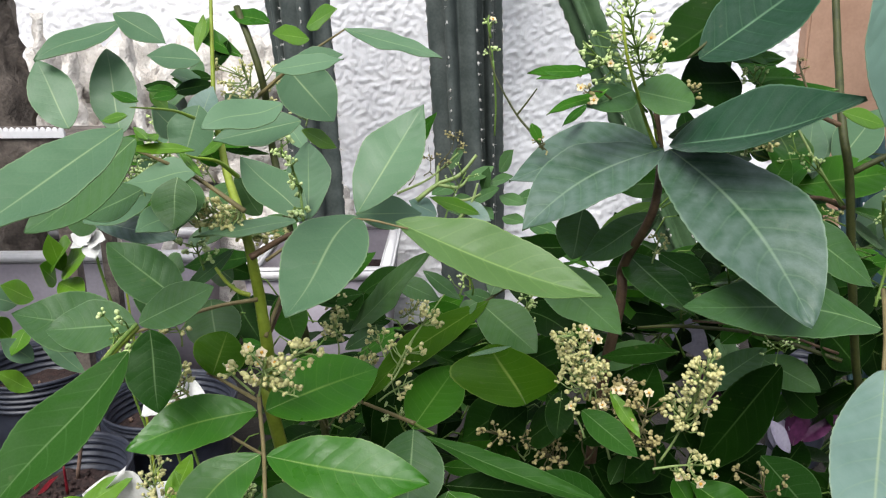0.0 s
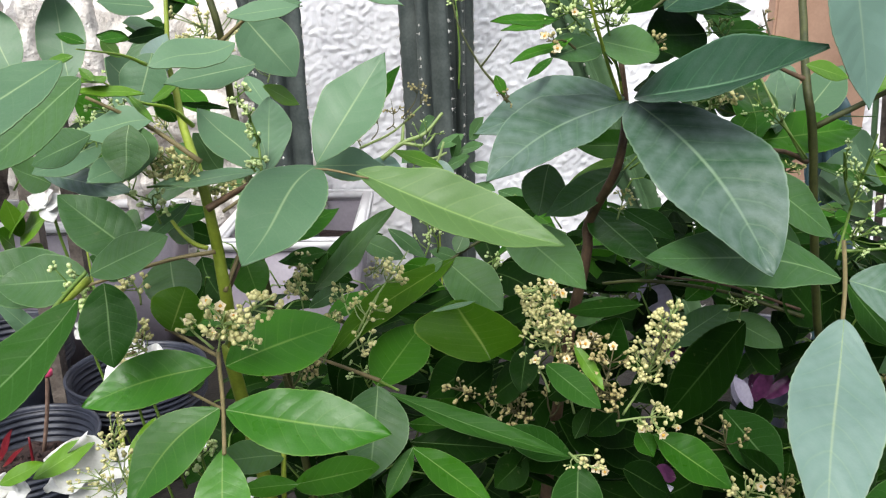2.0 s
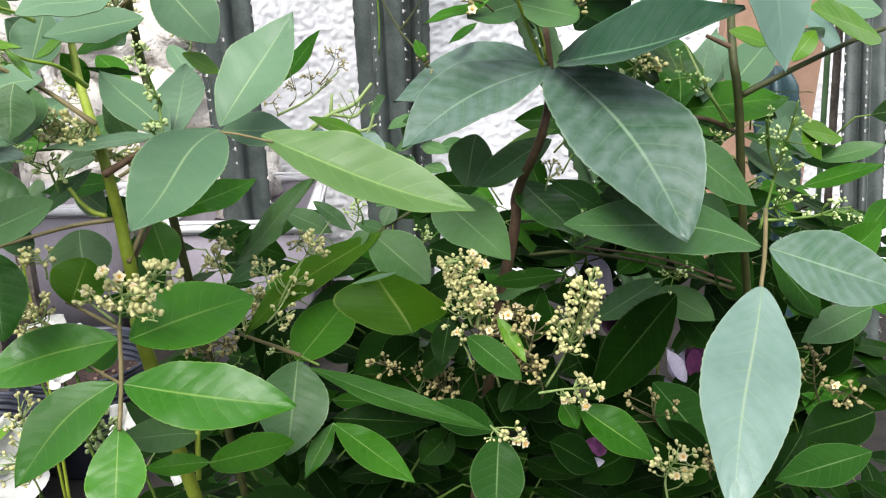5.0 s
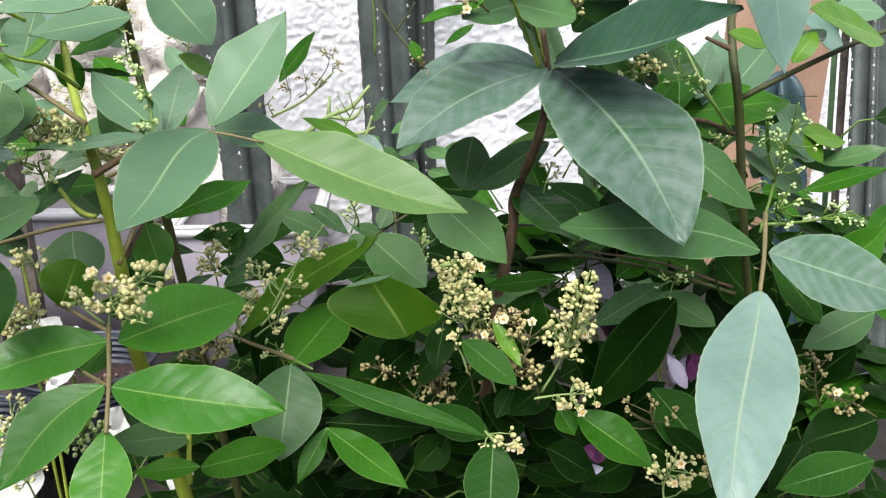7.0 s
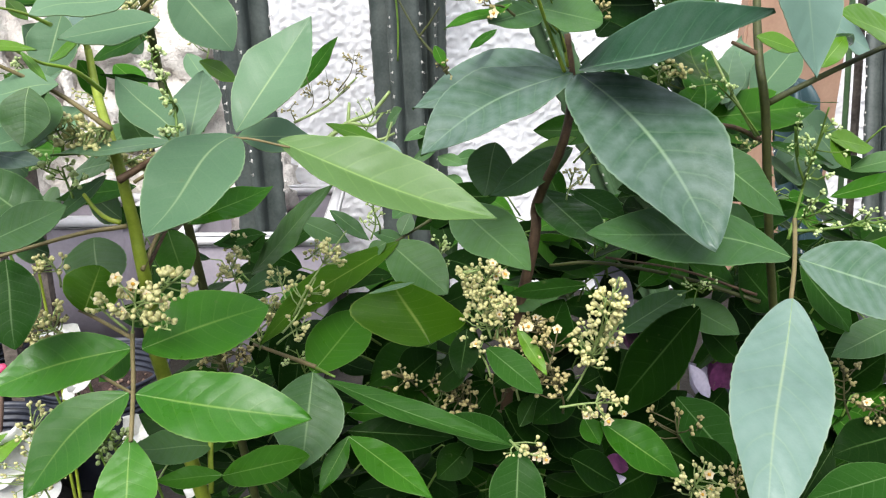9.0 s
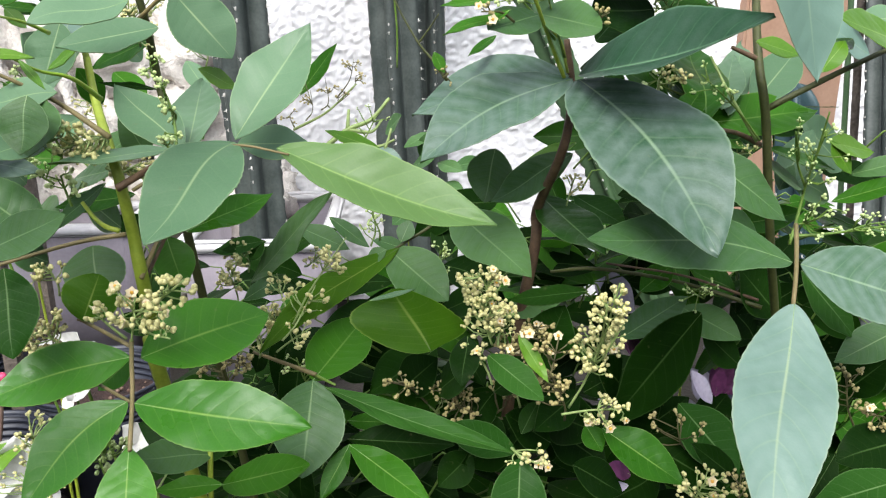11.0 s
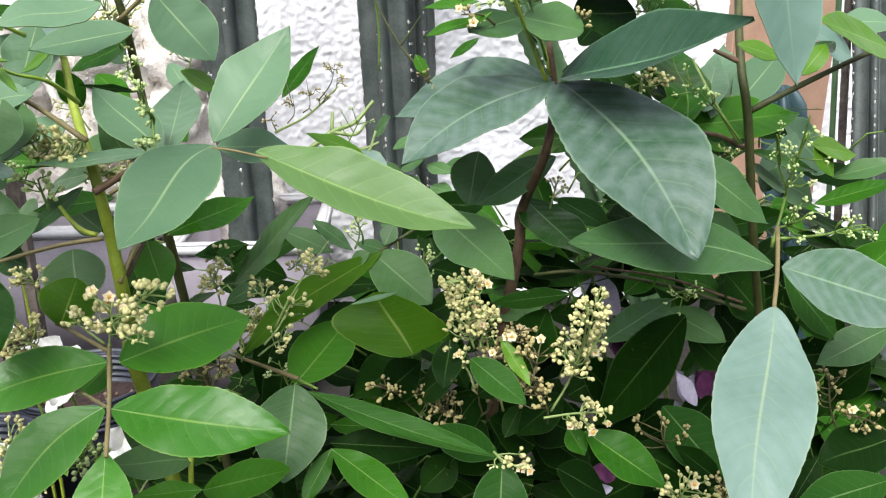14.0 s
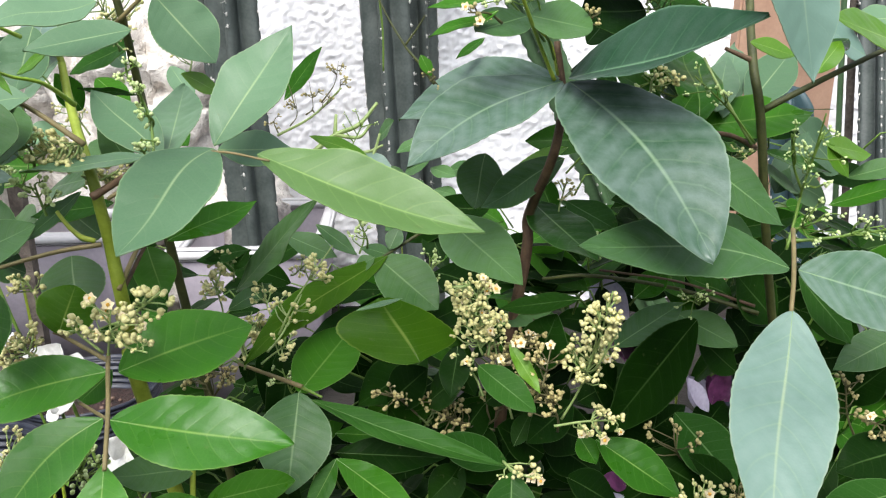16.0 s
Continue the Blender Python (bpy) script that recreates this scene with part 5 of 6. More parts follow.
cluster(shrub, (0.1433, 0.4329, 0.7742), (0.1440, 0.4074, 0.8116), (0.0095, 0.0051, 0.0051), 16, "bud_cream", single=True, size=1.05)
cluster(shrub, (0.1502, 0.4328, 0.7740), (0.1531, 0.4081, 0.8023), (0.0057, 0.0057, 0.0076), 14, "bud_cream", single=True, size=1.05)
cluster(shrub, (0.1341, 0.4318, 0.7447), (0.1459, 0.4222, 0.7850), (0.0133, 0.0133, 0.0145), 52, "bud_cream", single=True, flowers=2, size=1.05)
stem(shrub, [(-0.0221, 0.5164, 0.9195), (-0.0254, 0.5291, 0.9262), (-0.0286, 0.5399, 0.9325)], (0.0004, 0.0003), "stalk_brown", "branch")
leaf(shrub, (0.1036, 0.4355, 0.7117), (0.0615, 0.4733, 0.7110), 0.0248, 0, "deep")
cluster(shrub, (-0.0057, 0.5140, 0.9233), (0.0032, 0.5079, 0.9419), (0.0077, 0.0056, 0.0056), 8, "bud_tan", size=0.55, fine=0.6)
cluster(shrub, (-0.0157, 0.5148, 0.9158), (-0.0133, 0.5124, 0.9312), (0.0064, 0.0053, 0.0053), 6, "bud_tan", size=0.55, fine=0.6)
cluster(shrub, (-0.0263, 0.5174, 0.9087), (-0.0240, 0.5220, 0.9225), (0.0058, 0.0058, 0.0061), 6, "bud_tan", size=0.55, fine=0.6)
cluster(shrub, (0.0034, 0.5139, 0.9282), (0.0063, 0.5054, 0.9352), (0.0049, 0.0049, 0.0049), 5, "bud_tan", size=0.55, fine=0.6)
cluster(shrub, (-0.0340, 0.5194, 0.9041), (-0.0362, 0.5267, 0.9104), (0.0074, 0.0040, 0.0040), 5, "bud_tan", size=0.55, fine=0.6)
cluster(shrub, (-0.0112, 0.5139, 0.9183), (-0.0003, 0.5031, 0.9250), (0.0063, 0.0031, 0.0031), 4, "bud_tan", size=0.55, fine=0.6)
cluster(shrub, (0.0890, 0.4667, 0.7909), (0.0828, 0.4660, 0.8134), (0.0134, 0.0092, 0.0092), 50, "bud_cream", flowers=9, single=True, label='dense cluster of cream buds and open flowers')
cluster(shrub, (0.0897, 0.4579, 0.7756), (0.0865, 0.4585, 0.7967), (0.0161, 0.0147, 0.0147), 84, "bud_cream", flowers=5, single=True, size=1.0)
cluster(shrub, (0.0960, 0.4473, 0.7571), (0.1006, 0.4481, 0.7720), (0.0084, 0.0084, 0.0084), 14, "bud_tan", flowers=3)
cluster(shrub, (0.1050, 0.4633, 0.7688), (0.1162, 0.4558, 0.7858), (0.0099, 0.0071, 0.0071), 16, "bud_tan", flowers=2)
cluster(shrub, (0.1160, 0.4383, 0.7496), (0.1258, 0.4439, 0.7762), (0.0118, 0.0118, 0.0125), 26, "bud_tan", flowers=2)
cluster(shrub, (0.1129, 0.4724, 0.7317), (0.1027, 0.4735, 0.7674), (0.0081, 0.0081, 0.0088), 20, "bud_tan", flowers=1)
cluster(shrub, (0.1188, 0.4641, 0.7400), (0.1213, 0.4659, 0.7809), (0.0094, 0.0065, 0.0065), 22, "bud_tan", flowers=2)
cluster(shrub, (0.1095, 0.4615, 0.7294), (0.0974, 0.4702, 0.7894), (0.0065, 0.0065, 0.0094), 20, "bud_cream", size=0.95)
cluster(shrub, (0.1033, 0.4955, 0.7022), (0.0749, 0.4907, 0.7146), (0.0133, 0.0086, 0.0086), 26, "bud_tan")
cluster(shrub, (-0.0546, 0.5221, 0.7548), (-0.0585, 0.5177, 0.7737), (0.0101, 0.0086, 0.0086), 24, "bud_cream", size=0.9)
cluster(shrub, (-0.0760, 0.4914, 0.7524), (-0.0756, 0.4822, 0.7568), (0.0110, 0.0059, 0.0059), 24, "bud_tan", size=0.9)
cluster(shrub, (-0.0778, 0.5566, 0.7939), (-0.0817, 0.5507, 0.8080), (0.0097, 0.0089, 0.0089), 22, "bud_cream", size=0.85)
cluster(shrub, (-0.1336, 0.4688, 0.6660), (-0.1114, 0.4673, 0.7003), (0.0125, 0.0103, 0.0103), 40, "bud_cream", size=0.95)
leaf(shrub, (-0.1426, 0.3971, 0.9366), (-0.1443, 0.3849, 0.9101), 0.0250, 0, "sage")
leaf(shrub, (-0.1474, 0.3604, 0.9371), (-0.1751, 0.3566, 0.9236), 0.0233, 0, "sage")
stem(shrub, [(-0.1105, 0.4092, 0.8887), (-0.1018, 0.4105, 0.8937), (-0.0883, 0.4075, 0.9016), (-0.0764, 0.4036, 0.9067)], (0.0021, 0.0013), "stem_brown", "branch")
stem(shrub, [(-0.1132, 0.4125, 0.8654), (-0.1201, 0.4133, 0.8675), (-0.1299, 0.4246, 0.8696), (-0.1363, 0.4272, 0.8777)], (0.0015, 0.0010), "stem_green", "branch")
stem(shrub, [(-0.1089, 0.4241, 0.8351), (-0.1053, 0.4382, 0.8472), (-0.1008, 0.4524, 0.8596)], (0.0014, 0.0011), "twig", "branch")
stem(shrub, [(-0.1084, 0.4288, 0.8334), (-0.1044, 0.4425, 0.8443), (-0.1005, 0.4563, 0.8552)], (0.0012, 0.0010), "stem_brown", "branch")
leaf(shrub, (0.0136, 0.4656, 0.8040), (0.0416, 0.4620, 0.8122), 0.0038, 0, "young", fold=0.1)
stem(shrub, [(0.0565, 0.5721, 0.8225), (0.0412, 0.5655, 0.8149), (0.0277, 0.5592, 0.8083)], (0.0013, 0.0010), "stem_olive", "branch")
cluster(shrub, (0.0187, 0.5378, 0.8220), (0.0149, 0.5325, 0.8383), (0.0047, 0.0047, 0.0101), 9, "bud_green", size=0.8)
leaf(shrub, (0.0336, 0.5605, 0.8139), (0.0414, 0.5696, 0.8282), 0.0139, 0, "sage")
leaf(shrub, (0.0377, 0.5638, 0.8085), (0.0127, 0.5670, 0.8136), 0.0134, 0, "sage")
leaf(shrub, (0.0228, 0.5548, 0.8101), (0.0079, 0.5531, 0.8014), 0.0128, 0, "sage")
cluster(shrub, (-0.0366, 0.5551, 0.7981), (-0.0279, 0.5468, 0.8070), (0.0089, 0.0073, 0.0073), 14, "bud_cream", size=0.85)
leaf(shrub, (-0.0642, 0.5511, 0.8188), (-0.1012, 0.5512, 0.8114), 0.0157, 0, "deep")
leaf(shrub, (-0.0642, 0.5511, 0.8188), (-0.0749, 0.5477, 0.8056), 0.0124, 0, "deep")
leaf(shrub, (-0.1488, 0.4538, 0.9549), (-0.1385, 0.4605, 0.9799), 0.0216, 0, "pale")
leaf(shrub, (-0.1689, 0.4801, 0.9756), (-0.1447, 0.4813, 0.9803), 0.0156, 0, "mature")
leaf(shrub, (-0.1822, 0.4703, 0.9778), (-0.1633, 0.4698, 0.9762), 0.0090, 0, "mid")
leaf(shrub, (-0.1763, 0.4596, 0.9767), (-0.1650, 0.4569, 0.9664), 0.0086, 0, "fresh")
leaf(shrub, (-0.1470, 0.4819, 1.0213), (-0.1511, 0.4760, 0.9991), 0.0072, 0, "fresh")
leaf(shrub, (-0.1018, 0.4528, 0.9891), (-0.0610, 0.4664, 0.9947), 0.0180, 0, "young")
leaf(shrub, (0.2307, 0.5735, 0.9167), (0.1940, 0.5714, 0.9362), 0.0312, 0, "mid")
leaf(shrub, (0.3188, 0.5677, 0.8485), (0.3557, 0.5987, 0.8895), 0.0256, 0, "young", q=0.7)
leaf(shrub, (0.3617, 0.5728, 0.8402), (0.3225, 0.5718, 0.8628), 0.0381, 0, "sage", q=0.7)
leaf(shrub, (0.2099, 0.5827, 0.9765), (0.1748, 0.5701, 0.9619), 0.0312, 0, "deep", q=0.7)
stem(shrub, [(-0.1404, 0.3198, 0.8837), (-0.1481, 0.3176, 0.8757), (-0.1555, 0.3153, 0.8674)], (0.0009, 0.0011), "stalk", "petiole")
stem(shrub, [(0.0983, 0.4450, 1.0188), (0.1023, 0.4443, 0.9961), (0.1108, 0.4554, 0.9776), (0.1264, 0.4857, 0.9535), (0.1347, 0.4906, 0.9374)], (0.0008, 0.0013), "stem_green", "stem")


# camera sightlines kept free of filler leaves, by slopes across and down: over the pots, before the purple plant,
# before the trough
VIEW_GAPS = ((-1.0, -0.36, 0.19, 0.9), (0.33, 0.50, 0.37, 0.60), (-0.27, -0.10, 0.16, 0.31), (-0.05, 0.16, -0.2, 0.22))


POOL = {}


def pour(key, bm):
    """Adds a finished piece to the joined inner foliage of its tone."""
    me = bpy.data.meshes.new("piece")
    bm.to_mesh(me)
    bm.free()
    POOL.setdefault(key, bmesh.new()).from_mesh(me)
    bpy.data.meshes.remove(me)


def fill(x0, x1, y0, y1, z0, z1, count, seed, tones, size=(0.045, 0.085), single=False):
    """Filler leaves of the shrub's inner crown, each on its own twig end, turned roughly to the camera and left out
    along its kept sightlines.
    """
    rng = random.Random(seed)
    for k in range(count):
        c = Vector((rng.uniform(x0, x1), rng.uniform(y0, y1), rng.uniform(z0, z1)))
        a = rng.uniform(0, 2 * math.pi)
        # slopes as seen from about the camera's place
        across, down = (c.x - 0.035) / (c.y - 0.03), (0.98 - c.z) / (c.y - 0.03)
        if any(g[0] < across < g[1] and g[2] < down < g[3] for g in VIEW_GAPS):
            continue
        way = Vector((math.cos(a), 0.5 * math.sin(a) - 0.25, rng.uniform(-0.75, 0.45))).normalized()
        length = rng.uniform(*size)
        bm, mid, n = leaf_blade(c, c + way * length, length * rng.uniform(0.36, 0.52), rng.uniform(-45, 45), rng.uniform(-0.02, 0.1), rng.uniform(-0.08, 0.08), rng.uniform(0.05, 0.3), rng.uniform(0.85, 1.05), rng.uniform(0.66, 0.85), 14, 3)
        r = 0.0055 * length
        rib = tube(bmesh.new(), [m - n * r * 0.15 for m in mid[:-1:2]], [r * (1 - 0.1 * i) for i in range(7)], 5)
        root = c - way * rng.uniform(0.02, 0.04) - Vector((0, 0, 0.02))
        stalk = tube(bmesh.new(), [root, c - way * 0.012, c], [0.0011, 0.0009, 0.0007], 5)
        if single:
            ob = part("leaf", bm, (rng.choice(tones), "under_shade"), shrub)
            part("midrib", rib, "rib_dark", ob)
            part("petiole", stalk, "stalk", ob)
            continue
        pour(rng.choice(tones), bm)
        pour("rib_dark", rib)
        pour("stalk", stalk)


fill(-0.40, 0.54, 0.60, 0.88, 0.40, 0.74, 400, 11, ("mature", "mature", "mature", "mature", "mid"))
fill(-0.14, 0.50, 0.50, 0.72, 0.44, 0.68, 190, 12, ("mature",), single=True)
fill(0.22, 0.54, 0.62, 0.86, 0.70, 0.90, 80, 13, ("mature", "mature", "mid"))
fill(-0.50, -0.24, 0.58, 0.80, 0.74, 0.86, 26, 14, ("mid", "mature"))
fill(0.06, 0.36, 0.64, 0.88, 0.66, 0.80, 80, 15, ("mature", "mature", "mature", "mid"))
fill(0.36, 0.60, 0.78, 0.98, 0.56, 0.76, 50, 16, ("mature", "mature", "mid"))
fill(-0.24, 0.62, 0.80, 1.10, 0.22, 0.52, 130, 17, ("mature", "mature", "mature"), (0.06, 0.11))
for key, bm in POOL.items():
    tagged(part("inner_stalk" if key in ("stalk", "rib_dark") else "inner_leaf", bm, key if key in ("stalk", "rib_dark") else (key, "under_shade"), shrub), kind="stuff")
settle(shrub)


# ---- cacti, trunks, pillar, poles ----
def cactus_column(base, top, r, ribs, skin, label, wavy=0.025):
    """A ribbed column with rounded top, wavy rib edges and tufts of spines along each rib."""
    base, top = Vector(base), Vector(top)
    ob = thing("cactus", label, "cactus", base, "cacti by the wall")
    axis = (top - base).normalized()
    side = axis.orthogonal().normalized()
    side = (Vector((1, 0, 0)) - axis * axis.x).normalized()
    up = axis.cross(side)
    n, m = 90, ribs * 8
    bm, rings = bmesh.new(), []
    length = (top - base).length
    turn = base.x * 9
    for i in range(n + 1):
        s = i / n
        end = min(1.0, (1 - s) * length / (r * 1.2))
        ring = []
        for k in range(m):
            a = 2 * math.pi * k / m
            c = math.cos(ribs * a)
            notch = wavy * math.cos(2 * math.pi * s * length / 0.040)
            rr = r * (0.68 + 0.32 * (abs(c) ** 0.8 * (1 if c > 0 else -1)) + (notch if c > 0.8 else 0)) * math.sqrt(max(0.02, 1 - (1 - end) ** 2))
            rr *= 1 + 0.05 * noise.noise(Vector((s * 7, turn, 0)))
            p = base + axis * (length * s) + (side * math.cos(a + turn) + up * math.sin(a + turn)) * rr
            ring.append(bm.verts.new(p))
        rings.append(ring)
    for a, b in zip(rings, rings[1:]):
        for k in range(m):
            bm.faces.new((a[k], a[(k + 1) % m], b[(k + 1) % m], b[k]))
    bm.faces.new(rings[-1])
    part("column", bm, skin, ob)
    tufts = bmesh.new()
    rng = random.Random(int(abs(base.x) * 1000))
    for k in range(ribs):
        a = 2 * math.pi * k / ribs + turn
        out = side * math.cos(a) + up * math.sin(a)
        if out.y > 0.5:
            continue
        steps = int(length / 0.030)
        for i in range(steps):
            s = i / steps
            if (1 - s) * length < r:
                break
            if rng.random() < 0.25:
                continue
            p = base + axis * (length * s + rng.uniform(-0.006, 0.006)) + out * (r * 0.99)
            ball(tufts, p, rng.uniform(0.0016, 0.003), 2.2, axis, 3, 5)
            for j in range(3):
                d = (out + Vector((rng.uniform(-1, 1), rng.uniform(-1, 1), rng.uniform(-1, 1))) * 0.7).normalized()
                tube(tufts, [p, p + d * rng.uniform(0.006, 0.014)], [0.0007, 0.0002], 3)
    tagged(part("spine", tufts, "spine", ob), "pale spine tufts along the ribs", kind="stuff")
    settle(ob)
    return ob


def boulder(bm, c, r, seed):
    """One rough stone in a pile."""
    ball(bm, Vector((0, 0, 0)), 1.0, 1.0, Vector((0, 0, 1)), 26, 36)
    for v in bm.verts:
        d = v.co.normalized()
        k = 1 + 0.40 * noise.noise(d * 1.6 + Vector((seed, 0, 0))) + 0.26 * noise.noise(d * 4 + Vector((0, seed, 0))) + 0.12 * noise.noise(d * 11 + Vector((0, 0, seed)))
        v.co = Vector(c) + Vector((d.x * r[0], d.y * r[1], d.z * r[2])) * k
    return bm


def trunk(base, top, r, skin, label):
    base, top = Vector(base), Vector(top)
    line = glide([base, base.lerp(top, 0.35) + Vector((0.02, 0, 0)), base.lerp(top, 0.7) - Vector((0.015, 0, 0)), top], 12)
    bm = tube(bmesh.new(), line, [r * (1.1 - 0.3 * i / len(line)) for i in range(len(line))], 18)
    for v in bm.verts:
        v.co += Vector((noise.noise(v.co * 30), noise.noise(v.co * 30 + Vector((4, 0, 0))), 0)) * r * 0.7
    return tagged(part("trunk", bm, skin, None, label), category="trunk")


def pillar(x0, x1, y):
    bm = solid_box(bmesh.new(), x0, x1, y, y + 0.085, -0.01, 2.4)
    bmesh.ops.bevel(bm, geom=[e for e in bm.edges], offset=0.008, segments=2, affect="EDGES")
    tagged(part("pillar", bm, "tan", None, "tan-painted masonry pillar before the white wall", False), category="pillar", kind="structure")


def pole(base, top, r, skin):
    bm = tube(bmesh.new(), glide([base, Vector(base).lerp(Vector(top), 0.5), top], 5), r, 12)
    tagged(part("pole", bm, skin, None, "thin upright pole against the wall"), category="pole")


def trough(x0, x1, y, deep, z, label):
    """A planter trough with sloping sides, thick rolled rim and soil inside; y is its front."""
    ob = thing("planter_trough", label, "planter", ((x0 + x1) / 2, y + deep / 2, 0), "planter troughs")
    def slab(a0, a1, b0, b1, z0, z1, taper):
        bm = bmesh.new()
        lo = [bm.verts.new(p) for p in ((a0 + taper, b0 + taper, z0), (a1 - taper, b0 + taper, z0), (a1 - taper, b1 - taper, z0), (a0 + taper, b1 - taper, z0))]
        hi = [bm.verts.new(p) for p in ((a0, b0, z1), (a1, b0, z1), (a1, b1, z1), (a0, b1, z1))]
        bm.faces.new(lo[::-1])
        bm.faces.new(hi)
        for i in range(4):
            bm.faces.new((lo[i], lo[(i + 1) % 4], hi[(i + 1) % 4], hi[i]))
        return bm
    bm = bmesh.new()
    rings = []
    for inset, height in ((0.03, 0.0), (0.0, z - 0.02), (0.014, z - 0.02), (0.026, z - 0.16)):
        rings.append([bm.verts.new(p) for p in ((x0 + inset, y + inset, height), (x1 - inset, y + inset, height), (x1 - inset, y + deep - inset, height), (x0 + inset, y + deep - inset, height))])
    for lo, hi in zip(rings, rings[1:]):
        for i in range(4):
            bm.faces.new((lo[i], lo[(i + 1) % 4], hi[(i + 1) % 4], hi[i]))
    bm.faces.new(rings[0][::-1])
    bm.faces.new(rings[-1])
    bmesh.ops.bevel(bm, geom=[e for e in bm.edges], offset=0.005, segments=2, affect="EDGES")
    part("body", bm, "trough", ob)
    for a0, a1, b0, b1 in ((x0 - 0.012, x1 + 0.012, y - 0.012, y + 0.022), (x0 - 0.012, x1 + 0.012, y + deep - 0.022, y + deep + 0.012), (x0 - 0.012, x0 + 0.022, y + 0.0225, y + deep - 0.0225), (x1 - 0.022, x1 + 0.012, y + 0.0225, y + deep - 0.0225)):
        bm = slab(a0, a1, b0, b1, z - 0.031, z, 0.0)
        bmesh.ops.bevel(bm, geom=[e for e in bm.edges], offset=0.006, segments=2, affect="EDGES")
        part("rim", bm, "rim", ob, "pale rolled rim")
    bm = sheet(x0 + 0.02, x1 - 0.02, y + 0.02, y + deep - 0.02, z - 0.13, 24, 10, 0.006)
    part("soil", bm, "soil", ob, "dark soil")
    settle(ob)


def pot(base, r, high, label):
    """A round plastic pot with ribbed rim band, thickness and lumpy soil."""
    base = Vector(base)
    ob = thing("plant_pot", label, "pot", base, "plant pots")
    outline = [(0.0, 0.0), (0.72, 0.0), (0.75, 0.02), (0.90, 0.70)]
    for k in range(5):
        z = 0.72 + 0.05 * k
        outline += [(0.90, z), (0.975, z + 0.012), (0.985, z + 0.03), (0.91, z + 0.042)]
    outline += [(0.97, 0.96), (1.0, 0.975), (1.0, 1.0), (0.965, 1.0)]
    for k in range(5):
        z = 0.97 - 0.06 * k
        outline += [(0.95 - 0.012 * k, z), (0.95 - 0.012 * k, z - 0.022), (0.905 - 0.012 * k, z - 0.034), (0.905 - 0.012 * k, z - 0.05)]
    bm, sides = bmesh.new(), 56
    rings = [[bm.verts.new(base + Vector((a * r * math.cos(t), a * r * math.sin(t), b * high))) for t in (2 * math.pi * k / sides for k in range(sides))] for a, b in outline[1:]]
    for a, b in zip(rings, rings[1:]):
        for k in range(sides):
            bm.faces.new((a[k], a[(k + 1) % sides], b[(k + 1) % sides], b[k]))
    bm.faces.new(rings[0][::-1])
    part("wall", bm, "pot", ob)
    bm = bmesh.new()
    hub = bm.verts.new(base + Vector((0, 0, high * 0.71)))
    last = None
    for i in range(1, 9):
        ring = []
        for k in range(32):
            t = 2 * math.pi * k / 32
            p = base + Vector((math.cos(t), math.sin(t), 0)) * (r * 0.868 * i / 8)
            p.z = base.z + high * 0.69 + 0.012 * noise.noise(p * 45)
            ring.append(bm.verts.new(p))
        for k in range(32):
            if last is None:
                bm.faces.new((hub, ring[k], ring[(k + 1) % 32]))
            else:
                bm.faces.new((last[k], ring[k], ring[(k + 1) % 32], last[(k + 1) % 32]))
        last = ring
    part("soil", bm, "soil", ob, "dark crumbly soil")
    crumbs = bmesh.new()
    rng = random.Random(int(r * 9999))
    for k in range(26 if r > 0.14 else 70):
        t, q = rng.uniform(0, 6.283), r * 0.8 * math.sqrt(rng.random())
        ball(crumbs, base + Vector((q * math.cos(t), q * math.sin(t), high * 0.695 + 0.003)), rng.uniform(0.002, 0.006), rng.uniform(0.6, 1.2), Vector((rng.uniform(-1, 1), rng.uniform(-1, 1), 1)).normalized(), 3, 5)
    tagged(part("pebble", crumbs, "stick" if r > 0.14 else "soil", ob), kind="stuff")
    settle(ob)
    return ob


def shelf(x1, y, z):
    """A low plant shelf with a white scalloped edge, on four legs."""
    x0 = x1 - 0.8
    ob = thing("plant_shelf", "weathered plant shelf with a white scalloped edging", "shelf", ((x0 + x1) / 2, y + 0.12, 0))
    part("board", solid_box(bmesh.new(), x0, x1, y, y + 0.24, z - 0.045, z - 0.015), "bark", ob, "weathered board", False)
    for k in range(62):
        bm = bmesh.new()
        ball(bm, Vector((0, 0, 0)), 1.0, 1.0, Vector((0, 0, 1)), 6, 8)
        for v in bm.verts:
            v.co = Vector((x0 + 0.0066 + 0.0129 * k, y - 0.004, z)) + Vector((v.co.x * 0.0068, v.co.y * 0.004, v.co.z * 0.0085))
        part("scallop", bm, "rim", ob)
    part("edging", solid_box(bmesh.new(), x0, x1, y - 0.008, y - 0.0005, z - 0.014, z), "rim", ob, "white edging strip", False)
    for x in (x0 + 0.02, x1 - 0.05):
        for b in (y + 0.01, y + 0.2):
            part("leg", solid_box(bmesh.new(), x, x + 0.03, b, b + 0.03, 0, z - 0.0455), "bark", ob, "", False)
    settle(ob)


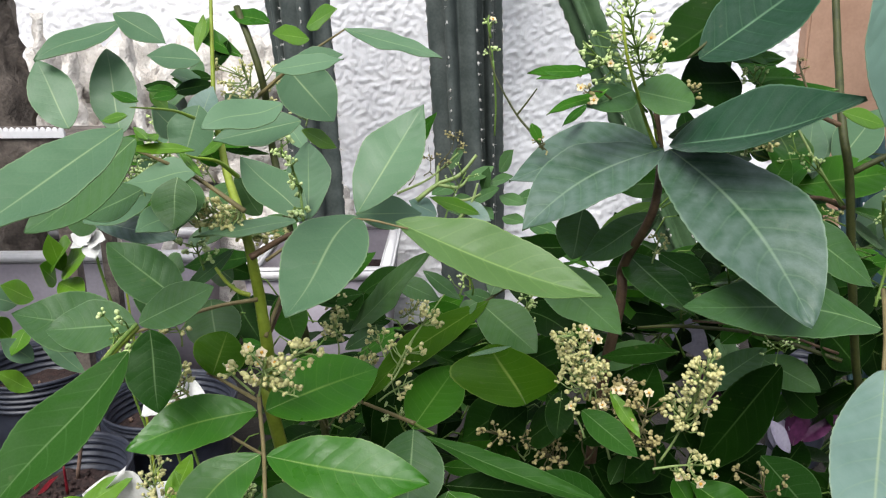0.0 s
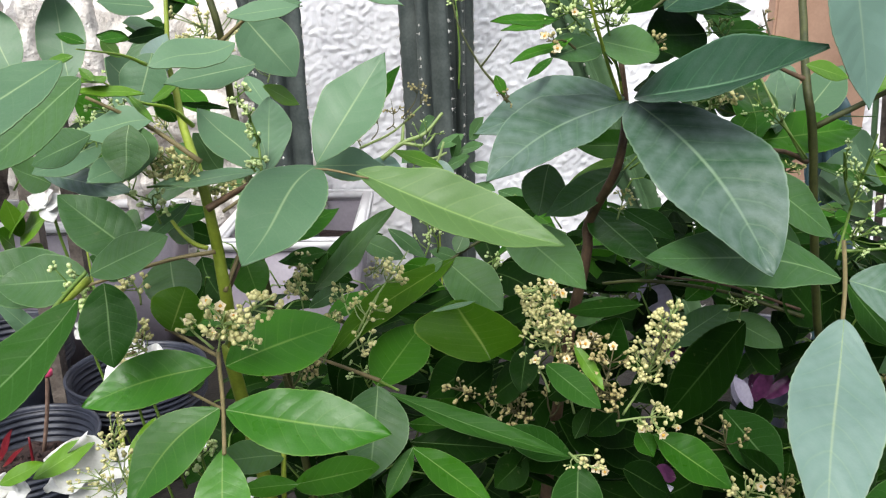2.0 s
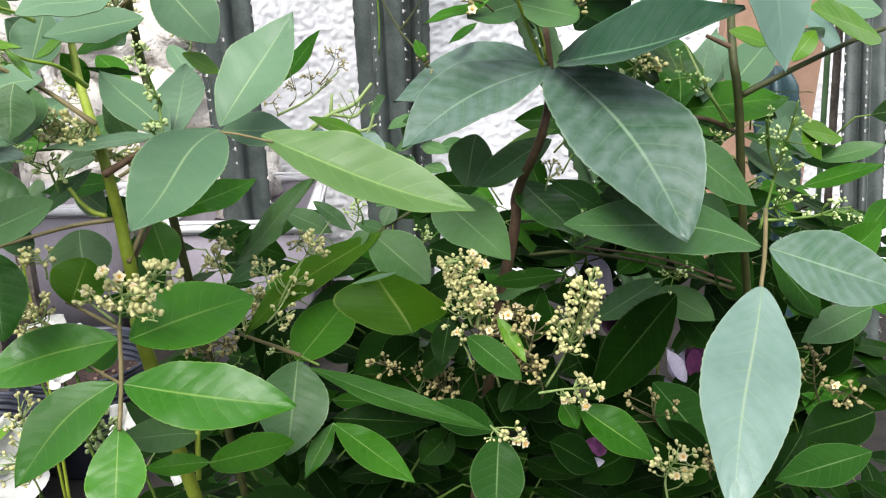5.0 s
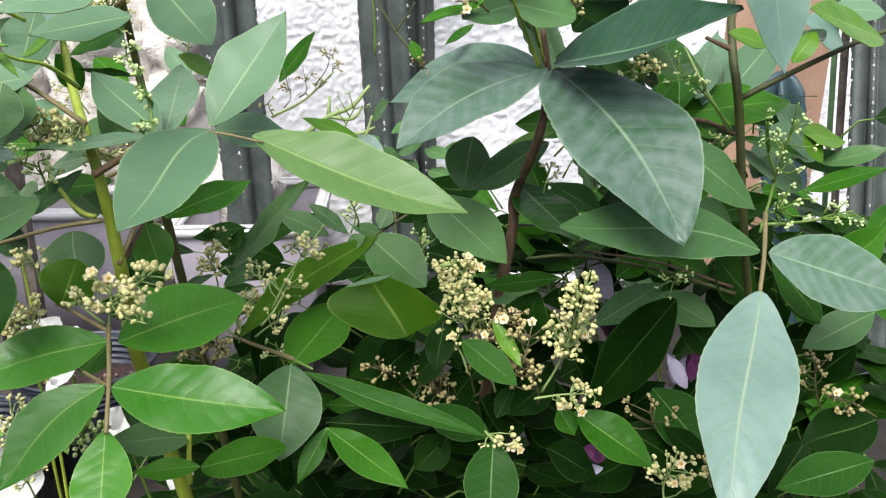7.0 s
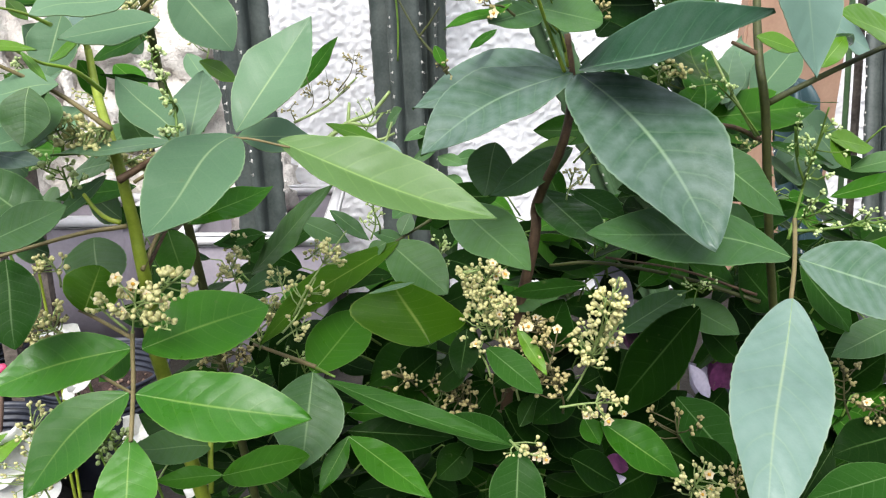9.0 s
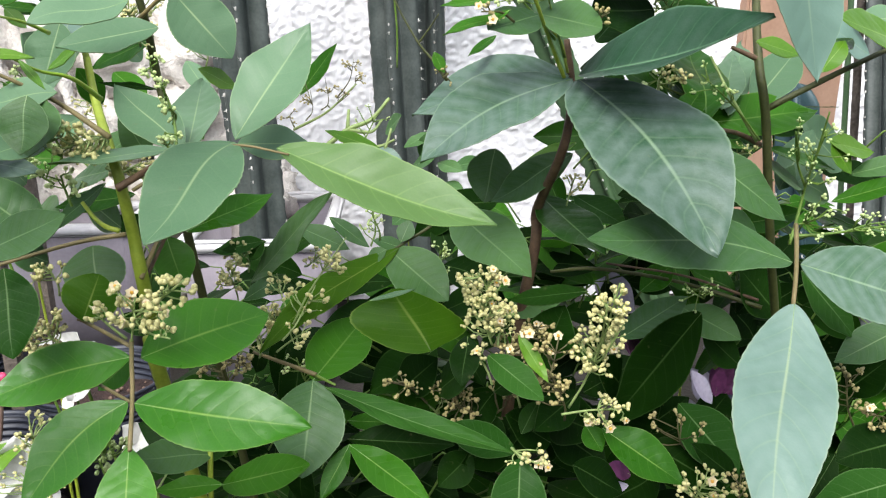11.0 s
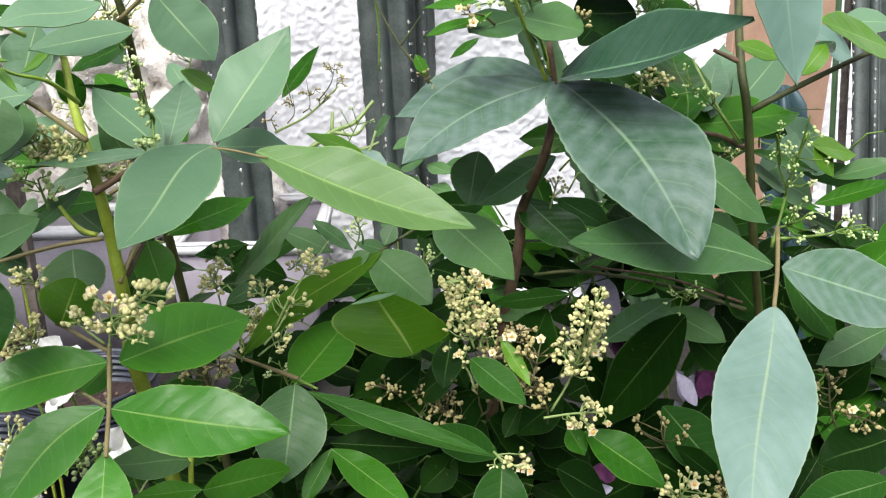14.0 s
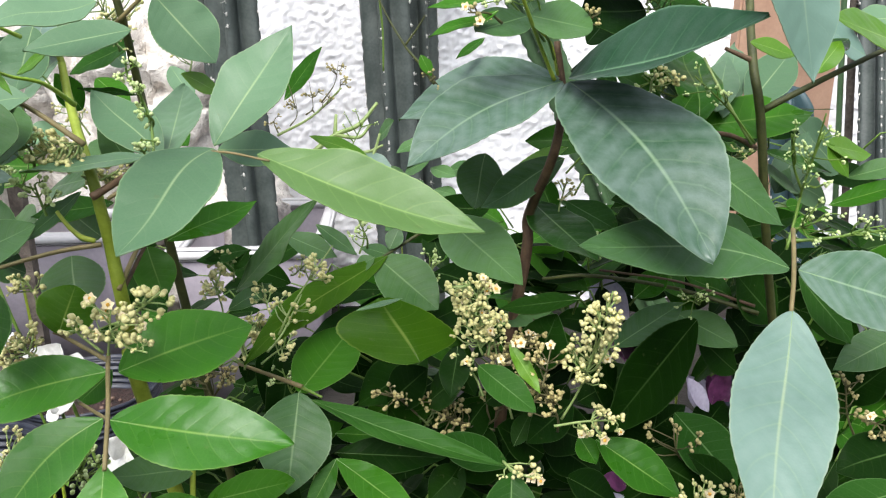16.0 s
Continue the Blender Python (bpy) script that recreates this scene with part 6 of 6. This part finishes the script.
def stake(base, top):
    base, top = Vector(base), Vector(top)
    ob = thing("plant_stake", "thin brown stake with a pink tie at its top", "stake", base)
    part("stick", tube(bmesh.new(), glide([base, base.lerp(top, 0.5) + Vector((0.003, 0, 0)), top], 4), 0.004, 8), "stick", ob)
    part("tie", tube(bmesh.new(), [top - Vector((0, 0, 0.012)), top - Vector((0, 0, 0.002)), top + Vector((0, 0, 0.003))], [0.008, 0.0095, 0.007], 8), "pink", ob, "pink plastic tie")
    part("tie_end", tube(bmesh.new(), [top - Vector((0, 0, 0.005)), top + Vector((-0.02, 0, -0.003)), top + Vector((-0.03, 0, -0.008))], 0.0042, 6), "pink", ob, "pink plastic tie")
    settle(ob)


def bract_flower(parent, c, r, count):
    """A papery white flower of a few broad, wavy petals on a stalk."""
    c = Vector(c)
    rng = random.Random(int(abs(c.x * 3000 + c.z * 900)))
    bm = tube(bmesh.new(), glide([c + Vector((0.02, 0.03, -0.16)), c + Vector((0.0, 0.02, -0.05)), c + Vector((0, 0.006, 0))], 4), 0.0016, 6)
    ob = part("flower", bm, "stalk", parent, "papery white flower")
    for k in range(count):
        a = 2 * math.pi * k / count + rng.uniform(-0.3, 0.3)
        d = Vector((math.cos(a), -0.35, math.sin(a) * 0.8 + 0.25)).normalized()
        bm, mid, n = leaf_blade(c, c + d * r, r * rng.uniform(0.85, 1.1), rng.uniform(-20, 20), rng.uniform(-0.05, 0.12), 0, 0.25, 0.9, 0.7, 12, 4, 0.0005, 0.16)
        part("petal", bm, ("petal_white", "petal_white"), ob)
    return ob


red_plant = thing("red_seedling", "small red-leaved seedling in the black pot", "plant", (-0.70, 1.24, 0.2))
bract_plant = thing("white_flowering_plant", "low plant with papery white flowers and bright green leaves", "plant", (-0.30, 0.70, 0))
small_plant = thing("young_leafy_plant", "small plant with bright yellow-green leaves beside the trough", "plant", (-0.42, 0.95, 0))
purple_plant = thing("purple_foliage_plant", "low foliage plant with purple and lilac leaves", "plant", (0.36, 0.82, 0))
far_plant = thing("pale_leafy_plant", "pale green leafy plant at the foot of the cactus", "plant", (0.05, 1.6, 0))
cactus_column((0.076, 2.226, 0), (0, 2.226, 1.62), 0.075, 5, "cactus", 'tall grey-green ribbed cactus column with pale spines')
cactus_column((0.143, 2.365, 0), (0.109, 2.365, 1.62), 0.053, 5, "cactus", 'grey-green ribbed cactus column standing in the trough')
cactus_column((-0.325, 2.042, 0.30), (-0.365, 2.042, 1.62), 0.068, 5, "cactus", 'dark grey ribbed cactus column with white spines')
cactus_column((-0.352, 2.133, 0.30), (-0.478, 2.133, 1.62), 0.047, 6, "cactus", 'dark grey ribbed cactus column half hidden by leaves')
cactus_column((0.898, 2.26, 0), (0.139, 2.26, 1.62), 0.053, 5, "cactus_green", 'leaning green cactus column with knobbly ribs', wavy=0.09)
cactus_column((1.059, 1.703, 0), (0.911, 1.703, 0.834), 0.055, 6, "cactus_blue", 'blue-green ribbed cactus column before the tan pillar')
cactus_column((1.283, 1.753, 0), (1.332, 2.165, 1.36), 0.056, 6, "cactus", 'tall dull grey-green ribbed cactus column beside the stucco wall')
trunk((-1.270, 2.19, 0.30), (-1.200, 2.19, 1.600), 0.06, "bark", "dark rough-barked trunk standing in the long trough")
trunk((-0.995, 2.19, 0.30), (-1.040, 2.19, 1.020), 0.026, "stone", "pale knobbly dry stem rising from the trough")
trunk((-0.815, 2.19, 0.30), (-0.875, 2.19, 1.060), 0.021, "stone", "pale knobbly dry stem rising from the trough")
trunk((-1.095, 2.21, 0.30), (-1.125, 2.21, 1.080), 0.020, "stone", "pale knobbly dry stem rising from the trough")
pillar(1.17, 1.52, 2.562)
pole((1.347, 2.1, 0), (1.196, 2.1, 1.5), 0.008, "cactus_green")
pole((1.379, 2.1, 0), (1.222, 2.1, 1.5), 0.011, "bark")
trough(-1.480, -0.706, 2.050, 0.280, 0.44, 'long lavender-white planter trough with a pale rim')
trough(-0.518, -0.150, 1.874, 0.560, 0.44, 'white planter trough with cactus columns in it')
pot((-0.726, 1.273, 0), 0.130, 0.240, 'black plastic plant pot with ribbed rim and dark soil')
pot((-0.619, 1.558, 0), 0.148, 0.240, 'dark blue plastic pot with pebbly brown soil')
pot((-0.985, 1.715, 0), 0.150, 0.260, 'black plastic pot in the shade of the leaves')
pot((0.853, 1.691, 0), 0.082, 0.260, 'dark blue plastic pot behind the branches')
stake((-0.736, 1.346, 0.165), (-0.703, 1.346, 0.341))
bract_flower(bract_plant, (-0.2610, 0.6700, 0.6750), 0.0350, 5)
bract_flower(bract_plant, (-0.2840, 0.6060, 0.6000), 0.0461, 5)
bract_flower(bract_plant, (-0.3489, 0.5781, 0.5990), 0.0243, 4)
bract_flower(bract_plant, (-0.3716, 0.7695, 0.8038), 0.0200, 5)
bract_flower(bract_plant, (-0.1570, 0.6410, 0.5530), 0.0155, 3)
bract_flower(bract_plant, (-0.2910, 0.7200, 0.6110), 0.0133, 3)
bract_flower(bract_plant, (-0.2230, 0.6910, 0.5790), 0.0243, 3)
bract_flower(bract_plant, (-0.3640, 0.7910, 0.6570), 0.0130, 3)
leaf(bract_plant, (-0.2256, 0.5996, 0.6546), (-0.2489, 0.5846, 0.6035), 0.0223, 0, "fresh")
leaf(bract_plant, (-0.2413, 0.5958, 0.6406), (-0.2294, 0.5868, 0.6128), 0.0128, 0, "fresh")
leaf(bract_plant, (-0.3289, 0.5805, 0.6081), (-0.2753, 0.5963, 0.6382), 0.0234, 0, "fresh")
leaf(bract_plant, (-0.3472, 0.5625, 0.6154), (-0.3092, 0.5669, 0.6332), 0.0166, 0, "fresh")
leaf(small_plant, (-0.4757, 0.9045, 0.7314), (-0.4774, 0.8875, 0.7827), 0.0275, 0, "fresh")
leaf(small_plant, (-0.4757, 0.9045, 0.7314), (-0.4267, 0.8830, 0.7659), 0.0597, 0, "fresh")
leaf(small_plant, (-0.4828, 0.9007, 0.7180), (-0.4878, 0.8776, 0.7468), 0.0391, 0, "fresh")
leaf(small_plant, (-0.4793, 0.9007, 0.7180), (-0.4338, 0.8686, 0.7138), 0.0327, 0, "fresh")
leaf(small_plant, (-0.4897, 0.9064, 0.7382), (-0.4504, 0.8848, 0.7727), 0.0543, 0, "fresh")
leaf(small_plant, (-0.5109, 0.8952, 0.6979), (-0.5354, 0.8712, 0.7243), 0.0346, 0, "fresh")
leaf(small_plant, (-0.5320, 0.8933, 0.6913), (-0.5558, 0.8685, 0.7146), 0.0359, 0, "young")
leaf(small_plant, (-0.5114, 0.8747, 0.6237), (-0.5359, 0.8542, 0.6622), 0.0292, 0, "young")
leaf(small_plant, (-0.4485, 0.8711, 0.6098), (-0.4951, 0.8560, 0.6685), 0.0240, 0, "young")
leaf(small_plant, (-0.5392, 0.8821, 0.6509), (-0.5492, 0.8614, 0.6884), 0.0281, 0, "fresh")
leaf(small_plant, (-0.5117, 0.8654, 0.5900), (-0.5428, 0.8434, 0.6231), 0.0256, 0, "fresh")
leaf(small_plant, (-0.5182, 0.8859, 0.6643), (-0.5224, 0.8488, 0.6425), 0.0257, 0, "fresh")
leaf(small_plant, (-0.4973, 0.8821, 0.6506), (-0.5086, 0.8614, 0.6882), 0.0186, 0, "fresh")
leaf(purple_plant, (0.3367, 0.6610, 0.6259), (0.3411, 0.6654, 0.6768), 0.0158, 0, "purple", fold=0.35)
leaf(purple_plant, (0.3400, 0.6616, 0.6280), (0.3721, 0.6593, 0.6576), 0.0170, 0, "purple", fold=0.35)
leaf(purple_plant, (0.3329, 0.6604, 0.6238), (0.3255, 0.6631, 0.6681), 0.0143, 0, "purple", fold=0.35)
leaf(purple_plant, (0.3258, 0.6590, 0.6186), (0.3028, 0.6604, 0.6579), 0.0235, 0, "lilac")
leaf(purple_plant, (0.3280, 0.6587, 0.6175), (0.3162, 0.6599, 0.6568), 0.0141, 0, "lilac")
leaf(purple_plant, (0.3149, 0.6589, 0.6176), (0.2891, 0.6516, 0.6270), 0.0136, 0, "lilac")
leaf(purple_plant, (0.2770, 0.7150, 0.6513), (0.2458, 0.7040, 0.6728), 0.0308, 0, "purple")
leaf(purple_plant, (0.2667, 0.7141, 0.6457), (0.2250, 0.6869, 0.6119), 0.0230, 0, "lilac")
leaf(purple_plant, (0.2293, 0.7418, 0.7296), (0.2625, 0.7089, 0.6931), 0.0362, 0, "lilac")
leaf(purple_plant, (0.2597, 0.6794, 0.5285), (0.2378, 0.6668, 0.5472), 0.0259, 0, "purple")
leaf(purple_plant, (0.3699, 0.7162, 0.6755), (0.3119, 0.7009, 0.6773), 0.0211, 0, "lilac")
leaf(purple_plant, (0.4933, 0.6883, 0.6106), (0.5214, 0.6774, 0.6459), 0.0310, 0, "lilac")
leaf(purple_plant, (0.4871, 0.6789, 0.5778), (0.5207, 0.6664, 0.6088), 0.0252, 0, "lilac")
leaf(purple_plant, (0.3584, 0.7136, 0.6646), (0.3730, 0.7016, 0.6934), 0.0191, 0, "purple")
leaf(purple_plant, (0.2653, 0.6774, 0.5230), (0.2430, 0.6609, 0.5286), 0.0141, 0, "lilac")
leaf(far_plant, (0.0601, 1.5702, 0.6781), (0.1103, 1.5375, 0.7105), 0.0451, 0, "sage")
leaf(far_plant, (0.0719, 1.5641, 0.6553), (0.0184, 1.5333, 0.695), 0.0488, 0, "sage")
leaf(far_plant, (0.1131, 1.5726, 0.6872), (0.1608, 1.5285, 0.6772), 0.0377, 0, "sage")
leaf(far_plant, (0.1013, 1.5885, 0.7464), (0.0437, 1.541, 0.7239), 0.0290, 0, "sage")
leaf(far_plant, (0.0778, 1.5748, 0.6951), (0.0896, 1.5488, 0.7527), 0.0266, 0, "sage")
leaf(far_plant, (0.066, 1.5671, 0.6667), (0.0988, 1.5205, 0.6473), 0.0331, 0, "sage")
leaf(far_plant, (0.0424, 1.5641, 0.6553), (-0.0046, 1.5274, 0.6728), 0.0379, 0, "sage")
leaf(far_plant, (0.119, 1.561, 0.6439), (0.162, 1.519, 0.6417), 0.0356, 0, "sage")
leaf(far_plant, (0.0895, 1.5793, 0.7122), (0.139, 1.5434, 0.7327), 0.0348, 0, "sage")
leaf(far_plant, (-0.37, 1.5793, 0.7122), (-0.3033, 1.5339, 0.6972), 0.0285, 0, "sage")
leaf(far_plant, (0.0189, 1.5793, 0.7122), (-0.0276, 1.5339, 0.6972), 0.0445, 0, "sage")
leaf(far_plant, (0.0365, 1.558, 0.6326), (-0.0161, 1.5131, 0.6195), 0.0434, 0, "sage")
leaf(far_plant, (0.0895, 1.5519, 0.6098), (0.139, 1.5071, 0.5974), 0.0500, 0, "sage")
leaf(far_plant, (0.1426, 1.5702, 0.6781), (0.2022, 1.5339, 0.6972), 0.0454, 0, "sage")
leaf(far_plant, (0.172, 1.558, 0.6326), (0.2309, 1.5131, 0.6195), 0.0457, 0, "sage")
leaf(far_plant, (0.0071, 1.5885, 0.7464), (0.0414, 1.5577, 0.786), 0.0518, 0, "sage")
leaf(far_plant, (0.1131, 1.5854, 0.735), (0.139, 1.5577, 0.786), 0.0421, 0, "sage")
leaf(far_plant, (0.1367, 1.5488, 0.5984), (0.1907, 1.5012, 0.5752), 0.0426, 0, "sage")
leaf(far_plant, (0.066, 1.5488, 0.5984), (0.0184, 1.5012, 0.5752), 0.0452, 0, "sage")
leaf(far_plant, (-0.0165, 1.561, 0.6439), (-0.062, 1.519, 0.6417), 0.0412, 0, "sage")
leaf(red_plant, (-0.7168, 1.1668, 0.2553), (-0.6773, 1.1552, 0.3256), 0.0192, 0, "red")
leaf(red_plant, (-0.7110, 1.1647, 0.2476), (-0.6584, 1.1470, 0.2959), 0.0130, 0, "red")
leaf(purple_plant, (0.4908, 0.7352, 0.6677), (0.4653, 0.7306, 0.6796), 0.0167, 0, "red")
leaf(purple_plant, (0.2297, 0.5734, 0.7106), (0.2043, 0.5622, 0.7367), 0.0242, 0, "purple")
leaf(purple_plant, (0.2039, 0.5124, 0.6425), (0.1823, 0.5027, 0.6573), 0.0146, 0, "purple")
leaf(purple_plant, (0.2021, 0.5103, 0.6351), (0.1787, 0.4981, 0.6414), 0.0093, 0, "lilac")
leaf(purple_plant, (0.2978, 0.5940, 0.6557), (0.2771, 0.5948, 0.6879), 0.0164, 0, "lilac")
leaf(purple_plant, (0.3048, 0.6043, 0.6566), (0.3070, 0.6028, 0.6865), 0.0128, 0, "purple", fold=0.3)
shelf(-0.80, 1.620, 0.823)
pile = thing("rock_pile", "heap of pale rough stones against the wall", "rocks", (-0.95, 2.46, 0))
rng = random.Random(8)
for row, (count, z) in enumerate(((5, 0.16), (5, 0.42), (4, 0.66), (4, 0.86))):
    for k in range(count):
        x = -1.36 + 0.21 * k + 0.05 * row + rng.uniform(-0.03, 0.03)
        part("stone", boulder(bmesh.new(), (x, 2.46 + 0.02 * rng.random(), z), (rng.uniform(0.12, 0.16), 0.12, rng.uniform(0.13, 0.17)), rng.uniform(0, 50)), "stone", pile)
settle(pile)
stem(red_plant, [(-0.70, 1.24, 0.26), (-0.70, 1.24, 0.20)], (0.002, 0.003), "red")
settle(red_plant)
for plant, x, y, z in ((bract_plant, -0.30, 0.70, 0.58), (small_plant, -0.42, 0.95, 0.72), (purple_plant, 0.36, 0.82, 0.58), (far_plant, 0.05, 1.6, 0.55)):
    stem(plant, [(x, y, z), (x + 0.01, y, z * 0.5), (x, y, 0.0)], (0.0015, 0.003), "stem_green")
    settle(plant)
